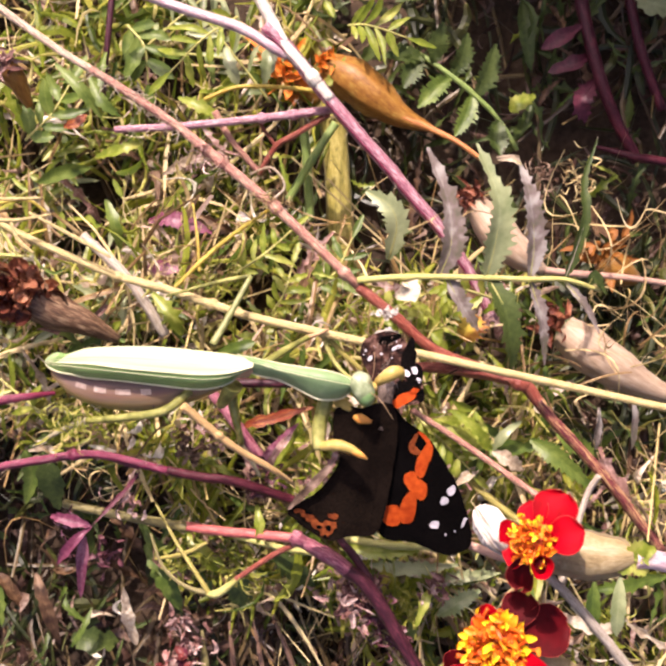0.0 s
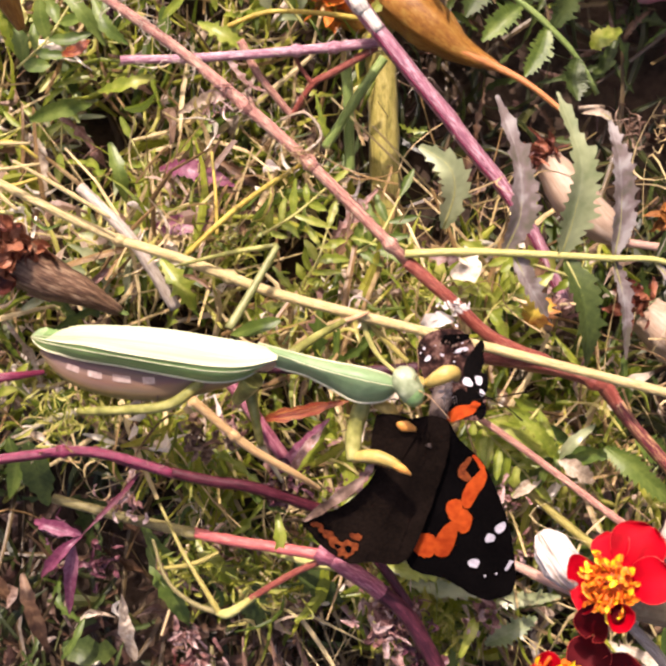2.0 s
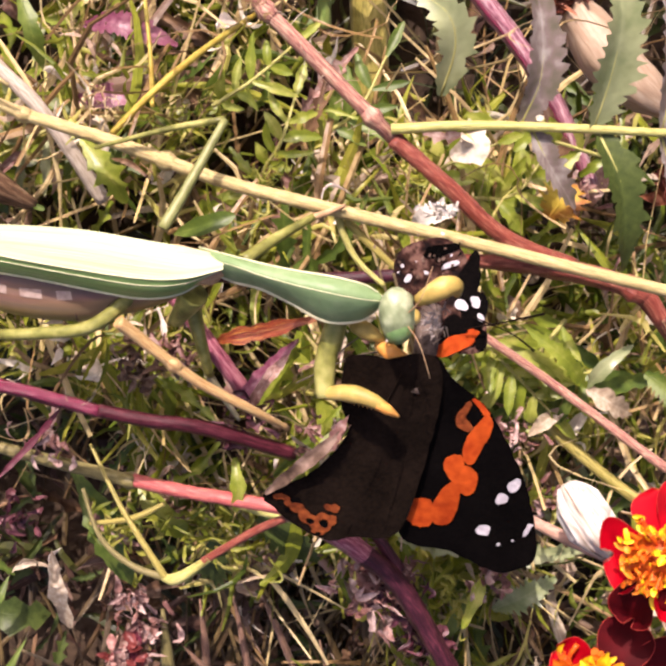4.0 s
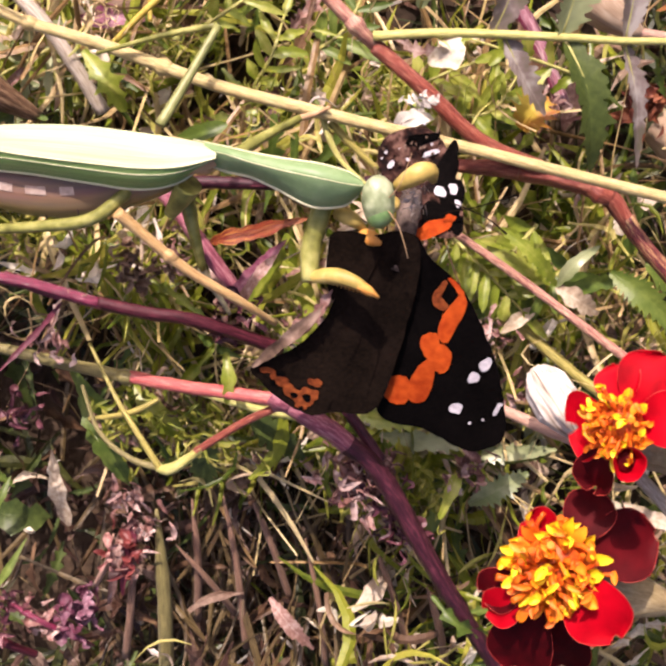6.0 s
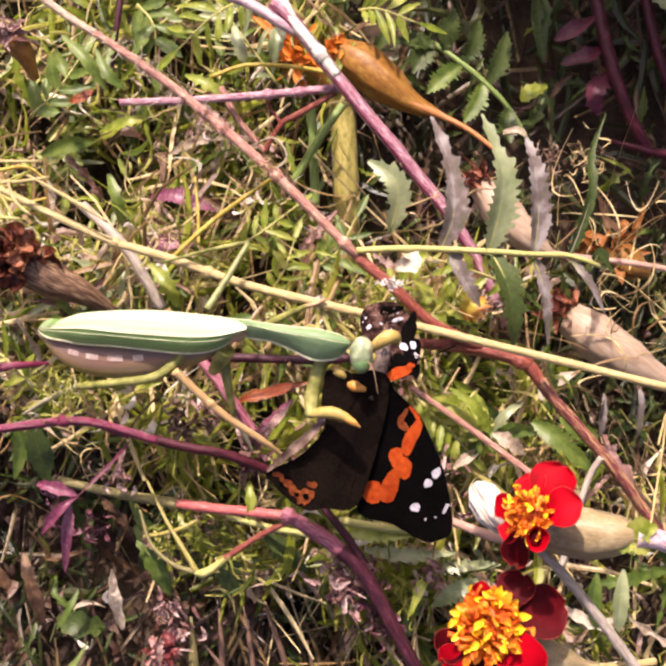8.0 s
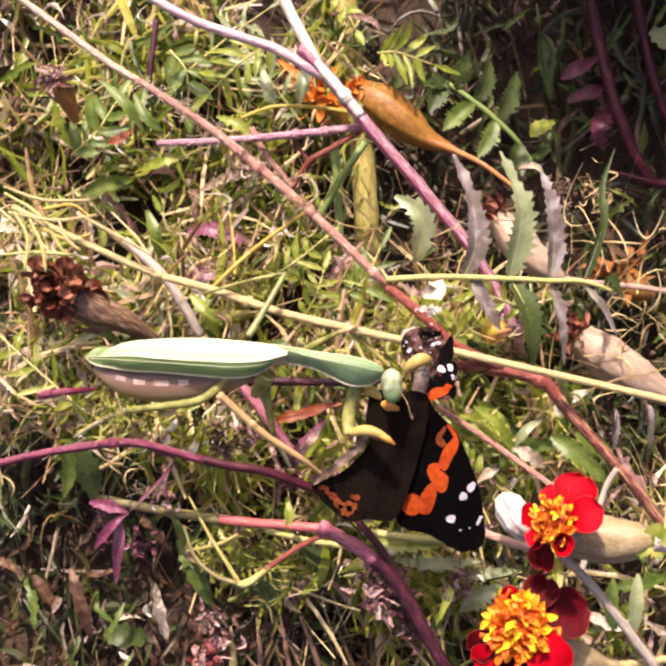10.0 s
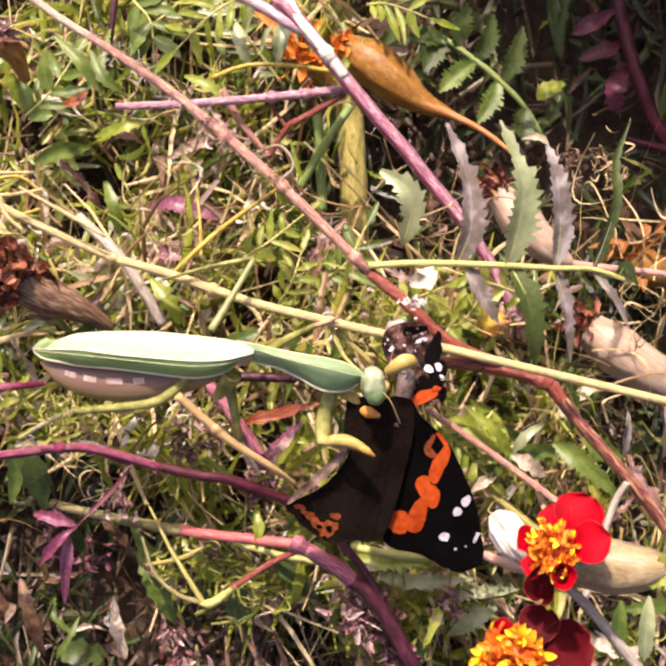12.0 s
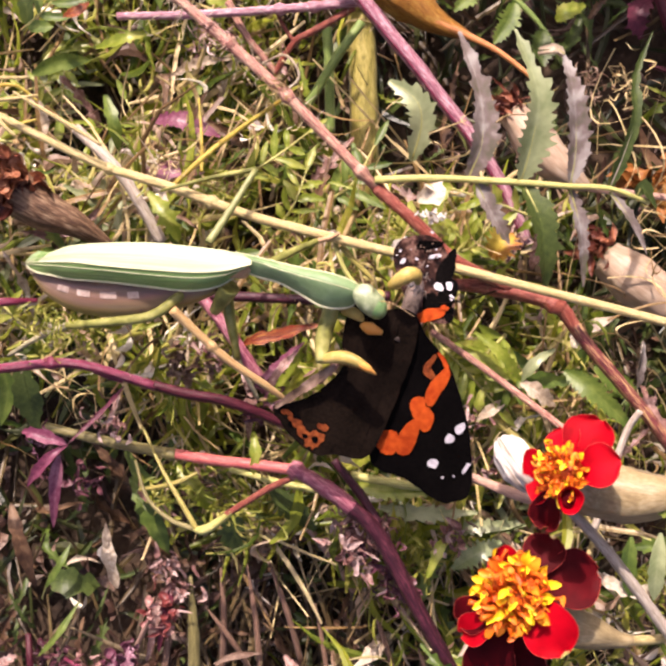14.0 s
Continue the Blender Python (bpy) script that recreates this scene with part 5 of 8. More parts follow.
def make_toothed_leaf():
    """The large feathered leaf with saw-toothed, partly greyed leaflets."""
    root = thing("feathered_leaf", (0.0059, 0.0127, 0.0760), "greying saw-toothed feathered leaf on a yellow-green stalk", "leaf", "leaves")

    def leaflet(mat, pts, width, teeth, label="", up=(0.45, 0.2, 1), stalk="stem_lime"):
        bm = bmesh.new()
        blade(bm, local(root, pts), width, up, n=teeth * 4, teeth=teeth, depth=0.2, fold=0.45, shape=0.8)
        ob = part("leaflet", bm, mat, root, label)
        bm = bmesh.new()
        tube(bm, [(q[0], q[1], q[2] - 0.0002) for q in local(root, pts)], [0.00035, 0.0002, 0.0001], 12, 5)
        part("midrib", bm, stalk, ob)

    bm = bmesh.new()
    tube(bm, local(root, [(0.0055, 0.0122, 0.0765), (0.0178, 0.0130, 0.0765), (0.0354, 0.0128, 0.0760), (0.0453, 0.0125, 0.0750), (0.0538, 0.0125, 0.0740), (0.0624, 0.0101, 0.0720)]), [0.0008, 0.0007, 0.0006, 0.0005], 24, 8)
    part("leaf_stalk", bm, "stem_lime", root)
    leaflet("leaf_grey", [(0.0246, 0.0133, 0.0760), (0.0270, 0.0205, 0.0785), (0.0260, 0.0306, 0.0800), (0.0213, 0.0423, 0.0810)], 0.0056, 15, "purplish grey leaflet")
    leaflet("leaf_greygreen", [(0.0354, 0.0131, 0.0760), (0.0372, 0.0215, 0.0790), (0.0376, 0.0304, 0.0810), (0.0327, 0.0433, 0.0800)], 0.0066, 15, "grey-green leaflet")
    leaflet("leaf_grey", [(0.0457, 0.0130, 0.0745), (0.0462, 0.0207, 0.0770), (0.0449, 0.0306, 0.0800), (0.0424, 0.0386, 0.0805)], 0.0056, 14, "purplish grey leaflet")
    leaflet("leaf_dry", [(0.0428, 0.0384, 0.0805), (0.0406, 0.0395, 0.0812), (0.0375, 0.0394, 0.0805)], 0.0014, 3, "white dried leaflet tip")
    leaflet("leaf_dark", [(0.0538, 0.0126, 0.0738), (0.0560, 0.0189, 0.0755), (0.0580, 0.0270, 0.0770), (0.0579, 0.0355, 0.0760), (0.0615, 0.0454, 0.0740)], 0.0026, 9, "dark curled leaflet", stalk="stem_grey")
    leaflet("leaf_dry", [(0.0163, 0.0120, 0.0760), (0.0178, 0.0100, 0.0775), (0.0143, 0.0083, 0.0760)], 0.0045, 3, "white dried leaflet")
    leaflet("leaf_grey", [(0.0264, 0.0124, 0.0755), (0.0296, 0.0070, 0.0740), (0.0341, 0.0006, 0.0700)], 0.0044, 9)
    leaflet("leaf_dark", [(0.0363, 0.0120, 0.0755), (0.0397, 0.0053, 0.0760), (0.0411, -0.0018, 0.0745), (0.0418, -0.0088, 0.0705)], 0.0062, 11, "dark green hanging leaflet")
    leaflet("leaf_grey", [(0.0458, 0.0118, 0.0740), (0.0486, 0.0037, 0.0715), (0.0502, -0.0076, 0.0670)], 0.0034, 9)
    leaflet("leaf_grey", [(0.0540, 0.0118, 0.0735), (0.0590, 0.0063, 0.0715), (0.0630, -0.0003, 0.0685)], 0.0022, 7)
    leaflet("leaf_dark", [(0.0596, 0.0115, 0.0730), (0.0608, 0.0129, 0.0735), (0.0642, 0.0090, 0.0710)], 0.003, 4)


def make_leaves():
    make_toothed_leaf()
    leaf("leaf", [(0.0130, 0.0174, 0.0700), (0.0147, 0.0243, 0.0740), (0.0132, 0.0292, 0.0760), (0.0076, 0.0329, 0.0755)], 0.0056, "leaf_greygreen", "grey-green toothed leaf bent at its tip", 5, (0.2, -0.2, 1), stalk="stem_lime")
    # clump beside the butterfly
    leaf("leaf", [(0.0219, -0.0204, 0.0640), (0.0299, -0.0238, 0.0660), (0.0372, -0.0280, 0.0640)], 0.0028, "leaf_lime", "lime green crinkled leaf beside a butterfly", 6, curl=0.06)
    sprig("feathered_leaf", [(0.0205, -0.0205, 0.0600), (0.0263, -0.0260, 0.0640), (0.0330, -0.0330, 0.0620)], 6, 0.0075, 0.0019, "leaf_lime", "stem_lime", "bright lime feathered leaf beside a butterfly", seed=61)
    sprig("feathered_leaf", [(0.0350, -0.0180, 0.0600), (0.0300, -0.0230, 0.0640), (0.0245, -0.0300, 0.0600)], 6, 0.0070, 0.0018, "leaf_lime", "stem_lime", "bright lime feathered leaf beside a butterfly", seed=62)
    sprig("feathered_leaf", [(0.0420, -0.0250, 0.0600), (0.0350, -0.0280, 0.0630), (0.0280, -0.0330, 0.0580)], 5, 0.0075, 0.0020, "leaf", "stem_lime", "green feathered leaf beside a butterfly", seed=63)
    leaf("leaf", [(0.0380, -0.0279, 0.0660), (0.0335, -0.0225, 0.0700), (0.0275, -0.0180, 0.0700)], 0.0026, "leaf_lime", "lime green toothed leaf", 6)
    leaf("leaf", [(0.0380, -0.0281, 0.0660), (0.0420, -0.0304, 0.0660), (0.0462, -0.0331, 0.0620)], 0.0034, "leaf_dry", "pale narrow dried leaf beside green ones", 0)
    leaf("leaf", [(0.0380, -0.0279, 0.0660), (0.0436, -0.0277, 0.0620), (0.0501, -0.0276, 0.0600)], 0.0036, "leaf", "narrow green leaf among stalks", 0)
    leaf("leaf", [(0.0380, -0.0279, 0.0660), (0.0408, -0.0237, 0.0680), (0.0451, -0.0208, 0.0660)], 0.0022, "leaf_greygreen", "narrow grey-green leaf among stalks", 0)
    leaf("leaf", [(0.0354, -0.0323, 0.0620), (0.0323, -0.0344, 0.0620), (0.0291, -0.0367, 0.0640)], 0.0024, "leaf_dry", "pale narrow dried leaf near a wing", 0)
    leaf("leaf", [(0.0471, -0.0253, 0.0660), (0.0529, -0.0292, 0.0680), (0.0618, -0.0370, 0.0660)], 0.0044, "leaf", "green saw-toothed leaf with pale edges above a marigold", 8, (0.3, -0.3, 1))
    leaf("leaf", [(0.0542, -0.0243, 0.0600), (0.0597, -0.0275, 0.0580), (0.0643, -0.0308, 0.0560)], 0.005, "leaf", "green toothed leaf behind a red stem", 4)
    leaf("leaf", [(0.0649, -0.0182, 0.0580), (0.0640, -0.0232, 0.0600), (0.0639, -0.0286, 0.0580)], 0.0045, "leaf_grey", "upright greyish leaf behind a pale stem", 0, (0.9, -0.4, 0.6), curl=0.05)
    leaf("leaf", [(0.0728, -0.0170, 0.0600), (0.0728, -0.0222, 0.0600), (0.0727, -0.0286, 0.0580)], 0.0045, "leaf_grey", "upright greyish leaf behind a pale stem", 0, (0.9, -0.4, 0.6), curl=0.05)
    leaf("leaf", [(-0.0191, -0.0021, 0.0600), (-0.0232, -0.0036, 0.0600), (-0.0297, -0.0058, 0.0560)], 0.003, "leaf", "narrow green leaf beside the mantis", 0)
    leaf("leaf", [(-0.0436, 0.0097, 0.0620), (-0.0392, 0.0046, 0.0640), (-0.0364, -0.0005, 0.0620)], 0.0040, "leaf_lime", "bright green leaf beside the mantis", 3)
    leaf("leaf", [(-0.0220, -0.0226, 0.0620), (-0.0147, -0.0203, 0.0660), (-0.0045, -0.0177, 0.0660)], 0.0025, "leaf_rust", "withered red and orange leaf under the mantis", 0, curl=0.28)
    leaf("leaf", [(-0.0187, -0.0324, 0.0660), (-0.0136, -0.0269, 0.0660), (-0.0081, -0.0214, 0.0640)], 0.0022, "leaf_purple", "crumpled purple leaf under the mantis", 0, curl=0.2)
    leaf("leaf", [(-0.0162, -0.0334, 0.0660), (-0.0131, -0.0277, 0.0680), (-0.0096, -0.0238, 0.0660)], 0.0018, "leaf_pinkdry", "crumpled pinkish dry leaf under the mantis", 0, curl=0.2)
    leaf("leaf", [(-0.0473, 0.0288, 0.0420), (-0.0395, 0.0287, 0.0440), (-0.0310, 0.0256, 0.0420)], 0.0042, "leaf_purple", "magenta leaf deep in the grass", 6)
    leaf("leaf", [(-0.0482, 0.0162, 0.0440), (-0.0414, 0.0167, 0.0460), (-0.0341, 0.0170, 0.0440)], 0.0042, "leaf_purple", "magenta leaf deep in the grass", 0)
    leaf("leaf", [(-0.0656, -0.0425, 0.0740), (-0.0608, -0.0432, 0.0760), (-0.0562, -0.0449, 0.0740)], 0.0026, "leaf_purple", "narrow dark purple leaf on a shoot", 0, curl=0.15, fold=0.5)
    leaf("leaf", [(-0.0562, -0.0449, 0.0740), (-0.0603, -0.0486, 0.0760), (-0.0646, -0.0542, 0.0720)], 0.0022, "leaf_purple", "narrow dark purple leaf on a shoot", 0, curl=0.15, fold=0.5)
    leaf("leaf", [(-0.0577, -0.0469, 0.0740), (-0.0586, -0.0532, 0.0720), (-0.0602, -0.0633, 0.0660)], 0.0026, "leaf_purple", "purple hanging leaf on a shoot", 0, fold=0.5)
    leaf("leaf", [(-0.0452, -0.0323, 0.0720), (-0.0492, -0.0373, 0.0720), (-0.0562, -0.0449, 0.0740)], 0.0011, "leaf_wine", "narrow dark red stalk leaf on a shoot", 0)
    leaf("leaf", [(-0.0702, -0.0287, 0.0620), (-0.0690, -0.0358, 0.0580), (-0.0682, -0.0439, 0.0520)], 0.006, "leaf_dark", "dark green leaf under a purple stem", 0)
    leaf("leaf", [(-0.0748, -0.0284, 0.0600), (-0.0741, -0.0350, 0.0560), (-0.0771, -0.0431, 0.0500)], 0.004, "leaf", "dull green narrow leaf under a purple stem", 0)
    leaf("leaf", [(-0.0222, -0.0576, 0.0520), (-0.0235, -0.0648, 0.0480), (-0.0243, -0.0709, 0.0440)], 0.006, "leaf_dark", "dark green toothed leaf in the shade", 4)
    leaf("leaf", [(-0.0151, -0.0538, 0.0560), (-0.0100, -0.0583, 0.0540), (-0.0048, -0.0633, 0.0500)], 0.005, "leaf_dark", "dark green toothed leaf in the shade", 4)
    leaf("leaf", [(-0.0484, -0.0474, 0.0500), (-0.0441, -0.0537, 0.0500), (-0.0371, -0.0608, 0.0460)], 0.0032, "leaf", "narrow green leaf in a fork of stems", 0)
    leaf("leaf", [(-0.0182, -0.0410, 0.0660), (-0.0174, -0.0458, 0.0680), (-0.0179, -0.0501, 0.0660)], 0.0026, "leaf_lime", "small lime green leaf hanging on a stem", 0, curl=0.06)
    leaf("leaf", [(0.0258, -0.0699, 0.0540), (0.0306, -0.0659, 0.0580), (0.0361, -0.0632, 0.0560)], 0.0040, "leaf_greygreen", "pale saw-toothed leaf beside red marigolds", 6)
    leaf("leaf", [(0.0089, -0.0569, 0.0560), (0.0183, -0.0580, 0.0560), (0.0310, -0.0573, 0.0540)], 0.0034, "leaf_greygreen", "pale grey-green leaf below the butterfly", 6)
    leaf("leaf", [(0.0016, -0.0521, 0.0600), (0.0118, -0.0526, 0.0620), (0.0222, -0.0521, 0.0600)], 0.0042, "leaf_lime", "yellow-green scalloped leaf below the butterfly", 7)
    leaf("leaf", [(0.0229, -0.0622, 0.0500), (0.0312, -0.0608, 0.0520), (0.0420, -0.0601, 0.0500)], 0.0034, "leaf_greygreen", "pale toothed leaf below a seed husk", 6)
    leaf("leaf", [(0.0201, -0.0712, 0.0600), (0.0222, -0.0655, 0.0600), (0.0234, -0.0628, 0.0580)], 0.0022, "leaf_lime", "small lime leaf on a dark stem", 0)
    leaf("leaf", [(0.0538, -0.0684, 0.0560), (0.0639, -0.0722, 0.0580), (0.0716, -0.0716, 0.0560)], 0.003, "leaf_dry", "pale dry leaf behind red marigolds", 0, curl=0.1)
    leaf("leaf", [(0.0635, -0.0604, 0.0600), (0.0630, -0.0676, 0.0600), (0.0644, -0.0742, 0.0580)], 0.0032, "leaf", "upright narrow green leaf behind a marigold", 0)
    leaf("leaf", [(0.0697, -0.0593, 0.0600), (0.0691, -0.0676, 0.0600), (0.0691, -0.0742, 0.0580)], 0.0034, "leaf_greygreen", "upright narrow grey leaf behind a marigold", 0)
    leaf("leaf", [(0.0096, -0.0031, 0.0660), (0.0119, -0.0005, 0.0720), (0.0159, -0.0005, 0.0720)], 0.003, "leaf_white", "white curled withered petal by the butterfly", 0, curl=0.15)
    leaf("leaf", [(0.0315, -0.0016, 0.0600), (0.0333, 0.0015, 0.0620), (0.0351, 0.0041, 0.0600)], 0.0065, "leaf_rustgold", "yellow and rust mottled toothed leaf", 4)
    # shaded lower corner
    leaf("leaf", [(-0.0403, -0.0797, 0.0400), (-0.0410, -0.0860, 0.0440), (-0.0437, -0.0973, 0.0380)], 0.0024, "leaf_pinkdry", "red and pink dried leaf in the shade", 0, (0.5, 0.3, 1), curl=0.12)
    leaf("leaf", [(-0.0376, -0.0773, 0.0420), (-0.0386, -0.0839, 0.0440), (-0.0404, -0.0947, 0.0400)], 0.0026, "leaf_wine", "dark red dried leaf in the shade", 0, (-0.4, 0.3, 1), curl=0.12)
    leaf("leaf", [(-0.0112, -0.0933, 0.0420), (-0.0075, -0.0977, 0.0440), (-0.0025, -0.1044, 0.0400)], 0.0030, "leaf_pinkdry", "pale purplish dead leaf in the shade", 4, (0, 0.4, 1), curl=0.08)
    leaf("leaf", [(-0.0767, -0.0618, 0.0400), (-0.0739, -0.0695, 0.0420), (-0.0716, -0.0817, 0.0340)], 0.0036, "leaf_brown", "narrow brown dead leaf in the shade", 0, (0.3, -0.3, 1), curl=0.06)
    leaf("leaf", [(-0.0666, -0.0799, 0.0440), (-0.0633, -0.0746, 0.0460), (-0.0614, -0.0698, 0.0440)], 0.0016, "leaf", "narrow olive leaf in the shade", 0)
    leaf("leaf", [(-0.0686, -0.0967, 0.0400), (-0.0638, -0.0911, 0.0420), (-0.0594, -0.0833, 0.0400)], 0.0014, "leaf", "narrow olive leaf in the shade", 0)
    leaf("leaf", [(-0.0681, -0.0792, 0.0360), (-0.0625, -0.0797, 0.0380), (-0.0561, -0.0807, 0.0340)], 0.0060, "leaf_dark", "dark green leaf in the shade", 0)
    leaf("leaf", [(-0.0501, -0.0794, 0.0440), (-0.0519, -0.0722, 0.0460), (-0.0535, -0.0646, 0.0440)], 0.0030, "leaf_dry", "narrow pale dead leaf in the shade", 0)
    leaf("leaf", [(-0.0475, -0.0534, 0.0460), (-0.0430, -0.0609, 0.0480), (-0.0384, -0.0711, 0.0440)], 0.0050, "leaf", "olive green leaf in a fork of stems", 0)
    leaf("leaf", [(-0.0371, -0.0499, 0.0500), (-0.0319, -0.0553, 0.0520), (-0.0273, -0.0604, 0.0480)], 0.0042, "leaf_lime", "yellow-green leaf under a pink stem", 0)
    leaf("leaf", [(-0.0807, -0.1012, 0.0400), (-0.0771, -0.0986, 0.0420), (-0.0737, -0.0969, 0.0400)], 0.0026, "leaf_pinkdry", "pale pinkish dead leaf scrap", 4, curl=0.25)
    leaf("leaf", [(0.0032, -0.0708, 0.0500), (0.0060, -0.0664, 0.0540), (0.0078, -0.0630, 0.0500)], 0.0046, "leaf_pinkdry", "crumpled dry pinkish leaf beside a dark stem", 3, curl=0.25)
    leaf("leaf", [(0.0021, -0.0651, 0.0500), (0.0050, -0.0635, 0.0540), (0.0089, -0.0668, 0.0500)], 0.0040, "leaf_brown", "crumpled brown leaf beside a dark stem", 3, curl=0.25)
    stem("side_stem", [(-0.0625, -0.0970, 0.0400), (-0.0560, -0.0998, 0.0420), (-0.0465, -0.1059, 0.0380)], [0.0003, 0.0007, 0.0006, 0.0007, 0.0002], "stem_purple", "flat magenta stalk near the soil")
    stem("side_stem", [(-0.0723, -0.0926, 0.0360), (-0.0711, -0.0982, 0.0380), (-0.0709, -0.1048, 0.0360)], [0.0008, 0.0009], "stem_wine", "short wine red stalk in the shade")
    stem("side_stem", [(-0.0724, -0.1057, 0.0320), (-0.0657, -0.1076, 0.0340), (-0.0602, -0.1115, 0.0300)], [0.0004, 0.0010, 0.0008], "stem_wine", "thin wine red stalk near the soil")
    stem("side_stem", [(-0.0239, -0.0500, 0.0560), (-0.0121, -0.0522, 0.0600), (-0.0008, -0.0535, 0.0620)], [0.0007, 0.0008], "stem_lime", "yellow-green stalk under the butterfly")
    stem("side_stem", [(0.0028, -0.0498, 0.0600), (0.0140, -0.0512, 0.0620), (0.0252, -0.0519, 0.0600)], [0.0010, 0.0009], "stem_lime", "yellow-green stalk under the butterfly")
    # upper left
    leaf("leaf", [(-0.0606, 0.0449, 0.0440), (-0.0529, 0.0465, 0.0480), (-0.0479, 0.0484, 0.0460)], 0.0030, "leaf_lime", "lime green leaf in the sun", 3)
    leaf("leaf", [(-0.0752, 0.0384, 0.0440), (-0.0683, 0.0409, 0.0460), (-0.0617, 0.0422, 0.0440)], 0.0038, "leaf", "green leaf in the sun", 0, (0, -0.4, 1))
    leaf("leaf", [(-0.0579, 0.0341, 0.0440), (-0.0554, 0.0274, 0.0460), (-0.0544, 0.0212, 0.0420)], 0.0036, "leaf", "green pointed leaf hanging down", 0, (0.4, 0, 1))
    leaf("leaf", [(-0.0692, 0.0671, 0.0520), (-0.0625, 0.0604, 0.0540), (-0.0579, 0.0537, 0.0500)], 0.0030, "leaf", "grey-green leaf hanging across twigs", 0)
    leaf("leaf", [(-0.0611, 0.0643, 0.0500), (-0.0576, 0.0576, 0.0520), (-0.0532, 0.0542, 0.0500)], 0.0030, "leaf", "toothed grey-green leaf tip", 4)
    leaf("leaf", [(-0.0695, 0.0531, 0.0400), (-0.0659, 0.0539, 0.0420), (-0.0635, 0.0564, 0.0400)], 0.0026, "leaf_rust", "dark red withered leaf", 0, curl=0.08)
    leaf("leaf", [(-0.0277, 0.0735, 0.0420), (-0.0260, 0.0676, 0.0440), (-0.0245, 0.0637, 0.0420)], 0.0036, "leaf_greygreen", "pale narrow upright leaflet", 0)
    leaf("leaf", [(-0.0158, 0.0746, 0.0420), (-0.0165, 0.0687, 0.0440), (-0.0177, 0.0642, 0.0420)], 0.0038, "leaf_greygreen", "pale narrow upright leaflet", 0)
    stem("side_stem", [(-0.0332, 0.0599, 0.0420), (-0.0245, 0.0631, 0.0420), (-0.0136, 0.0631, 0.0420), (-0.0038, 0.0624, 0.0400)], [0.0005, 0.0006], "yellow_thread", "thin yellow leaf stalk in the sun")
    leaf("leaf", [(-0.0400, 0.0608, 0.0400), (-0.0343, 0.0582, 0.0420), (-0.0268, 0.0542, 0.0400)], 0.0030, "leaf_lime", "lime green leaf behind a purple branch", 3)
    sprig("feathered_leaf", [(-0.0248, 0.0821, 0.0380), (-0.0332, 0.0757, 0.0420), (-0.0421, 0.0673, 0.0400)], 5, 0.0085, 0.0018, "leaf_lime", "stem_lime", "bright lime feathered leaf in the sun", seed=3)
    sprig("feathered_leaf", [(0.0040, 0.0817, 0.0300), (0.0095, 0.0808, 0.0340), (0.0196, 0.0779, 0.0320)], 5, 0.0085, 0.0017, "leaf_lime", "stem_lime", "bright feathered leaf beside a stem", seed=4)
    sprig("feathered_leaf", [(-0.0803, 0.0504, 0.0360), (-0.0732, 0.0567, 0.0380), (-0.0681, 0.0659, 0.0360)], 4, 0.008, 0.0028, "leaf", "stem_lime", "green feathered leaf in the sun", seed=5)
    sprig("feathered_leaf", [(-0.0540, 0.0808, 0.0340), (-0.0493, 0.0748, 0.0360), (-0.0485, 0.0652, 0.0340)], 4, 0.008, 0.003, "leaf", "stem_lime", "green feathered leaf in the sun", seed=6)
    sprig("feathered_leaf", [(-0.0238, 0.0153, 0.0520), (-0.0173, 0.0194, 0.0540), (-0.0101, 0.0260, 0.0500)], 4, 0.006, 0.0016, "leaf_lime", "stem_lime", "fine yellow-green feathered leaf", seed=7)
    sprig("feathered_leaf", [(-0.0154, 0.0048, 0.0500), (-0.0121, 0.0100, 0.0540), (-0.0100, 0.0174, 0.0520)], 4, 0.006, 0.0018, "leaf_lime", "stem_lime", "fine yellow-green feathered leaf", seed=8)
    sprig("feathered_leaf", [(0.0103, 0.0027, 0.0460), (0.0165, 0.0069, 0.0500), (0.0241, 0.0101, 0.0480)], 4, 0.007, 0.0022, "leaf_lime", "stem_lime", "yellow-green feathered leaf behind a stem", seed=9)
    sprig("feathered_leaf", [(-0.0048, 0.0113, 0.0460), (0.0006, 0.0155, 0.0480), (0.0049, 0.0242, 0.0460)], 4, 0.007, 0.002, "leaf", "stem_lime", "green feathered leaf behind a stem", seed=10)
    sprig("feathered_leaf", [(0.0190, 0.0005, 0.0440), (0.0275, 0.0016, 0.0460), (0.0330, 0.0092, 0.0440)], 4, 0.007, 0.0026, "leaf_lime", "stem_lime", "yellow-green leaf in the sun", seed=12)
    # dark green leaf at the upper edge
    stem("side_stem", [(0.0176, 0.0781, 0.0230), (0.0243, 0.0746, 0.0240), (0.0321, 0.0690, 0.0250), (0.0384, 0.0638, 0.0250), (0.0448, 0.0574, 0.0240), (0.0499, 0.0497, 0.0220)], [0.0007, 0.0008, 0.0006], "stem_leafgreen", "green stalk of a saw-toothed leaf")
    leaf("leaf", [(0.0313, 0.0688, 0.0250), (0.0274, 0.0654, 0.0270), (0.0225, 0.0600, 0.0290)], 0.0050, "leaf", "dark green saw-toothed leaflet with a bright edge", 7, (0.3, 0.4, 1), fold=0.5, depth=0.5)
    leaf("leaf", [(0.0375, 0.0640, 0.0250), (0.0357, 0.0583, 0.0270), (0.0323, 0.0524, 0.0290)], 0.0050, "leaf", "dark green saw-toothed leaflet with a bright edge", 7, (0.3, 0.4, 1), fold=0.5, depth=0.5)
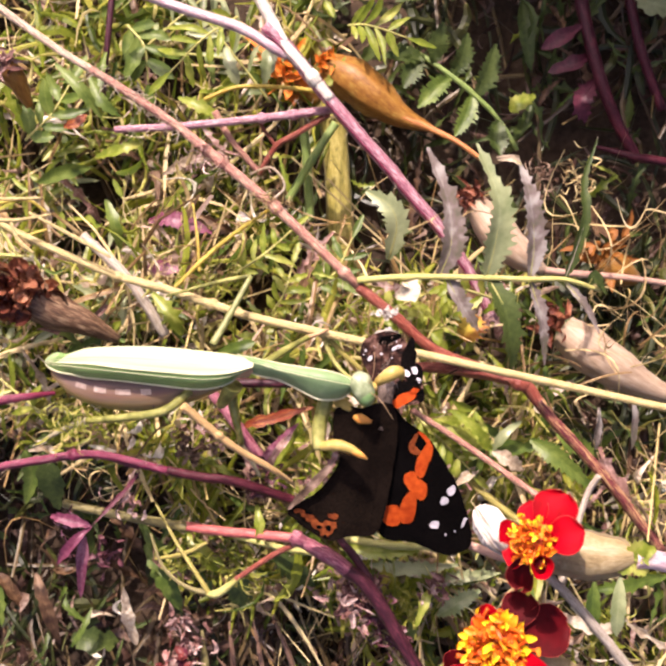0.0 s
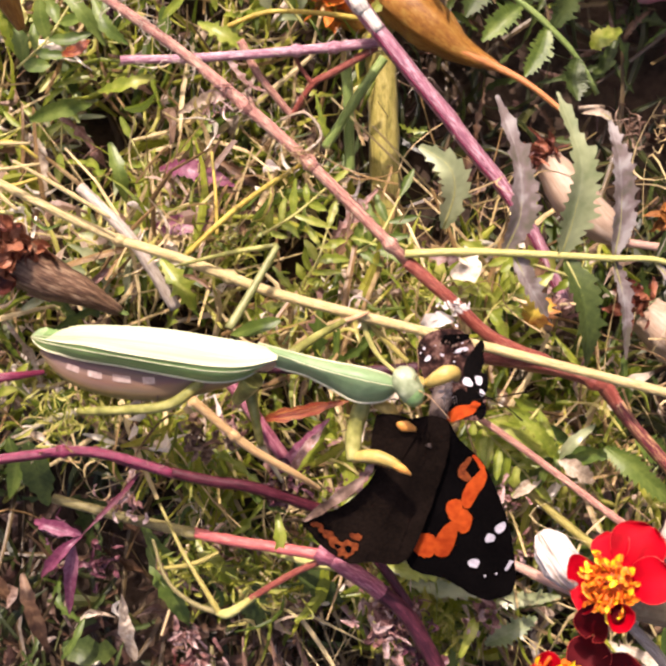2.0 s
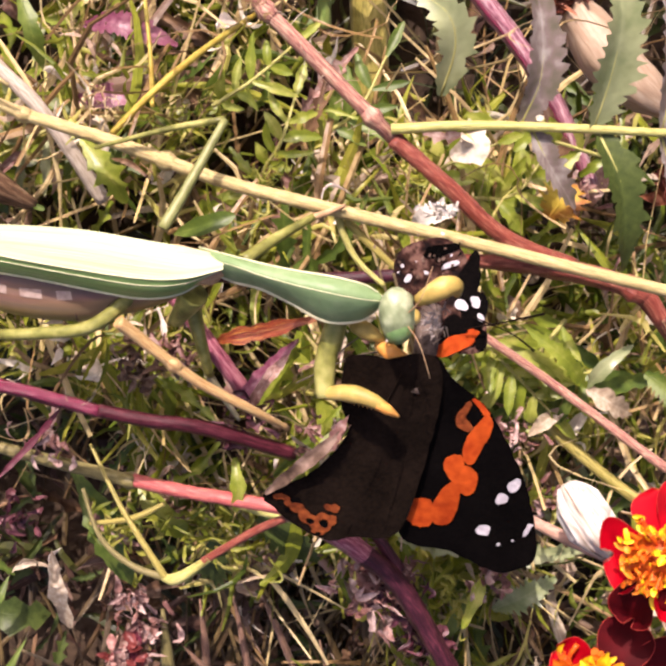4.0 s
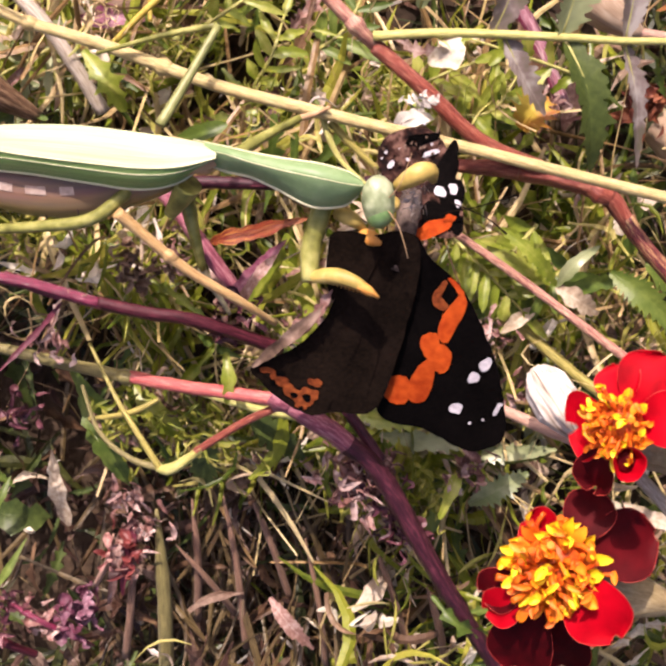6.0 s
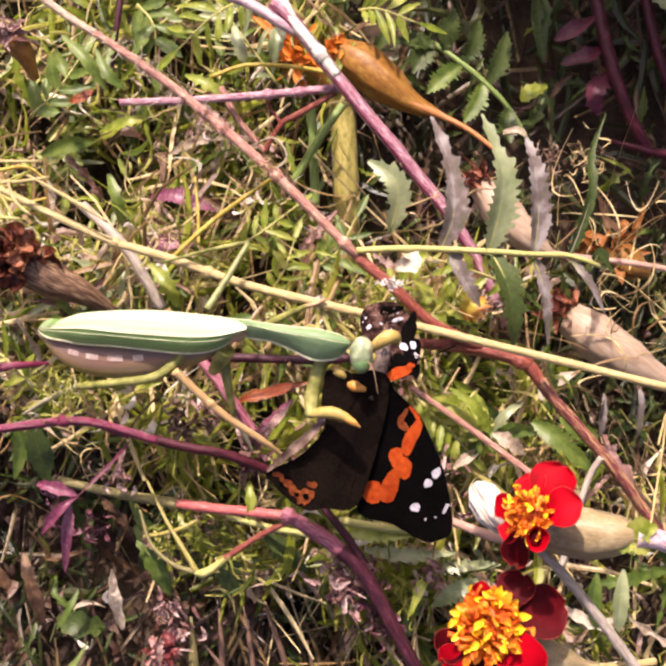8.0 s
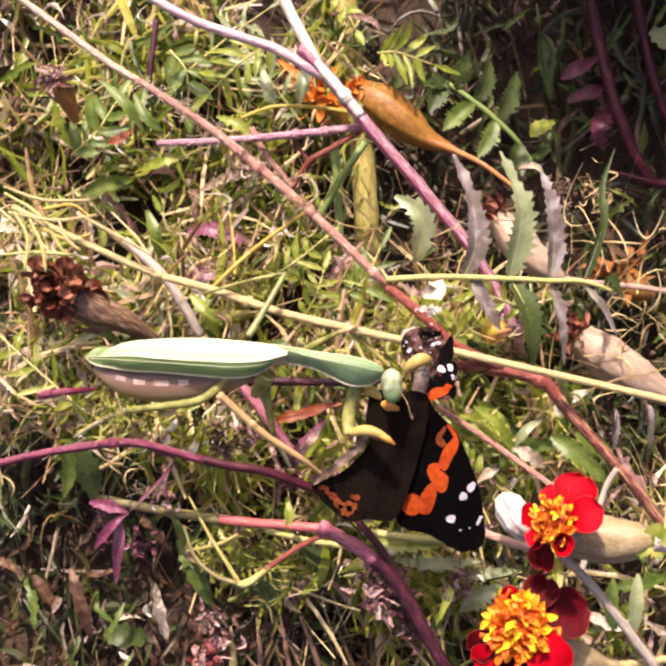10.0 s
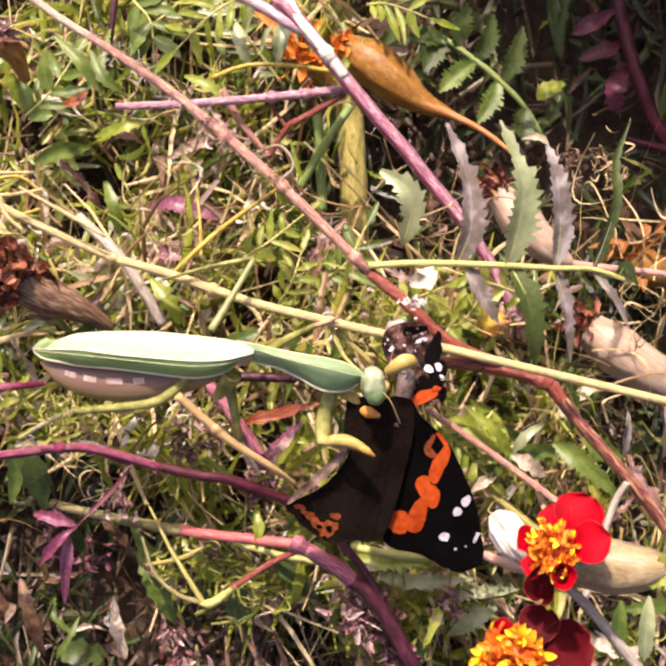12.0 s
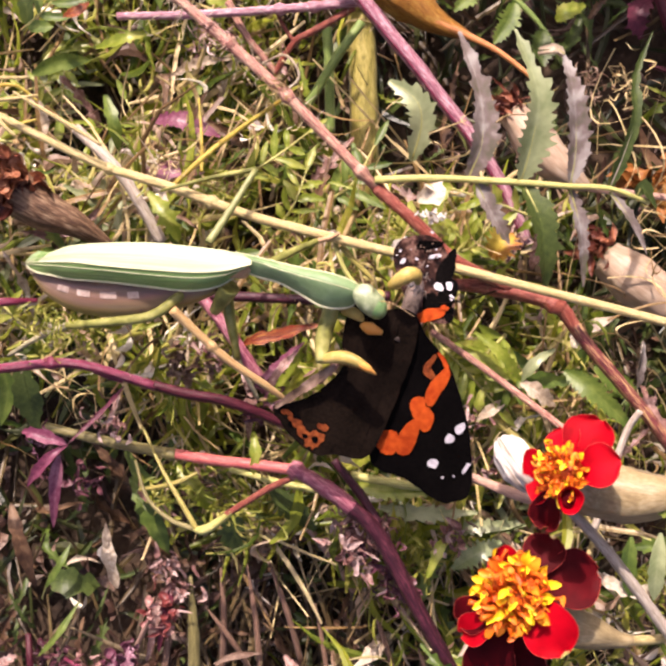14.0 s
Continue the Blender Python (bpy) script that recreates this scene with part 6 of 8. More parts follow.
    leaf("leaf", [(0.0321, 0.0693, 0.0250), (0.0344, 0.0732, 0.0270), (0.0357, 0.0799, 0.0290)], 0.0050, "leaf_dark", "dark green saw-toothed leaflet with a bright edge", 7, (0.3, 0.4, 1), fold=0.5, depth=0.5)
    leaf("leaf", [(0.0386, 0.0637, 0.0250), (0.0413, 0.0692, 0.0270), (0.0432, 0.0770, 0.0290)], 0.0050, "leaf_dark", "dark green saw-toothed leaflet with a bright edge", 7, (0.3, 0.4, 1), fold=0.5, depth=0.5)
    leaf("leaf", [(0.0246, 0.0738, 0.0250), (0.0195, 0.0740, 0.0270), (0.0138, 0.0736, 0.0290)], 0.0056, "leaf_dark", "dark green saw-toothed leaflet with a bright edge", 7, (0.3, 0.4, 1), fold=0.5, depth=0.5)
    leaf("leaf", [(0.0269, 0.0726, 0.0250), (0.0276, 0.0772, 0.0270), (0.0293, 0.0829, 0.0290)], 0.0050, "leaf_dark", "dark green saw-toothed leaflet with a bright edge", 7, (0.3, 0.4, 1), fold=0.5, depth=0.5)
    leaf("leaf", [(0.0447, 0.0572, 0.0250), (0.0435, 0.0523, 0.0270), (0.0444, 0.0474, 0.0290)], 0.0056, "leaf_dark", "dark green saw-toothed leaflet with a bright edge", 7, (0.3, 0.4, 1), fold=0.5, depth=0.5)
    leaf("leaf", [(0.0227, 0.0751, 0.0250), (0.0211, 0.0709, 0.0270), (0.0186, 0.0653, 0.0290)], 0.0056, "leaf_dark", "dark green saw-toothed leaflet with a bright edge", 7, (0.3, 0.4, 1), fold=0.5, depth=0.5)
    leaf("leaf", [(0.0479, 0.0605, 0.0220), (0.0499, 0.0619, 0.0240), (0.0548, 0.0645, 0.0220)], 0.0045, "leaf_lime", "small green leaf in the shade", 3)
    # purple shoots in the upper corner, their shade put into dark wine colours
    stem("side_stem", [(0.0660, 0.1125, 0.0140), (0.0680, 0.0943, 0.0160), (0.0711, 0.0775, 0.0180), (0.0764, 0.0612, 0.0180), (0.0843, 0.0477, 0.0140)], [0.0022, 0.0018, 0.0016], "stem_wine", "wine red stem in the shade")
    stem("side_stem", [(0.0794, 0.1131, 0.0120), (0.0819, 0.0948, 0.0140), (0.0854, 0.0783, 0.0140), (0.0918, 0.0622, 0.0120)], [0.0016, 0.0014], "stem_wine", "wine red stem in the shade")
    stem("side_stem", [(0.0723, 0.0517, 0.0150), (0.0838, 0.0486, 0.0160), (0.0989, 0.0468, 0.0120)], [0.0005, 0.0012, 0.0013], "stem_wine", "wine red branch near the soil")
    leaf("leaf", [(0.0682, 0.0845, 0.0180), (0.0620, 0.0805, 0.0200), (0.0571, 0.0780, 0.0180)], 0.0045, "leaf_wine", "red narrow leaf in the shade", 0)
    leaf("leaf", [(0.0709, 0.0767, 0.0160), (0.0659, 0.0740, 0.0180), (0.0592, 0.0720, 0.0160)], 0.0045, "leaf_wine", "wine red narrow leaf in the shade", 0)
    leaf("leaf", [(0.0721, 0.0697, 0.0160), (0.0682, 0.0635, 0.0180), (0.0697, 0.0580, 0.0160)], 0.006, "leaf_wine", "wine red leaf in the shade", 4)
    leaf("leaf", [(0.0843, 0.0936, 0.0140), (0.0885, 0.0908, 0.0160), (0.0960, 0.0901, 0.0140)], 0.008, "leaf_greygreen", "broad grey-green leaf in the shade", 0)
    leaf("leaf", [(0.0525, 0.0924, 0.0140), (0.0533, 0.0826, 0.0160), (0.0548, 0.0724, 0.0140)], 0.004, "leaf_dark", "olive upright leaf in the shade", 0)
    # yellow threads
    stem("side_stem", [(-0.0379, 0.0106, 0.0660), (-0.0319, 0.0167, 0.0660), (-0.0248, 0.0228, 0.0660), (-0.0145, 0.0295, 0.0700)], [0.0005, 0.0006, 0.0004], "yellow_thread", "golden yellow thin twig in the sun")
    stem("side_stem", [(-0.0325, 0.0149, 0.0600), (-0.0332, 0.0233, 0.0580), (-0.0347, 0.0320, 0.0540)], [0.0004, 0.0003], "yellow_thread", "golden yellow thin twig in the sun")
    stem("side_stem", [(-0.0820, 0.0314, 0.0600), (-0.0748, 0.0325, 0.0600), (-0.0700, 0.0296, 0.0580)], [0.0005, 0.0003], "yellow_thread", "golden yellow thin twig in the sun")
    stem("side_stem", [(-0.0820, 0.0263, 0.0600), (-0.0758, 0.0237, 0.0600), (-0.0700, 0.0254, 0.0580)], [0.0005, 0.0003], "yellow_thread", "golden yellow thin twig in the sun")
    stem("side_stem", [(-0.0198, 0.0382, 0.0640), (-0.0146, 0.0392, 0.0680), (-0.0115, 0.0347, 0.0680), (-0.0157, 0.0309, 0.0660)], [0.0003, 0.0003], "leaf_dry", "thin pale curling tendril")


make_leaves()


# ---- clutter of small leaves and dead leaves ----
def make_clutter():
    rng = random.Random(77)
    kinds = (("leaf", "small green toothed leaf in the tangle"), ("leaf_lime", "small lime green toothed leaf in the tangle"), ("leaf_dry", "pale dry leaf in the tangle"),
             ("leaf_pinkdry", "pinkish dry leaf in the tangle"), ("leaf_brown", "brown dead leaf in the tangle"), ("leaf_dark", "green leaf in painted shade tones near the soil"))
    tangle = {}
    for i in range(520):
        x, y = rng.uniform(-0.105, 0.09), rng.uniform(-0.12, 0.1)
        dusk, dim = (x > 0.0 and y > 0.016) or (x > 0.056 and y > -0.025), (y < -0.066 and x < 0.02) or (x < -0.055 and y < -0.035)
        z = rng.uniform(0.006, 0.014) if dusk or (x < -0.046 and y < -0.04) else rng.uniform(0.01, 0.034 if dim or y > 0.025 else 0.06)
        # Dusk and dim areas draw mostly dark and brown leaves, painting their shade.
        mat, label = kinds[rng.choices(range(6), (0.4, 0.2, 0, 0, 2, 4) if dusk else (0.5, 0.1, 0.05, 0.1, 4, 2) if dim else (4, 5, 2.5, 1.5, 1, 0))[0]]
        a = rng.gauss(1.4, 1.2)
        n = rng.uniform(0.007, 0.019)
        d = Vector((math.cos(a), math.sin(a), rng.gauss(0.1, 0.35))) * n
        c = Vector((x, y, z))
        bend = Vector((rng.gauss(0, 0.2), rng.gauss(0, 0.2), rng.gauss(-0.1, 0.25))) * n
        dry = mat in ("leaf_dry", "leaf_pinkdry", "leaf_brown")
        line, w, saw = [tuple(c - d * 0.5), tuple(c + bend * -0.5), tuple(c + d * 0.5)], n * rng.uniform(0.09, 0.2), 0 if dry and rng.random() < 0.2 else rng.choice((3, 4, 5))
        up, curl, fold = (rng.gauss(0, 0.5), rng.gauss(0.1, 0.5), 1), 0.16 if dry else 0.04, rng.uniform(0.2, 0.7)
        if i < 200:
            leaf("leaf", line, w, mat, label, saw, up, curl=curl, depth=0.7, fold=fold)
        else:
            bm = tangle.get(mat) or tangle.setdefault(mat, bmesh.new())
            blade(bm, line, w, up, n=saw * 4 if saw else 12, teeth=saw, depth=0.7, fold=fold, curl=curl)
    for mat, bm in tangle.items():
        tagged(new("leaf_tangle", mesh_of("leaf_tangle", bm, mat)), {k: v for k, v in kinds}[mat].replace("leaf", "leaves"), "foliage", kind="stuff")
    for i in range(46):
        x, y = rng.uniform(-0.1, 0.07), rng.uniform(-0.06, 0.1)
        if (x > 0.0 and y > 0.016) or (x < -0.015 and y < -0.028):
            continue
        a = rng.uniform(0, 2 * math.pi)
        c = Vector((x, y, rng.uniform(0.015, 0.03) if y > 0.025 else rng.uniform(0.02, 0.058)))
        d = Vector((math.cos(a), math.sin(a), rng.gauss(0, 0.2))) * rng.uniform(0.009, 0.018)
        m = rng.choice(("leaf", "leaf_lime", "leaf_lime", "leaf_greygreen"))
        sprig("feathered_leaf", [tuple(c - d), tuple(c + Vector((0, 0, 0.002))), tuple(c + d)], 4, rng.uniform(0.005, 0.009), rng.uniform(0.0012, 0.0022), m, "stem_lime",
              {"leaf": "small green feathered leaf in the tangle", "leaf_lime": "small lime feathered leaf in the tangle", "leaf_greygreen": "small greyish feathered leaf in the tangle"}[m], seed=100 + i, teeth=rng.choice((0, 0, 4)))


make_clutter()


# ---- unseen plants, added between the sun and the hollow to shade it ----
def shade_plant(at, height, seed):
    """An upright leafy plant without flowers, added out of view to cast shade."""
    rng = random.Random(seed)
    root = thing("shade_plant", at, "unseen leafy green plant added to shade the hollow", "plant", "plants beside the hollow")
    lean = Vector((rng.gauss(0, 0.06), rng.gauss(0.05, 0.05), 1))
    bm = bmesh.new()
    line = tube(bm, [(0, 0, -0.004), lean * height * 0.5 + Vector((0.002, 0, 0)), lean * height], [0.0024, 0.002, 0.0012], 16, 8, wobble=0.1)
    part("stalk", bm, "stem_wine", root)
    for i in range(16):
        s = rng.uniform(0.12, 1.0)
        p = Vector(line[int(s * 16)])
        a = i * 2.4
        d = Vector((math.cos(a), math.sin(a) * 0.7 + 0.1, rng.uniform(-0.1, 0.5))).normalized()
        n = rng.uniform(0.02, 0.034)
        bm = bmesh.new()
        for k in range(1, 6):
            q = p + d * n * k / 5
            for sign in (-1, 1):
                e = (d * 0.6 + across_of(d) * sign).normalized() * rng.uniform(0.009, 0.015)
                blade(bm, [q, q + e * 0.5, q + e + Vector((0, 0, -0.002))], 0.0046, (0, 0, 1), n=8, teeth=2, depth=0.4)
        tube(bm, [p, p + d * n * 0.5, p + d * n], [0.0005, 0.0003], 6, 5)
        part("frond", bm, "leaf_dark", root)


for k, (px, py, h) in enumerate(((0.045, 0.150, 0.10), (0.066, 0.146, 0.11), (0.086, 0.150, 0.12), (0.110, 0.147, 0.12), (0.134, 0.150, 0.12), (0.056, 0.178, 0.12), (0.104, 0.182, 0.14), (0.150, 0.150, 0.13), (0.140, 0.110, 0.11), (0.155, 0.085, 0.1))):
    shade_plant((px, py, 0), h, 300 + k)


# ---- withered tufts ----
def withered_tuft(name, at, size, mat, label, seed, count=40, wide=0.22, category="dead leaf"):
    """A crumpled dead leaf of many curled shreds."""
    rng = random.Random(seed)
    root = thing(name, at, label, category, "withered tufts")
    for i in range(count):
        p = Vector((rng.gauss(0, 0.4), rng.gauss(0, 0.4), rng.gauss(0, 0.15))) * size
        d = Vector((rng.gauss(0, 1), rng.gauss(0, 1), rng.gauss(0.1, 0.5))).normalized() * size * rng.uniform(0.25, 0.7)
        k = Vector((rng.gauss(0, 0.25), rng.gauss(0, 0.25), rng.gauss(0.1, 0.25))) * size
        bm = bmesh.new()
        blade(bm, [p - d * 0.5, p + k * 0.6, p + d * 0.5], size * wide * rng.uniform(0.4, 1.2), (rng.gauss(0, 1), rng.gauss(0, 1), 1), n=8, curl=0.2, fold=0.6)
        part("needle" if category == "sprout" else "shred", bm, mat, root)


def make_tufts():
    tuft = withered_tuft
    tuft("withered_leaf", (-0.0612, -0.0452, 0.0735), 0.0040, "shred_purple", "crumpled purple withered leaf on a shoot", 51, 14, 0.24)
    tuft("withered_leaf", (-0.0600, -0.0510, 0.0715), 0.0036, "shred_wine", "crumpled purple withered leaf on a shoot", 52, 12, 0.24)
    tuft("withered_leaf", (-0.0480, -0.0975, 0.0420), 0.0070, "shred_purple", "crumpled magenta withered leaf near the soil", 53, 30, 0.3)
    tuft("withered_leaf", (-0.0560, -0.1000, 0.0400), 0.0060, "shred", "crumpled pinkish withered leaf near the soil", 54, 26, 0.25)
    tuft("withered_leaf", (-0.0660, -0.0985, 0.0380), 0.0060, "shred_wine", "crumpled dark wine withered leaf near the soil", 55, 26, 0.25)
    tuft("withered_leaf", (-0.0400, -0.0850, 0.0440), 0.0062, "shred_red", "dried red and pinkish leaf among dead stalks", 56, 30, 0.25)
    tuft("withered_leaf", (0.0051, -0.0640, 0.0620), 0.0075, "shred", "crumpled pale pinkish withered leaf on a dark stem", 1, 37)
    tuft("withered_leaf", (0.0084, -0.0670, 0.0600), 0.006, "shred_wine", "crumpled dark wine withered leaf on a dark stem", 2, 31)
    tuft("withered_leaf", (0.0019, -0.0612, 0.0580), 0.0055, "shred", "crumpled pale pinkish withered leaf on a dark stem", 3, 25)
    tuft("withered_leaf", (0.0137, -0.0728, 0.0580), 0.006, "shred_wine", "crumpled dark wine withered leaf on a dark stem", 4, 25)
    tuft("withered_leaf", (-0.0036, -0.0362, 0.0700), 0.0045, "shred", "torn pinkish withered leaf at a wing", 5, 20)
    tuft("withered_leaf", (-0.0175, -0.0341, 0.0680), 0.0055, "shred_wine", "dark purple withered leaf under the mantis", 6, 25)
    tuft("spiky_sprout", (-0.0602, -0.0218, 0.0780), 0.0065, "needle", "pale green spiky sprout beside the hind leg", 7, 52, 0.09, "sprout")
    tuft("withered_leaf", (-0.0322, -0.0532, 0.0500), 0.005, "shred_brown", "crumpled brown withered leaf in the shade", 8, 25)
    tuft("withered_leaf", (-0.0392, -0.0737, 0.0440), 0.006, "shred", "crumpled pale withered leaf in the shade", 9, 25)
    tuft("withered_leaf", (-0.0351, -0.0794, 0.0440), 0.006, "shred", "crumpled pale withered leaf in the shade", 10, 21)
    tuft("withered_leaf", (-0.0130, -0.0667, 0.0460), 0.006, "shred_brown", "crumpled brown withered leaf in the shade", 11, 25)
    tuft("withered_leaf", (-0.0508, -0.0412, 0.0600), 0.005, "shred", "crumpled pale withered leaf under a purple stem", 12, 21)
    tuft("withered_leaf", (-0.0559, -0.0552, 0.0600), 0.006, "shred_wine", "dark purple withered leaf in the shade", 13, 21)
    tuft("withered_leaf", (0.0361, 0.0016, 0.0560), 0.005, "shred", "crumpled pale withered leaf behind stems", 14, 21)
    tuft("withered_leaf", (-0.0338, -0.0280, 0.0580), 0.0065, "shred_brown", "crumpled brown withered leaf under the mantis", 15, 31)
    tuft("withered_leaf", (-0.0294, -0.0252, 0.0560), 0.0055, "shred", "crumpled pale withered leaf under the mantis", 16, 25)
    tuft("withered_leaf", (0.0254, -0.0632, 0.0580), 0.0055, "shred", "crumpled pale withered leaf beside marigolds", 17, 25)
    tuft("withered_leaf", (0.0276, -0.0365, 0.0660), 0.0042, "shred", "pinkish curled withered leaf beside a wing", 18, 21)
    tuft("withered_leaf", (0.0311, -0.0462, 0.0660), 0.0048, "shred", "pinkish curled withered leaf beside a wing", 19, 21)
    tuft("dried_shoots", (-0.0298, 0.0404, 0.0770), 0.006, "shred", "tangle of fine pinkish dried shoots on a stem", 31, 40, 0.07)
    tuft("dried_shoots", (-0.0151, 0.0308, 0.0770), 0.005, "straw_one", "tangle of fine straw-coloured dried shoots", 32, 36, 0.07)
    tuft("dried_shoots", (-0.0382, 0.0144, 0.0720), 0.005, "straw_one", "fine straw-coloured dried shoots on a stem", 33, 30, 0.07)
    tuft("dried_shoots", (0.0077, -0.0622, 0.0640), 0.006, "shred", "tangle of fine pinkish dried shoots on a dark stem", 34, 36, 0.08)
    tuft("dried_shoots", (0.0611, 0.0371, 0.0560), 0.0065, "straw_one", "tangle of golden dried shoots behind a leaf", 35, 40, 0.07)
    tuft("dried_shoots", (0.0534, 0.0386, 0.0520), 0.006, "shred_brown", "tangle of brown dried shoots behind a leaf", 36, 36, 0.08)
    tuft("spiky_sprout", (-0.0562, -0.0208, 0.0660), 0.008, "needle", "fine yellow-green spiky sprout under the mantis", 37, 50, 0.1, "sprout")
    tuft("spiky_sprout", (-0.0236, -0.0573, 0.0540), 0.008, "needle", "fine yellow-green spiky sprout in a fork", 38, 50, 0.12, "sprout")
    tuft("spiky_sprout", (-0.0373, -0.0562, 0.0540), 0.008, "needle", "fine yellow-green spiky sprout in a fork", 39, 50, 0.12, "sprout")
    tuft("spiky_sprout", (0.0184, -0.0667, 0.0540), 0.007, "needle", "fine pale green spiky sprout below a wing", 40, 50, 0.12, "sprout")
    tuft("spiky_sprout", (0.0678, -0.0709, 0.0540), 0.008, "needle", "fine pale green spiky sprout behind marigolds", 41, 50, 0.12, "sprout")
    tuft("spiky_sprout", (-0.0232, -0.0222, 0.0600), 0.007, "needle", "fine green spiky sprout under the mantis", 42, 45, 0.12, "sprout")
    tuft("spiky_sprout", (-0.0140, 0.0033, 0.0540), 0.006, "needle", "fine yellow-green spiky sprout in the sun", 20, 52, 0.08, "sprout")
    tuft("spiky_sprout", (0.0249, -0.0237, 0.0600), 0.007, "needle", "fine lime spiky sprout beside a butterfly", 21, 62, 0.1, "sprout")
    tuft("spiky_sprout", (0.0112, 0.0073, 0.0480), 0.007, "needle", "fine yellow-green spiky sprout behind stems", 22, 52, 0.09, "sprout")
    tuft("spiky_sprout", (-0.0291, 0.0135, 0.0460), 0.008, "needle", "fine yellow-green spiky sprout in the sun", 23, 52, 0.09, "sprout")


make_tufts()


# ---- flower heads ----
def marigold(name, centre, axis, radius, petals, calyx, calyx_radii, florets, label, seed, tongues):
    """A marigold: dome of florets, broad ray petals given by base, tip, width, cup and colour, and a long calyx."""
    rng = random.Random(seed)
    root = thing(name, centre, label, "flower", "marigolds")
    ax = Vector(axis).normalized()
    u = across_of(ax)
    v = u.cross(ax)
    for base, tip, width, cup, mat in petals:
        bm = bmesh.new()
        a, b = (Vector(p) * 0.9 for p in local(root, [base, tip]))
        edge = petal(bm, a, b, width * 0.92, ax, cup)
        leafy = part("petal", bm, mat, root)
        bm = bmesh.new()
        tube(bm, edge[2:-2:2], [0.00004, 0.00006, 0.00004], 24, 4)
        part("petal_rim", bm, "petal_rim", leafy, "thin orange petal rim")
    bm = bmesh.new()
    tube(bm, local(root, calyx), calyx_radii, 22, 14, ridges=7, wobble=0.06)
    part("calyx", bm, "calyx", root, "olive and straw-coloured ribbed calyx")
    bm = bmesh.new()
    ball(bm, -ax * radius * 0.45, (u * radius * 0.8, v * radius * 0.8, ax * radius * 0.7))
    part("disc", bm, "floret_deep", root)
    for i in range(tongues):
        ph = 2 * math.pi * (i + rng.uniform(-0.3, 0.3)) / tongues
        out = u * math.cos(ph) + v * math.sin(ph)
        at = -ax * radius * 0.2 + out * radius * rng.uniform(0.6, 0.8)
        q = (out + ax * rng.uniform(0.3, 0.9) + Vector((rng.gauss(0, 0.2), rng.gauss(0, 0.2), 0))).normalized()
        bm = bmesh.new()
        petal(bm, at, at + q * radius * rng.uniform(0.4, 0.75), radius * rng.uniform(0.2, 0.34), ax, rng.uniform(0.1, 0.6), 6, 4)
        part("floret_tongue", bm, rng.choice(("floret_yellow", "floret_yellow", "floret")), root)
    for i in range(florets):
        th = math.acos(1 - rng.random() * 0.8)
        ph = i * 2.39996
        d = (ax * math.cos(th) + (u * math.cos(ph) + v * math.sin(ph)) * math.sin(th) + Vector((rng.gauss(0, 0.3), rng.gauss(0, 0.3), rng.gauss(0, 0.3)))).normalized()
        at = -ax * radius * 0.45 + (ax * (0.7 * math.cos(th)) + (u * math.cos(ph) + v * math.sin(ph)) * (0.85 * math.sin(th))) * radius
        n = radius * rng.uniform(0.14, 0.42)
        bend = Vector((rng.gauss(0, 0.4), rng.gauss(0, 0.4), rng.gauss(0.1, 0.3))) * n * 0.6
        w = radius * rng.uniform(0.05, 0.1)
        bm = bmesh.new()
        tube(bm, [at - d * n * 0.3, at + d * n * 0.5, at + d * n + bend], [w * 0.7, w * 0.8, w], 5, 6)
        part("floret", bm, rng.choice(("floret", "floret_deep", "floret_deep")), root)
        for _ in range(rng.choice((0, 1, 1, 2))):
            bm = bmesh.new()
            e = at + d * n + bend
            q = (d * 0.7 + Vector((rng.gauss(0, 0.7), rng.gauss(0, 0.7), rng.gauss(0, 0.4)))).normalized()
            petal(bm, e - q * w * 1.5, e + q * radius * rng.uniform(0.12, 0.32), radius * rng.uniform(0.1, 0.24), (ax + Vector((rng.gauss(0, 0.4), rng.gauss(0, 0.4), 0.3))), 0.6, 5, 4)
            part("floret_tip", bm, rng.choice(("floret_yellow", "floret", "floret")), root)
    return root


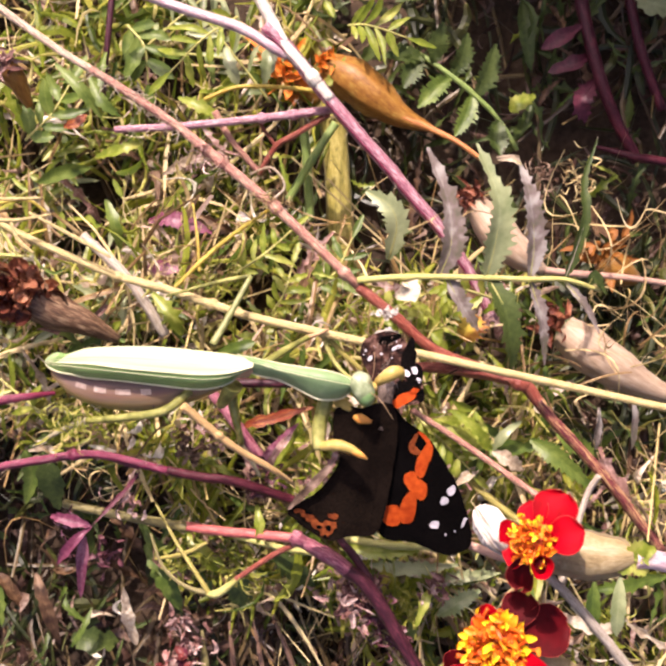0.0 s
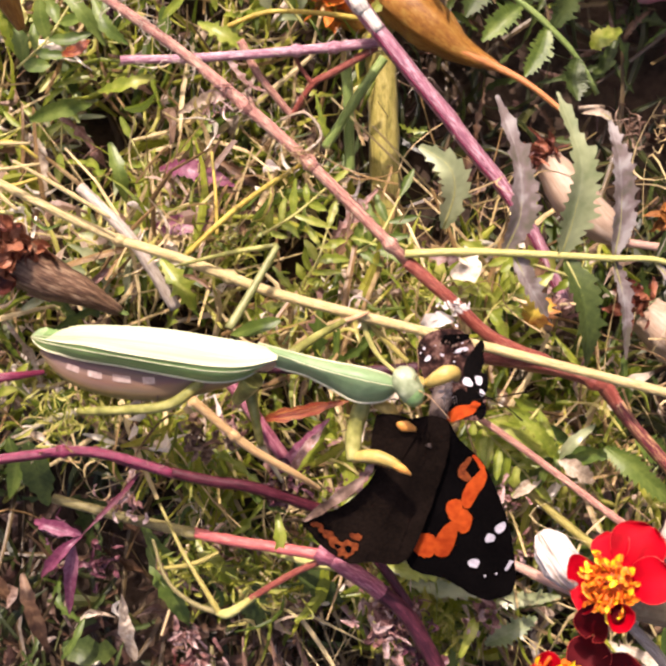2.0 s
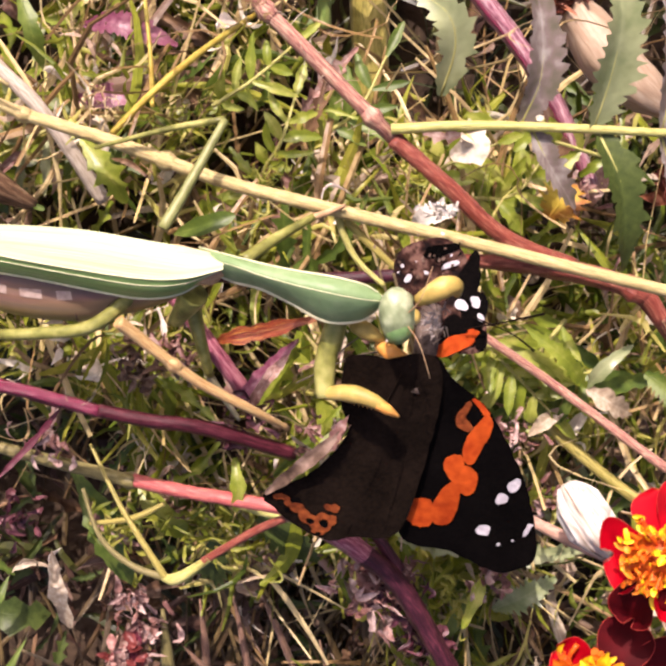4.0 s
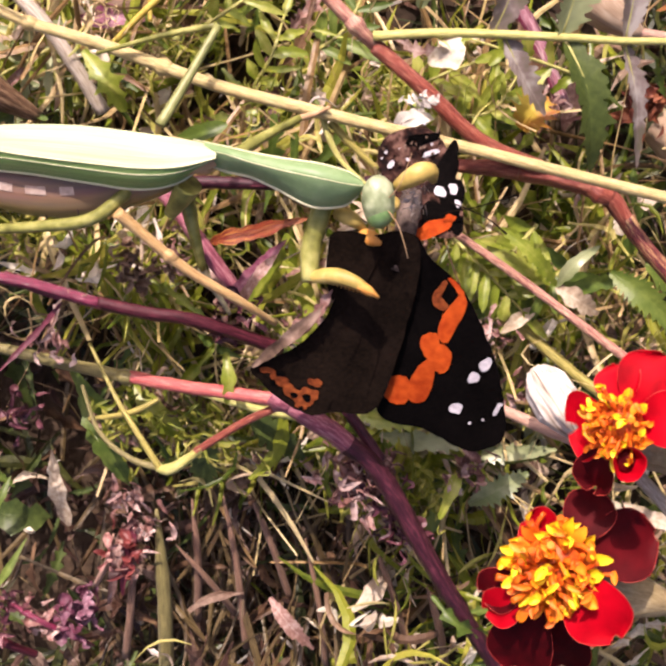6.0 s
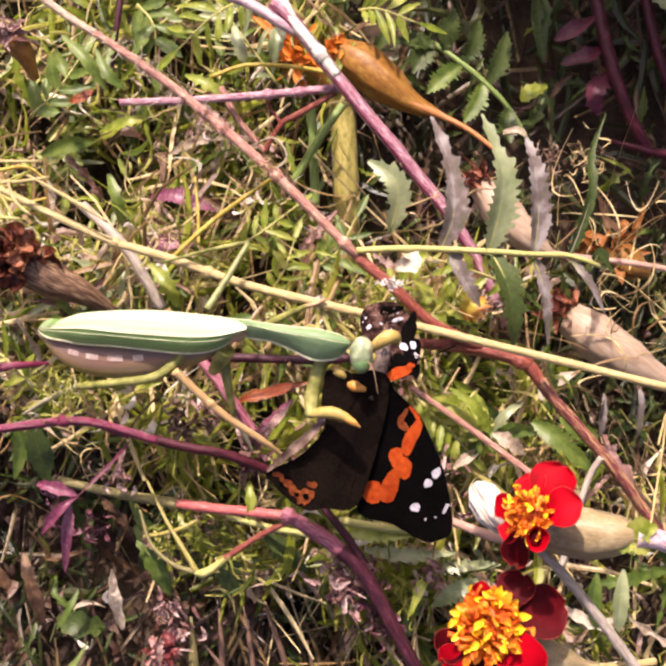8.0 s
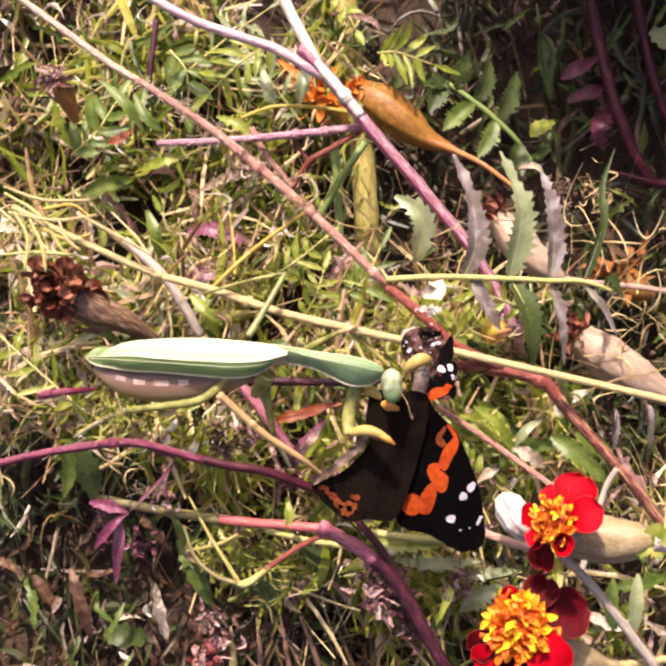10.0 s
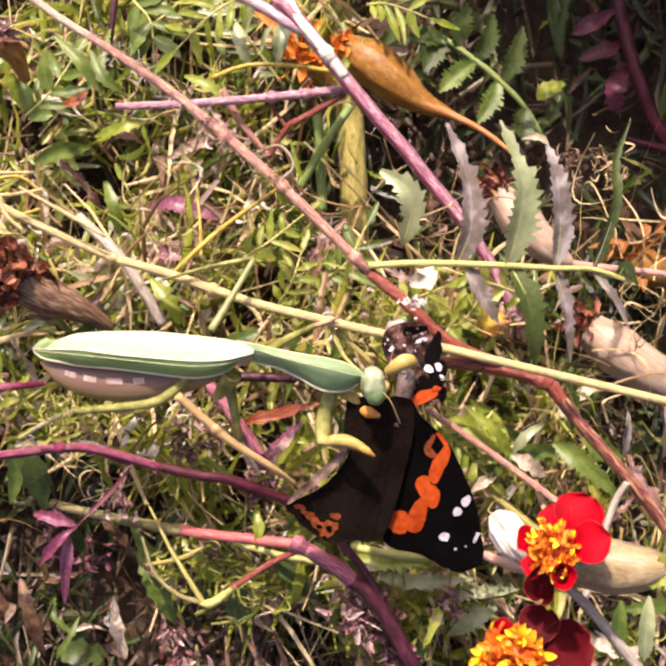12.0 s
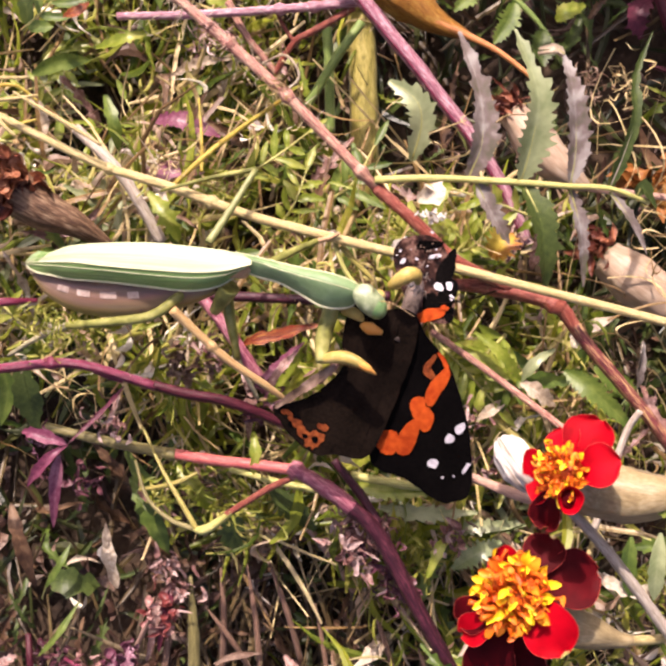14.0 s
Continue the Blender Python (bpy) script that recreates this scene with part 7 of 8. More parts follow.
def make_marigolds():
    unit = 0.0000793
    # Lower and rear petals take the dark red copy as painted shade.
    marigold("marigold", (0.0417, -0.0439, 0.1040), (-0.55, 0.1, 0.83), 0.0046, [
        ((0.0458, -0.0419, 0.1005), (0.0507, -0.0333, 0.0990), 0.0112, 0.25, "petal_red"),
        ((0.0457, -0.0437, 0.1035), (0.0535, -0.0409, 0.1065), 0.0088, 0.20, "petal_red"),
        ((0.0436, -0.0413, 0.0990), (0.0440, -0.0355, 0.0950), 0.0080, 0.25, "petal_red"),
        ((0.0418, -0.0443, 0.0985), (0.0378, -0.0464, 0.0930), 0.0115, 0.35, "petal_red"),
        ((0.0411, -0.0485, 0.0995), (0.0408, -0.0558, 0.0960), 0.0072, 0.45, "petal_shaded"),
    ], [(0.0434, -0.0434, 0.0970), (0.0490, -0.0468, 0.0930), (0.0558, -0.0482, 0.0940), (0.0619, -0.0480, 0.0960), (0.0649, -0.0476, 0.0970)], [0.003, 0.0055, 0.0052, 0.0038, 0.002], 80, "red marigold with orange-yellow florets and a long calyx", 5, 9)
    marigold("marigold", (0.0347, -0.0675, 0.0975), (-0.3, 0.08, 0.94), 0.0068, [
        ((0.0363, -0.0641, 0.0940), (0.0313, -0.0613, 0.0900), 0.0085, 0.30, "petal_red"),
        ((0.0395, -0.0639, 0.0920), (0.0438, -0.0569, 0.0880), 0.0088, 0.25, "petal_shaded"),
        ((0.0416, -0.0667, 0.0915), (0.0534, -0.0637, 0.0890), 0.0125, 0.15, "petal_shaded"),
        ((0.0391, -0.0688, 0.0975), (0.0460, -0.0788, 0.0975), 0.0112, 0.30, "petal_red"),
        ((0.0330, -0.0761, 0.0915), (0.0312, -0.0899, 0.0850), 0.0115, 0.20, "petal_shaded"),
        ((0.0371, -0.0761, 0.0905), (0.0396, -0.0898, 0.0840), 0.0115, 0.20, "petal_shaded"),
        ((0.0306, -0.0708, 0.0940), (0.0247, -0.0749, 0.0890), 0.0080, 0.30, "petal_shaded"),
        ((0.0310, -0.0739, 0.0945), (0.0252, -0.0776, 0.0900), 0.0070, 0.30, "petal_red"),
    ], [(0.0375, -0.0694, 0.0880), (0.0457, -0.0745, 0.0840), (0.0520, -0.0769, 0.0820), (0.0575, -0.0785, 0.0800), (0.0609, -0.0785, 0.0800)], [0.003, 0.0042, 0.0034, 0.0017, 0.001], 110, "red marigold with shade-painted dark petals and a yellow floret tuft", 6, 14)
    stem("flower_stem", [(0.0601, -0.0786, 0.0800), (0.0648, -0.0786, 0.0780), (0.0743, -0.0779, 0.0740)], [0.0010, 0.0009], "stem_straw", "straw-coloured flower stalk under a marigold")
    # curled petal that hangs below the first flower
    cup = thing("curled_petal", (0.0433, -0.0486, 0.1075), "dark red curled marigold petal forming a cup", "petal")
    bm = bmesh.new()
    loft(bm, [[((0.0021 + 0.0002 * math.sin(3 * a)) * k * math.cos(a), 0.0023 * k * math.sin(a), z + 0.0005 * math.cos(2 * a)) for a in np.linspace(0, 2 * math.pi, 17)] for k, z in ((0.5, -0.003), (0.8, -0.0016), (1.0, 0.0), (1.12, 0.0003))], 32, 4)
    part("cup", bm, "petal_red", cup)
    # Dark base paints the shade inside the cup.
    bm = bmesh.new()
    ball(bm, (0, 0, -0.0024), ((0.0016, 0, 0), (0, 0.0018, 0), (0, 0, 0.0008)), wobble=0.1)
    part("cup_base", bm, "petal_shaded", cup)
    # green ruff and pale purple stalk under the first flower
    stem("flower_stem", [(0.0651, -0.0484, 0.0970), (0.0693, -0.0488, 0.0970), (0.0794, -0.0518, 0.0940)], [0.0026, 0.0018], "stem_lilac", "pale purple flower stalk with a green ruff")
    for i, (a, b) in enumerate((((0.0635, -0.0481, 0.0980), (0.0664, -0.0445, 0.1000)), ((0.0635, -0.0481, 0.0980), (0.0687, -0.0459, 0.1000)), ((0.0635, -0.0483, 0.0980), (0.0672, -0.0516, 0.0980)), ((0.0635, -0.0481, 0.0980), (0.0616, -0.0516, 0.0980)))):
        mid = tuple((p + q) / 2 for p, q in zip(a, b))
        leaf("bract", [a, mid, b], 0.0042, "leaf_lime", "lime green bract under a marigold calyx", 3, category="bract")


make_marigolds()


def seed_head(name, calyx, radii, mat, label, tuft, tuft_size, tuft_mat, seed, count=60):
    """A faded flower head: ribbed calyx with a crumpled tuft of old petals."""
    rng = random.Random(seed)
    root = thing(name, calyx[0], label, "seed head", "faded flower heads")
    bm = bmesh.new()
    tube(bm, local(root, calyx), radii, 22, 14, ridges=7, wobble=0.08)
    part("calyx", bm, mat, root)
    c = Vector(local(root, [tuft])[0])
    way = (Vector(calyx[0]) - Vector(calyx[-1])).normalized()
    for i in range(count):
        d = (way * rng.uniform(0, 1.0) + Vector((rng.gauss(0, 0.7), rng.gauss(0, 0.7), rng.gauss(0.2, 0.6)))).normalized()
        p = c + Vector((rng.gauss(0, 0.25), rng.gauss(0, 0.25), rng.gauss(0, 0.2))) * tuft_size
        bm = bmesh.new()
        if count > 100:
            petal(bm, p, p + d * tuft_size * rng.uniform(0.3, 0.55), tuft_size * rng.uniform(0.2, 0.5), (rng.gauss(0, 0.8), rng.gauss(0, 0.8), 1), rng.uniform(0.4, 1.1), 6, 6)
            # Petals towards the sun get the lighter orange, painting the lit half.
            part("old_petal", bm, rng.choice((tuft_mat, tuft_mat, "old_petal_lit")) if p.y > c.y - 0.001 else tuft_mat, root)
            continue
        blade(bm, [p, p + d * tuft_size * 0.4, p + d * tuft_size * rng.uniform(0.6, 0.9) + Vector((rng.gauss(0, 0.2), rng.gauss(0, 0.2), rng.gauss(0, 0.2))) * tuft_size],
              tuft_size * rng.uniform(0.14, 0.38), (rng.gauss(0, 1), rng.gauss(0, 1), 1), n=6, curl=0.16, fold=0.5)
        part("old_petal", bm, tuft_mat, root)
    return root


def make_seed_heads():
    seed_head("faded_flower", [(-0.0739, 0.0097, 0.0640), (-0.0661, 0.0051, 0.0620), (-0.0593, 0.0023, 0.0600), (-0.0527, -0.0016, 0.0560)], [0.0050, 0.0042, 0.0028, 0.0010], "calyx_brown", "withered rust-brown marigold head with a dry calyx", (-0.0745, 0.0096, 0.0660), 0.0098, "old_petal", 41, 170)
    seed_head("faded_flower", [(0.0360, 0.0324, 0.0470), (0.0414, 0.0250, 0.0500), (0.0473, 0.0193, 0.0510), (0.0527, 0.0155, 0.0510)], [0.0030, 0.0046, 0.0036, 0.0010], "calyx_dry", "faded marigold head with a pale tan calyx", (0.0352, 0.0338, 0.0490), 0.0046, "old_petal", 42, 40)
    stem("side_stem", [(0.0522, 0.0158, 0.0510), (0.0611, 0.0149, 0.0500), (0.0745, 0.0139, 0.0490), (0.0975, 0.0107, 0.0450)], [0.0009, 0.0007], "stem_pinkdry", "thin pale pinkish flower stalk")
    seed_head("faded_flower", [(0.0588, 0.0008, 0.0430), (0.0645, -0.0038, 0.0450), (0.0728, -0.0093, 0.0450), (0.0818, -0.0141, 0.0440), (0.0914, -0.0176, 0.0430)], [0.0040, 0.0056, 0.0050, 0.0026, 0.0014], "calyx_dry", "faded marigold head with a pale ribbed calyx", (0.0567, 0.0035, 0.0440), 0.0062, "old_petal", 43, 50)
    seed_head("marigold_bud", [(-0.0017, 0.0726, 0.0235), (0.0051, 0.0683, 0.0250), (0.0120, 0.0630, 0.0255), (0.0186, 0.0581, 0.0260), (0.0263, 0.0548, 0.0265)], [0.0034, 0.0056, 0.0052, 0.0028, 0.0010], "calyx_amber", "orange marigold head with an amber calyx", (-0.0013, 0.0723, 0.0260), 0.0042, "withered_orange", 44, 44)
    stem("side_stem", [(0.0179, 0.0581, 0.0270), (0.0268, 0.0543, 0.0275), (0.0338, 0.0502, 0.0300), (0.0418, 0.0438, 0.0320)], [0.0016, 0.0009, 0.0007, 0.0006], "stem_orange", "orange-brown flower stalk of a marigold")
    seed_head("marigold_bud", [(-0.0129, 0.0720, 0.0200), (-0.0092, 0.0689, 0.0200), (-0.0043, 0.0638, 0.0180)], [0.004, 0.005, 0.0020], "calyx_amber", "orange marigold half hidden by stems", (-0.0118, 0.0716, 0.0240), 0.0085, "withered_orange", 45, 34)
    seed_head("marigold_bud", [(0.0728, 0.0200, 0.0240), (0.0774, 0.0166, 0.0240), (0.0824, 0.0144, 0.0220)], [0.004, 0.004, 0.0015], "calyx_amber", "orange flower with its shade painted as dull orange", (0.0728, 0.0212, 0.0240), 0.009, "withered_shaded", 46, 24)
    seed_head("faded_flower", [(-0.0824, 0.0665, 0.0500), (-0.0797, 0.0636, 0.0480), (-0.0774, 0.0579, 0.0440)], [0.0030, 0.0026, 0.0010], "calyx_amber", "withered pink flower head in the tangle", (-0.0824, 0.0671, 0.0520), 0.0052, "shred", 47, 34)
    # white seed husk
    root = thing("seed_husk", (0.0355, -0.0439, 0.0860), "white split papery seed husk beside a red marigold", "seed husk")
    bm = bmesh.new()
    tube(bm, local(root, [(0.0329, -0.0398, 0.0830), (0.0343, -0.0417, 0.0850), (0.0365, -0.0449, 0.0860), (0.0390, -0.0486, 0.0850)]), [0.0016, 0.0034, 0.0036, 0.0018], 24, 42, ridges=9, wobble=0.05)
    part("husk", bm, "husk", root)
    for a, b in (((0.0322, -0.0412, 0.0860), (0.0373, -0.0487, 0.0860)), ((0.0341, -0.0383, 0.0870), (0.0392, -0.0461, 0.0870))):
        bm = bmesh.new()
        mid = tuple((p + q) / 2 for p, q in zip(a, b))
        blade(bm, local(root, [a, (mid[0], mid[1], mid[2] + 0.0022), b]), 0.0036, (0, 0.2, 1), fold=-0.5)
        part("husk_scale", bm, "husk", root)


make_seed_heads()


# ---- mantis ----
def make_mantis():
    root = thing("praying_mantis", (-0.0208, -0.0082, 0.0920), "green praying mantis with pale folded wings eating a butterfly", "mantis")
    L = lambda pts: local(root, pts)
    top = L([(-0.0689, -0.0064, 0.0652), (-0.0676, -0.0054, 0.0668), (-0.0652, -0.0045, 0.0692), (-0.0619, -0.0047, 0.0719), (-0.0572, -0.0035, 0.0748), (-0.0497, -0.0030, 0.0788), (-0.0392, -0.0030, 0.0841), (-0.0300, -0.0038, 0.0885), (-0.0229, -0.0046, 0.0910), (-0.0176, -0.0056, 0.0917)])
    crown = L([(-0.0689, -0.0066, 0.0654), (-0.0673, -0.0060, 0.0677), (-0.0648, -0.0055, 0.0705), (-0.0614, -0.0053, 0.0736), (-0.0565, -0.0047, 0.0770), (-0.0490, -0.0046, 0.0811), (-0.0387, -0.0048, 0.0863), (-0.0296, -0.0057, 0.0907), (-0.0226, -0.0063, 0.0931), (-0.0173, -0.0063, 0.0934)])
    crease = L([(-0.0689, -0.0068, 0.0654), (-0.0671, -0.0068, 0.0680), (-0.0645, -0.0069, 0.0709), (-0.0608, -0.0070, 0.0742), (-0.0560, -0.0071, 0.0776), (-0.0480, -0.0079, 0.0820), (-0.0385, -0.0086, 0.0868), (-0.0293, -0.0091, 0.0912), (-0.0228, -0.0087, 0.0935), (-0.0174, -0.0073, 0.0937)])
    flank = L([(-0.0689, -0.0070, 0.0653), (-0.0672, -0.0076, 0.0675), (-0.0646, -0.0080, 0.0702), (-0.0611, -0.0083, 0.0731), (-0.0562, -0.0090, 0.0762), (-0.0482, -0.0095, 0.0805), (-0.0386, -0.0104, 0.0853), (-0.0295, -0.0110, 0.0897), (-0.0235, -0.0103, 0.0919), (-0.0186, -0.0080, 0.0924)])
    hem = L([(-0.0689, -0.0072, 0.0651), (-0.0675, -0.0082, 0.0667), (-0.0650, -0.0091, 0.0690), (-0.0617, -0.0096, 0.0710), (-0.0570, -0.0104, 0.0734), (-0.0487, -0.0109, 0.0777), (-0.0391, -0.0118, 0.0825), (-0.0303, -0.0125, 0.0867), (-0.0242, -0.0115, 0.0892), (-0.0198, -0.0088, 0.0902)])
    bm = bmesh.new()
    edges = [spline(e, 60) for e in (top, crown, crease)]
    loft(bm, [e[c:] for e, c in zip(edges, (22, 18, 12))], 56, 8)
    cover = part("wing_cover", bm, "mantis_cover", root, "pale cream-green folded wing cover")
    bm = bmesh.new()
    loft(bm, [crease, flank, hem], 60, 6)
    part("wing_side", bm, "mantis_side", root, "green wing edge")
    for e, r, at in ((crease, 0.00013, root), (hem, 0.00024, root), ([tuple(np.array(a) * 0.45 + np.array(b) * 0.55 + (0, 0, 0.00012)) for a, b in zip(crease, flank)], 0.00008, root),
                     ([tuple(np.array(a) * 0.5 + np.array(b) * 0.5 + (0, 0, 0.00008)) for a, b in zip(crown, crease)], 0.00006, cover)):
        bm = bmesh.new()
        tube(bm, e, [r * 0.6, r, r, r * 0.7], 50, 6)
        part("wing_vein", bm, "mantis_edge", at, "cream wing vein")
    bm = bmesh.new()
    tube(bm, L([(-0.0175, -0.0069, 0.0910), (-0.0201, -0.0072, 0.0910), (-0.0239, -0.0075, 0.0900), (-0.0284, -0.0075, 0.0880)]), [0.0016, 0.0022, 0.0032, 0.0030], 12, 14, flat=0.7)
    part("thorax", bm, "mantis_tan", root, "tan thorax joint")
    bm = bmesh.new()
    ball(bm, L([(-0.0204, -0.0084, 0.0900)])[0], ((0.0022, -0.0006, 0), (0.0004, 0.0014, 0), (0, 0, 0.0016)), wobble=0.15)
    part("wing_joint", bm, "mantis_tan", root, "tan wing joint")
    bm = bmesh.new()
    loft(bm, [e[:c + 1] for e, c in zip(edges, (15, 13, 8))], 20, 8)
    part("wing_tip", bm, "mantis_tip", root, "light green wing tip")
    # A cast shadow on the wing, painted as a strip of darker green.
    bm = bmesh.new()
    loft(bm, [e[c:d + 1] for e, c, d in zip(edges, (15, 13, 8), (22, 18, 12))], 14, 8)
    part("wing_shadow_band", bm, "mantis_side", root, "cast shadow painted as a darker green wing band")
    # abdomen
    belly = L([(-0.0667, -0.0091, 0.0650), (-0.0604, -0.0114, 0.0668), (-0.0524, -0.0127, 0.0696), (-0.0424, -0.0127, 0.0744), (-0.0328, -0.0113, 0.0796), (-0.0253, -0.0096, 0.0840)])
    bm = bmesh.new()
    bw = [0.0012, 0.0040, 0.0051, 0.0052, 0.0043, 0.0030]
    rows = shell(bm, belly, bw, [w * 0.75 for w in bw], -90, 270, n=40, k=24)
    bmesh.ops.recalc_face_normals(bm, faces=bm.faces)
    bm.normal_update()
    skin = [[(v.co.copy(), v.normal.copy()) for v in r] for r in rows]
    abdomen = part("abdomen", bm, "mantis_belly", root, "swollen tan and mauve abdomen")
    bm = bmesh.new()
    tube(bm, L([(-0.0221, -0.0114, 0.0880), (-0.0236, -0.0137, 0.0860), (-0.0255, -0.0162, 0.0830)]), [0.0022, 0.0017, 0.0011], 10, 10)
    part("hip", bm, "mantis_leg", root, "olive leg hip")
    line, girth = spline(belly, 60), spline([(w,) for w in bw], 60)[:, 0]
    for k in (9, 16, 23, 30, 37, 44):
        bm = bmesh.new()
        tube(bm, [tuple(Vector(line[k]) + Vector((0.0004 * math.sin(a), girth[k] * 1.0 * math.cos(a), girth[k] * 0.752 * math.sin(a)))) for a in np.linspace(1.5, 3.6, 9)], [0.00016, 0.00016], 18, 5)
        part("segment_seam", bm, "mantis_band", root, "mauve seam between abdomen segments")
    for r0, r1 in ((9, 12), (14, 17), (19, 22), (24, 26)):
        bm = bmesh.new()
        grid = [[bm.verts.new(skin[r][c][0] + skin[r][c][1] * 0.00016) for c in (12, 13)] for r in range(r0, r1 + 1)]
        for a, b in zip(grid, grid[1:]):
            bm.faces.new((a[0], b[0], b[1], a[1])).smooth = True
        part("belly_mark", bm, "mantis_mark", abdomen, "pale pinkish dash on the abdomen")
    # legs
    legs = [
        ("hind_leg", [(-0.0321, -0.0128, 0.0820), (-0.0381, -0.0175, 0.0820), (-0.0468, -0.0191, 0.0800), (-0.0569, -0.0202, 0.0760)], [0.0011, 0.0010, 0.0008], "mantis_leg", [(-0.0569, -0.0202, 0.0760), (-0.0637, -0.0228, 0.0720), (-0.0710, -0.0269, 0.0680)], "mantis_grey"),
        ("hind_leg", [(-0.0272, -0.0027, 0.0840), (-0.0239, 0.0033, 0.0820), (-0.0188, 0.0131, 0.0790)], [0.0009, 0.0008, 0.0006], "mantis_legdeep", [(-0.0188, 0.0131, 0.0790), (-0.0277, 0.0115, 0.0770), (-0.0388, 0.0085, 0.0750)], "mantis_leg"),
        ("middle_leg", [(-0.0233, -0.0117, 0.0840), (-0.0226, -0.0177, 0.0800), (-0.0212, -0.0256, 0.0760)], [0.0015, 0.0011, 0.0007], "mantis_leg", [(-0.0215, -0.0253, 0.0760), (-0.0192, -0.0297, 0.0730), (-0.0172, -0.0337, 0.0700)], "mantis_grey"),
        ("middle_leg", [(-0.0154, -0.0069, 0.0860), (-0.0110, -0.0039, 0.0820), (-0.0057, -0.0009, 0.0780)], [0.0010, 0.0008, 0.0006], "mantis_leg", [(-0.0057, -0.0009, 0.0780), (-0.0032, -0.0001, 0.0770), (-0.0010, 0.0009, 0.0780)], "mantis_tan"),
    ]
    for name, thigh, radii, m1, shin, m2 in legs:
        bm = bmesh.new()
        tube(bm, L(thigh), radii, 14, 8)
        leg = part(name, bm, m1, root)
        bm = bmesh.new()
        tube(bm, L(shin), [radii[-1], radii[-1] * 0.8, radii[-1] * 0.5], 12, 7)
        part("shin", bm, m2, leg)
    # raptorial forelegs
    bm = bmesh.new()
    tube(bm, L([(-0.0010, -0.0128, 0.0920), (-0.0022, -0.0167, 0.0900), (-0.0032, -0.0215, 0.0900), (-0.0031, -0.0256, 0.0910)]), [0.0013, 0.0016, 0.0016, 0.0012], 16, 10, wobble=0.12)
    fore = part("foreleg", bm, "mantis_leg", root, "olive grasping foreleg")
    bm = bmesh.new()
    tube(bm, L([(-0.0031, -0.0249, 0.0910), (0.0008, -0.0244, 0.0930), (0.0041, -0.0253, 0.0940), (0.0069, -0.0269, 0.0930)]), [0.0009, 0.0013, 0.0010, 0.0002], 14, 8, wobble=0.2)
    part("shin", bm, "mantis_yellow", fore, "yellow spined shin")
    bm = bmesh.new()
    tube(bm, L([(0.0043, -0.0255, 0.0941), (0.0058, -0.0264, 0.0940), (0.0074, -0.0275, 0.0930)]), [0.0008, 0.0008, 0.0002], 10, 8)
    part("claw", bm, "mantis_orange", fore, "orange claw tip")
    for k in range(9):
        bm = bmesh.new()
        p = Vector(L([(-0.0002, -0.0252, 0.0926)])[0]).lerp(Vector(L([(0.0046, -0.0264, 0.0930)])[0]), k / 8)
        tube(bm, [p, p + Vector((0.0001, -0.0003, 0)), p + Vector((0.0002, -0.0006, 0))], [0.00012, 0.00004], 4, 5)
        part("spine", bm, "mantis_orange", fore)
    bm = bmesh.new()
    tube(bm, L([(0.0009, -0.0153, 0.0900), (0.0021, -0.0155, 0.0915), (0.0035, -0.0162, 0.0915), (0.0049, -0.0174, 0.0900)]), [0.0010, 0.0013, 0.0011, 0.0005], 12, 8)
    part("foreleg", bm, "mantis_yellow", root, "yellow folded foreleg")
    bm = bmesh.new()
    tube(bm, L([(0.0042, -0.0178, 0.0900), (0.0060, -0.0187, 0.0915), (0.0083, -0.0194, 0.0910)]), [0.0007, 0.0013, 0.0005], 10, 8)
    part("foreleg_claw", bm, "mantis_orange", root, "orange foreleg claw")
    bm = bmesh.new()
    tube(bm, L([(0.0096, -0.0106, 0.0960), (0.0111, -0.0095, 0.0980), (0.0127, -0.0085, 0.0985), (0.0142, -0.0084, 0.0975), (0.0148, -0.0097, 0.0955)]), [0.0009, 0.0014, 0.0016, 0.0013, 0.0006], 18, 9)
    part("foreleg", bm, "mantis_yellow", root, "yellow foreleg gripping the butterfly")
    # pronotum, built about the wing joint so that it can swing
    ridge = [L([(-0.0213, -0.0047, 0.0892), (-0.0165, -0.0055, 0.0923), (-0.0122, -0.0063, 0.0939), (-0.0075, -0.0070, 0.0954), (-0.0023, -0.0076, 0.0965), (0.0020, -0.0086, 0.0960), (0.0041, -0.0097, 0.0957)]), L([(-0.0211, -0.0059, 0.0911), (-0.0162, -0.0066, 0.0944), (-0.0120, -0.0077, 0.0960), (-0.0073, -0.0087, 0.0977), (-0.0022, -0.0096, 0.0989), (0.0021, -0.0104, 0.0981), (0.0047, -0.0107, 0.0969)]), L([(-0.0212, -0.0075, 0.0884), (-0.0166, -0.0091, 0.0910), (-0.0123, -0.0099, 0.0926), (-0.0081, -0.0116, 0.0938), (-0.0031, -0.0139, 0.0949), (0.0015, -0.0138, 0.0948), (0.0039, -0.0122, 0.0950)])]
    under = [tuple((np.array(a) + np.array(b)) / 2 - (0, 0, 0.0022)) for a, b in zip(ridge[0], ridge[2])]
    bm = bmesh.new()
    loft(bm, [ridge[0], ridge[1], ridge[2], under], 48, 6, closed=True)
    bmesh.ops.holes_fill(bm, edges=[e for e in bm.edges if e.is_boundary])
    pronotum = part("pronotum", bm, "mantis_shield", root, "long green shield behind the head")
    for e, r in ((ridge[0], 0.00016), (ridge[2], 0.00028), (ridge[1], 0.00007)):
        bm = bmesh.new()
        tube(bm, e, [r * 0.7, r, r, r, r * 0.6], 40, 6)
        part("margin", bm, "mantis_edge", pronotum, "cream shield edge")
    bm = bmesh.new()
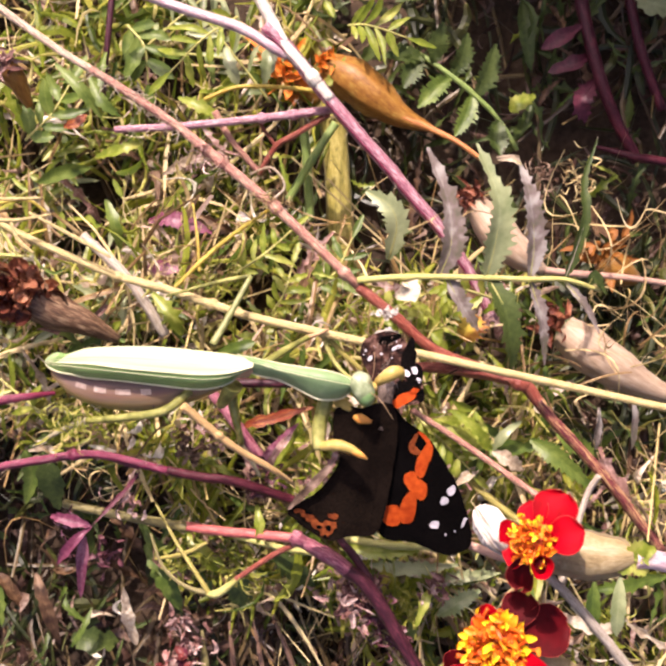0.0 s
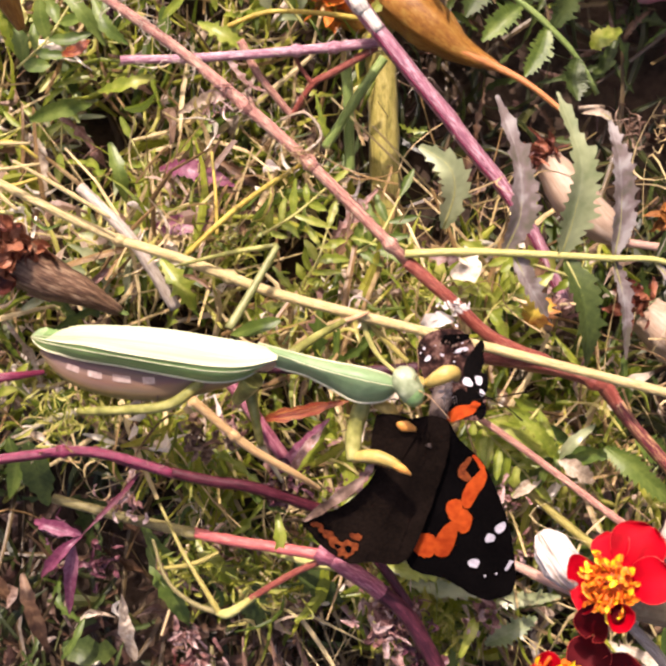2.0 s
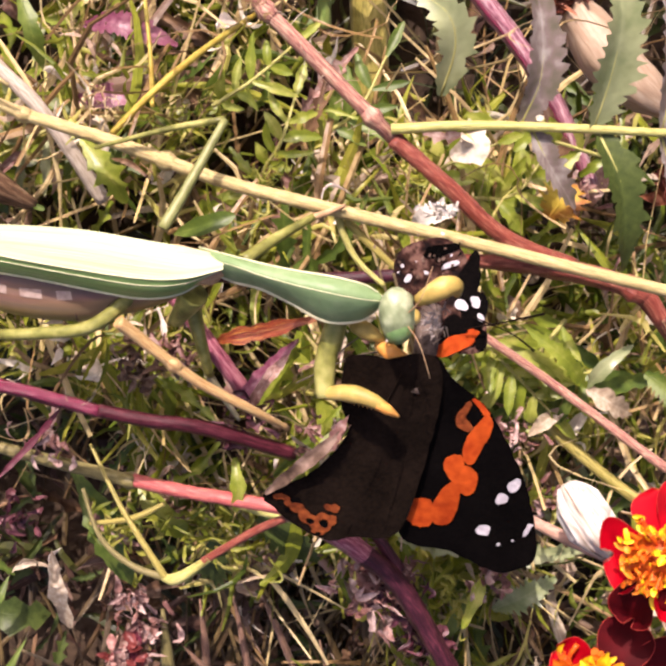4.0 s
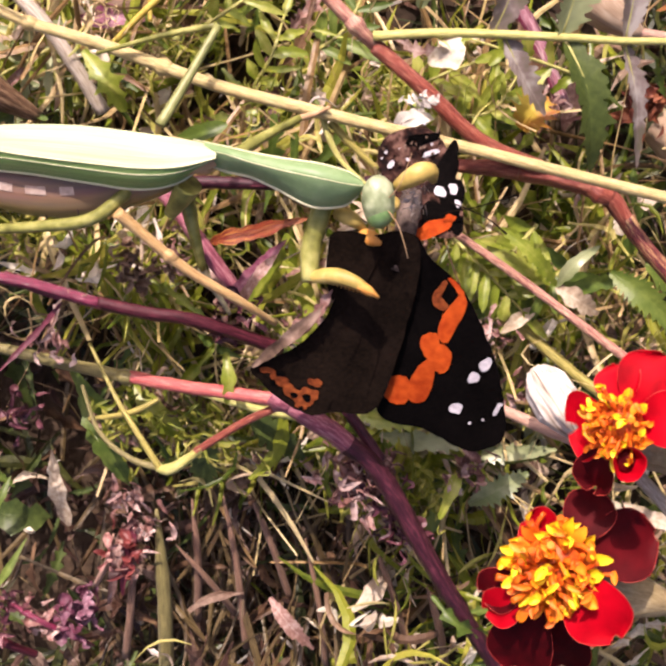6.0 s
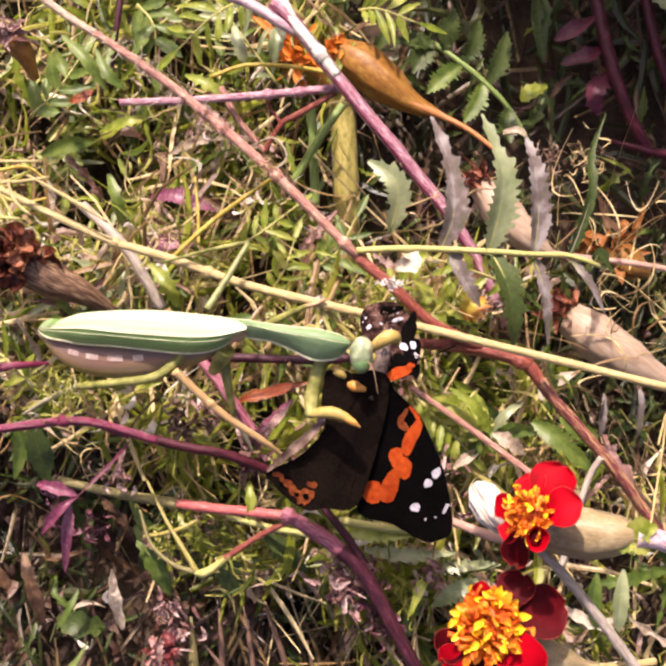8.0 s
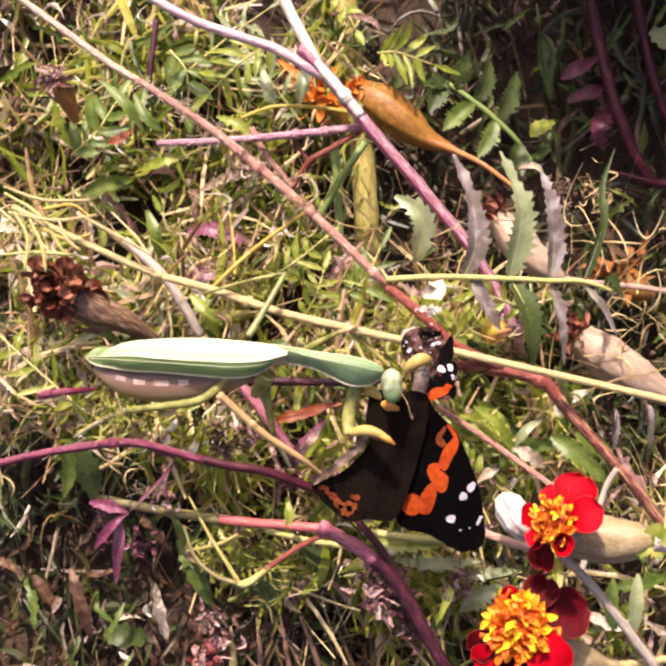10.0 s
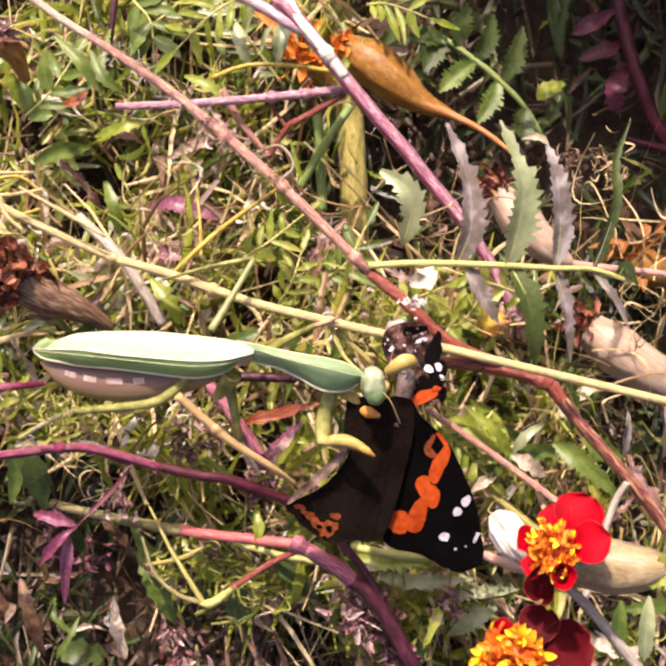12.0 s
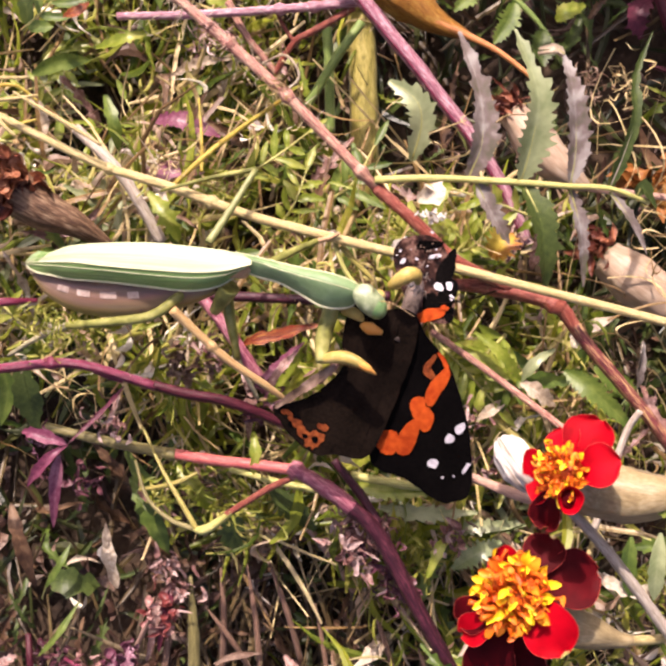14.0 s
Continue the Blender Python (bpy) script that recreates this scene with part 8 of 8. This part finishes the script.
    tube(bm, L([(-0.0016, -0.0079, 0.0968), (-0.0029, -0.0089, 0.0983), (-0.0037, -0.0103, 0.0980), (-0.0038, -0.0122, 0.0963), (-0.0034, -0.0135, 0.0950)]), [0.0001, 0.00016, 0.0001], 16, 5)
    part("groove", bm, "mantis_face", pronotum, "pale line across the shield")
    # head, about its own centre
    head = new("head")
    head.empty_display_size = 0.003
    head.parent = root
    head.location = L([(0.0072, -0.0131, 0.0970)])[0]
    bm = bmesh.new()
    ball(bm, (0, 0.0003, 0.0002), ((0.0025, 0.0002, 0), (-0.0003, 0.0038, 0), (0, 0, 0.0026)), 22, 14, wobble=0.08)
    part("skull", bm, "mantis_face", head, "grey-green skull")
    for sgn in (-1, 1):
        bm = bmesh.new()
        ball(bm, (0.0003, -0.0013, 0.0001) if sgn < 0 else (0.0006, 0.0022, -0.0006), ((0.0021, 0, 0), (0.0002, 0.0024, 0), (0, 0, 0.0024)) if sgn < 0 else ((0.0017, 0, 0), (0, 0.0014, 0), (0, 0, 0.0018)), 18, 12)
        part("eye", bm, "mantis_eye" if sgn < 0 else "mantis_face", head, "green eye" if sgn < 0 else "pale grey-green eye")
        bm = bmesh.new()
        tube(bm, [(0.0012, 0.0006 * sgn, 0.0016), (0.003, 0.003 * sgn, 0.004), (0.0045, 0.0075 * sgn, 0.0045)], [0.0001, 0.00007, 0.00004], 10, 4)
        part("antenna", bm, "mantis_tan", head)
    bm = bmesh.new()
    ball(bm, (0.0022, 0, -0.0006), ((0.0011, 0, 0), (0, 0.0012, 0), (0, 0, 0.0014)), 12, 8)
    part("mouth", bm, "mantis_yellow", head)
    return root, pronotum, head


mantis, pronotum, mantis_head = make_mantis()


# ---- butterfly ----
def make_butterfly():
    base = (0.0109, -0.0171, 0.0930)
    root = thing("butterfly", base, "dark butterfly with orange bands and white spots in mantis grip", "butterfly")
    L = lambda pts: local(root, pts)
    unit = 0.0000585

    def fore_z(x, y):
        return -0.0010 + 0.42 * y + 0.03 * x + 0.0009 * noise.noise((x * 90, y * 90, 2)) + 0.00012 * math.cos(22 * math.atan2(x - 0.001, -y))

    def hind_z(x, y):
        return 0.0004 + 0.42 * y - 0.02 * x + 0.0009 * noise.noise((x * 90, y * 90, 7)) + 0.00014 * math.cos(20 * math.atan2(x, -y))

    def top_z(x, y):
        return -0.008 - 0.05 * x + 0.0008 * noise.noise((x * 110, y * 110, 9))

    bm = bmesh.new()
    plate(bm, L([(0.0122, -0.0191, 0.0917), (0.0151, -0.0225, 0.0902), (0.0179, -0.0248, 0.0893), (0.0207, -0.0276, 0.0881), (0.0229, -0.0312, 0.0866), (0.0249, -0.0350, 0.0850), (0.0265, -0.0388, 0.0834), (0.0278, -0.0423, 0.0819), (0.0289, -0.0467, 0.0801), (0.0296, -0.0509, 0.0783), (0.0291, -0.0537, 0.0771), (0.0270, -0.0549, 0.0766), (0.0247, -0.0556, 0.0763), (0.0219, -0.0548, 0.0767), (0.0188, -0.0532, 0.0774), (0.0155, -0.0517, 0.0780), (0.0119, -0.0512, 0.0782), (0.0090, -0.0500, 0.0787), (0.0080, -0.0459, 0.0804), (0.0087, -0.0358, 0.0846), (0.0105, -0.0262, 0.0887)]), fore_z, 8, 88, 0.00022)
    fore = part("forewing", bm, "wing_black", root, "black forewing")
    for i, cell in enumerate((
            [(0.0092, -0.0438, 0.0813), (0.0108, -0.0425, 0.0818), (0.0129, -0.0427, 0.0817), (0.0136, -0.0448, 0.0808), (0.0130, -0.0472, 0.0798), (0.0109, -0.0474, 0.0798), (0.0092, -0.0459, 0.0804)],
            [(0.0135, -0.0428, 0.0817), (0.0148, -0.0403, 0.0828), (0.0167, -0.0391, 0.0833), (0.0172, -0.0416, 0.0822), (0.0167, -0.0449, 0.0808), (0.0158, -0.0469, 0.0800), (0.0137, -0.0469, 0.0800), (0.0132, -0.0450, 0.0808)],
            [(0.0145, -0.0358, 0.0847), (0.0160, -0.0347, 0.0851), (0.0174, -0.0352, 0.0849), (0.0174, -0.0376, 0.0839), (0.0171, -0.0399, 0.0829), (0.0157, -0.0391, 0.0833), (0.0147, -0.0374, 0.0840)],
            [(0.0171, -0.0366, 0.0843), (0.0186, -0.0368, 0.0842), (0.0197, -0.0386, 0.0835), (0.0193, -0.0408, 0.0825), (0.0181, -0.0417, 0.0822), (0.0171, -0.0409, 0.0825), (0.0170, -0.0387, 0.0834)],
            [(0.0170, -0.0350, 0.0850), (0.0175, -0.0321, 0.0862), (0.0190, -0.0296, 0.0872), (0.0204, -0.0278, 0.0880), (0.0214, -0.0291, 0.0875), (0.0210, -0.0316, 0.0864), (0.0200, -0.0338, 0.0855), (0.0190, -0.0363, 0.0844), (0.0179, -0.0365, 0.0844)],
            [(0.0156, -0.0287, 0.0876), (0.0165, -0.0270, 0.0883), (0.0177, -0.0254, 0.0890), (0.0183, -0.0260, 0.0888), (0.0173, -0.0277, 0.0880), (0.0168, -0.0292, 0.0874), (0.0177, -0.0304, 0.0869), (0.0190, -0.0308, 0.0867), (0.0178, -0.0317, 0.0864), (0.0160, -0.0306, 0.0868)],
            [(0.0178, -0.0256, 0.0889), (0.0186, -0.0255, 0.0890), (0.0202, -0.0271, 0.0883), (0.0210, -0.0283, 0.0878), (0.0200, -0.0285, 0.0877), (0.0189, -0.0270, 0.0884)])):
        bm = bmesh.new()
        mid = np.mean(L(cell), axis=0)
        plate(bm, [mid + (np.array(p) - mid) * (1.0, 1.0, 0.98, 0.98, 0.94, 0.8, 0.85)[i] for p in L(cell)], lambda x, y: fore_z(x, y) + 0.00016 + 0.00001 * i, 3, 40, 0.0002)
        part("orange_patch", bm, "wing_rust" if i == 5 else "wing_orange", fore, "orange wing band patch")
    for c, rx, ry, a in (((0.0213, -0.0477, 0.0796), 18, 19, 0), ((0.0234, -0.0423, 0.0819), 14, 20, 0.35), ((0.0250, -0.0398, 0.0830), 13, 24, 0.55), ((0.0278, -0.0478, 0.0796), 7, 22, 0.4), ((0.0236, -0.0503, 0.0786), 5, 5, 0), ((0.0257, -0.0497, 0.0788), 4, 4, 0), ((0.0282, -0.0468, 0.0800), 8, 6, 0)):
        bm = bmesh.new()
        spot(bm, L([c])[0], rx * unit, ry * unit, -a, fore_z, 0.0003, rough=0.45)
        part("white_spot", bm, "wing_white", fore, "white wing spot")
    bm = bmesh.new()
    plate(bm, L([(0.0125, -0.0191, 0.0917), (0.0095, -0.0185, 0.0919), (0.0060, -0.0194, 0.0915), (0.0025, -0.0188, 0.0918), (-0.0000, -0.0194, 0.0915), (-0.0006, -0.0226, 0.0902), (-0.0006, -0.0272, 0.0883), (0.0005, -0.0300, 0.0871), (-0.0005, -0.0327, 0.0859), (-0.0034, -0.0365, 0.0843), (-0.0072, -0.0395, 0.0831), (-0.0116, -0.0415, 0.0822), (-0.0121, -0.0429, 0.0817), (-0.0105, -0.0444, 0.0810), (-0.0086, -0.0464, 0.0802), (-0.0054, -0.0488, 0.0792), (-0.0021, -0.0500, 0.0787), (0.0014, -0.0491, 0.0790), (0.0050, -0.0495, 0.0789), (0.0077, -0.0486, 0.0793), (0.0093, -0.0459, 0.0804), (0.0105, -0.0414, 0.0823), (0.0118, -0.0357, 0.0847), (0.0129, -0.0302, 0.0870), (0.0136, -0.0248, 0.0893), (0.0135, -0.0216, 0.0906)]), hind_z, 8, 88, 0.00025)
    hind = part("hindwing", bm, "wing_brown", root, "dusky brown hindwing")
    for i, (c, rx, ry, a) in enumerate((((-0.0027, -0.0464, 0.0802), 36, 36, 0), ((-0.0054, -0.0458, 0.0805), 26, 20, 0.5), ((-0.0075, -0.0436, 0.0814), 22, 17, 0.6), ((-0.0044, -0.0481, 0.0795), 22, 14, 0.3), ((-0.0095, -0.0423, 0.0819), 18, 10, 0.4), ((-0.0018, -0.0442, 0.0811), 18, 16, 0.2))):
        bm = bmesh.new()
        spot(bm, L([c])[0], rx * unit, ry * unit, -a, hind_z, 0.00015 + 0.00001 * i, n=22, rough=0.8)
        part("rust_patch", bm, "wing_rust", hind, "rust-coloured wing margin")
    for c, rx, ry in (((-0.0030, -0.0468, 0.0800), 13, 14), ((-0.0052, -0.0465, 0.0802), 10, 11), ((-0.0074, -0.0427, 0.0817), 14, 11), ((-0.0086, -0.0444, 0.0810), 10, 9), ((-0.0040, -0.0487, 0.0792), 9, 6)):
        bm = bmesh.new()
        spot(bm, L([c])[0], rx * unit, ry * unit, 0, hind_z, 0.0003, rough=0.5)
        part("black_spot", bm, "wing_black", hind)
    for c0, c1 in (((0.0098, -0.0197, 0.0919), (0.0062, -0.0480, 0.0800)), ((0.0090, -0.0203, 0.0917), (0.0004, -0.0490, 0.0796)), ((0.0078, -0.0216, 0.0911), (-0.0048, -0.0461, 0.0808))):
        a, b = L([c0])[0], L([c1])[0]
        mid = ((a[0] + b[0]) / 2 + 0.0008, (a[1] + b[1]) / 2)
        bm = bmesh.new()
        tube(bm, [(*a[:2], hind_z(*a[:2])), (*mid, hind_z(*mid)), (*b[:2], hind_z(*b[:2]))], [0.0001, 0.00005], 12, 5)
        part("wing_vein", bm, "wing_brown", hind)
    bm = bmesh.new()
    blade(bm, L([(-0.0119, -0.0418, 0.0836), (-0.0077, -0.0379, 0.0858), (-0.0034, -0.0338, 0.0880), (0.0008, -0.0296, 0.0898)]), 0.0019, (-0.6, -0.2, 1), n=16, curl=0.05, fold=0.5)
    part("wing_fold", bm, "wing_fold", hind, "tan folded wing edge")
    bm = bmesh.new()
    blade(bm, L([(-0.0039, -0.0357, 0.0867), (-0.0016, -0.0320, 0.0887), (0.0005, -0.0280, 0.0904)]), 0.0018, (-0.6, -0.2, 1), n=18, teeth=5, fold=0.5)
    part("wing_fringe", bm, "withered_pale", hind, "pale frayed wing fringe")
    # far pair of wings, seen from below
    bm = bmesh.new()
    plate(bm, L([(0.0064, -0.0080, 0.0840), (0.0073, -0.0049, 0.0840), (0.0101, -0.0034, 0.0840), (0.0134, -0.0030, 0.0840), (0.0162, -0.0047, 0.0840), (0.0182, -0.0089, 0.0840), (0.0198, -0.0144, 0.0840), (0.0202, -0.0187, 0.0840), (0.0180, -0.0199, 0.0840), (0.0146, -0.0194, 0.0840), (0.0109, -0.0170, 0.0840), (0.0080, -0.0122, 0.0840)]), top_z)
    far = part("forewing", bm, "wing_under", root, "speckled brown underside of the far wing")
    for mat, items in (("wing_black", (((0.0175, -0.0089, 0.0840), 26, 64, -0.35), ((0.0180, -0.0144, 0.0840), 34, 62, -0.1), ((0.0158, -0.0160, 0.0840), 40, 34, 0.3), ((0.0129, -0.0048, 0.0840), 44, 16, 0.2), ((0.0192, -0.0178, 0.0840), 16, 30, 0))),
                       ("wing_white", (((0.0164, -0.0127, 0.0840), 15, 15, 0.2), ((0.0183, -0.0122, 0.0840), 11, 14, 0.2), ((0.0148, -0.0068, 0.0840), 26, 7, 0.35), ((0.0192, -0.0144, 0.0840), 8, 10, 0.5), ((0.0085, -0.0089, 0.0840), 12, 7, 0.9), ((0.0111, -0.0080, 0.0840), 6, 5, 0))),
                       ("wing_orange", (((0.0159, -0.0183, 0.0840), 46, 22, 0.38), ((0.0142, -0.0193, 0.0840), 26, 16, 0.2), ((0.0180, -0.0170, 0.0840), 18, 12, 0.6)))):
        for k, (c, rx, ry, a) in enumerate(items):
            bm = bmesh.new()
            spot(bm, L([c])[0], rx * unit, ry * unit, a, top_z, {"wing_black": 0.00015, "wing_white": 0.0003, "wing_orange": 0.0004}[mat] + 0.00002 * k, n=24, rough=0.45)
            part("wing_patch", bm, mat, far)
    rng = random.Random(21)
    for k in range(34):
        bm = bmesh.new()
        c = Vector(L([(0.0115, -0.0064, 0.0840)])[0]) + Vector((rng.gauss(0, 0.0026), rng.gauss(0, 0.0016), 0))
        r = rng.uniform(2, 6) * unit
        spot(bm, c, r, r * rng.uniform(0.4, 1), rng.uniform(0, 3), top_z, 0.0005 + 0.00001 * k, n=8, rough=0.5)
        part("speck", bm, rng.choice(("wing_white", "wing_fold", "wing_fold", "wing_black")), far)
    # body
    bm = bmesh.new()
    tube(bm, L([(0.0122, -0.0125, 0.0860), (0.0116, -0.0161, 0.0870), (0.0111, -0.0196, 0.0880), (0.0097, -0.0248, 0.0898)]), [0.0012, 0.0019, 0.0017, 0.0008], 18, 12, wobble=0.25)
    part("body", bm, "wing_body", root, "furry grey-brown body")
    bm = bmesh.new()
    rng = random.Random(9)
    c = Vector(L([(0.0119, -0.0137, 0.0944)])[0])
    for i in range(60):
        d = Vector((rng.gauss(0, 1), rng.gauss(0, 1.3), abs(rng.gauss(0, 0.8)))).normalized()
        p = c + Vector((rng.gauss(0, 0.0009), rng.gauss(0, 0.0014), 0))
        tube(bm, [p, p + d * 0.0008, p + d * 0.0015 + Vector((0, 0, -0.0003))], [0.0001, 0.00003], 3, 4)
    tagged(part("fur", bm, "fluff", root, "tufts of pale fur"), kind="stuff")
    bm = bmesh.new()
    rng = random.Random(12)
    for i in range(26):
        p = Vector(L([(0.0127, 0.0009, 0.0840)])[0]) + Vector((rng.gauss(0, 0.0012), rng.gauss(0, 0.0006), rng.gauss(0, 0.0004)))
        d = Vector((rng.gauss(0.3, 1), rng.gauss(0, 0.8), rng.gauss(0, 0.5))).normalized() * 0.0018
        blade(bm, [p - d * 0.5, p + Vector((0, 0, 0.0004)), p + d * 0.5], 0.0007, (rng.gauss(0, 1), rng.gauss(0, 1), 1), n=6, curl=0.2, fold=0.5)
    tagged(part("torn_scrap", bm, "fluff_white", root, "white torn scrap"), kind="stuff")
    for pts in ([(0.0168, -0.0160, 0.0860), (0.0220, -0.0146, 0.0880), (0.0269, -0.0123, 0.0950)], [(0.0180, -0.0142, 0.0860), (0.0233, -0.0162, 0.0880), (0.0267, -0.0186, 0.0880)]):
        bm = bmesh.new()
        tube(bm, L(pts), [0.00014, 0.0001, 0.0002], 10, 5)
        part("antenna", bm, "wing_brown", root)
    for pts in ([(0.0053, -0.0177, 0.0900), (0.0023, -0.0164, 0.0910), (-0.0023, -0.0202, 0.0900)], [(0.0060, -0.0188, 0.0900), (0.0012, -0.0194, 0.0910), (-0.0072, -0.0240, 0.0880)]):
        bm = bmesh.new()
        tube(bm, L(pts), [0.00014, 0.00009], 10, 5)
        part("leg", bm, "wing_body", root)
    return root


butterfly = make_butterfly()


# ---- movement ----
def motions():
    walk(butterfly, [
        (0, pose(0.0111, -0.0137, 0.093, 0, 0, 3.4)),
        (0.5, pose(0.0115, -0.0145, 0.093, 0, 0, -4.2)),
        (1, pose(0.0118, -0.0147, 0.093, 0, 0, -4.4)),
        (1.5, pose(0.0114, -0.0149, 0.093, 0, 0, -3.9)),
        (2, pose(0.0120, -0.0153, 0.093, 0, 0, -3.2)),
        (4.3, pose(0.0107, -0.0175, 0.093, 0, 0, 0.3)),
        (4.5, pose(0.0109, -0.0177, 0.093, 0, 0, -0.4)),
        (5, pose(0.0109, -0.0171, 0.093, 0, 0, 0.0)),
        (5.5, pose(0.0109, -0.0175, 0.093, 0, 0, -1.3)),
        (6, pose(0.0110, -0.0160, 0.093, 0, 0, -1.0)),
        (6.5, pose(0.0120, -0.0151, 0.093, 0, 0, -1.4)),
        (7, pose(0.0114, -0.0138, 0.093, 0, 0, 0.6)),
        (7.5, pose(0.0104, -0.0131, 0.093, 0, 0, -0.8)),
        (8, pose(0.0108, -0.0139, 0.093, 0, 0, -2.0)),
        (8.2, pose(0.0105, -0.0136, 0.093, 0, 0, -0.4)),
        (10.3, pose(0.0130, -0.0139, 0.093, 0, 0, -3.4)),
        (10.5, pose(0.0129, -0.0137, 0.093, 0, 0, -3.4)),
        (11, pose(0.0133, -0.0141, 0.093, 0, 0, -4.1)),
        (11.5, pose(0.0131, -0.0140, 0.093, 0, 0, -3.0)),
        (12, pose(0.0128, -0.0140, 0.093, 0, 0, -1.0)),
        (12.5, pose(0.0128, -0.0142, 0.093, 0, 0, -1.7)),
        (13, pose(0.0131, -0.0140, 0.093, 0, 0, -4.0)),
        (13.5, pose(0.0127, -0.0140, 0.093, 0, 0, -5.6)),
        (14, pose(0.0132, -0.0134, 0.093, 0, 0, -7.1)),
    ])
    h = mantis_head.location.copy()
    walk(mantis_head, [
        (0, Matrix.Translation(h) @ pose(-0.0008, 0.0009, 0, 0, 0, 15)),
        (0.5, Matrix.Translation(h) @ pose(0.0018, 0.0012, 0, 0, 0, 38)),
        (1, Matrix.Translation(h) @ pose(0.0016, 0.0018, 0, 0, 0, 35)),
        (1.5, Matrix.Translation(h) @ pose(0.0015, 0.0018, 0, 0, 0, 35)),
        (2, Matrix.Translation(h) @ pose(-0.0009, 0.0018, 0, 0, 0, 25)),
        (4.5, Matrix.Translation(h) @ pose(-0.0003, 0.0000, 0, 0, 0, 0)),
        (5, Matrix.Translation(h) @ pose(0.0000, 0.0000, 0, 0, 0, 0)),
        (6, Matrix.Translation(h) @ pose(-0.0004, -0.0001, 0, 0, 0, 0)),
        (6.5, Matrix.Translation(h) @ pose(0.0005, 0.0006, 0, 0, 0, -4)),
        (7, Matrix.Translation(h) @ pose(0.0011, 0.0004, 0, 0, 0, -6)),
        (7.5, Matrix.Translation(h) @ pose(0.0005, 0.0010, 0, 0, 0, -10)),
        (8, Matrix.Translation(h) @ pose(-0.0000, 0.0006, 0, 0, 0, -6)),
        (10.5, Matrix.Translation(h) @ pose(-0.0007, -0.0016, 0, 0, 0, 0)),
        (11, Matrix.Translation(h) @ pose(-0.0003, 0.0001, 0, 0, 0, -8)),
        (11.5, Matrix.Translation(h) @ pose(-0.0002, 0.0000, 0, 0, 0, 0)),
        (12, Matrix.Translation(h) @ pose(-0.0003, -0.0005, 0, 0, 0, 6)),
        (12.5, Matrix.Translation(h) @ pose(-0.0012, -0.0015, 0, 0, 0, 4)),
        (13, Matrix.Translation(h) @ pose(-0.0018, -0.0015, 0, 0, 0, 8)),
        (13.5, Matrix.Translation(h) @ pose(-0.0016, -0.0015, 0, 0, 0, 20)),
        (14, Matrix.Translation(h) @ pose(-0.0013, -0.0008, 0, 0, 0, 42)),
    ])
    walk(pronotum, [(t, pose(0, 0, 0, 0, 0, a)) for t, a in ((0, -1.0), (2, -1.0), (4.5, 0), (6, 0), (7.5, 2.0), (8.2, 1.5), (10.5, -1.5), (11, -2.0), (12.5, -1.5), (14, -3.0))])


motions()
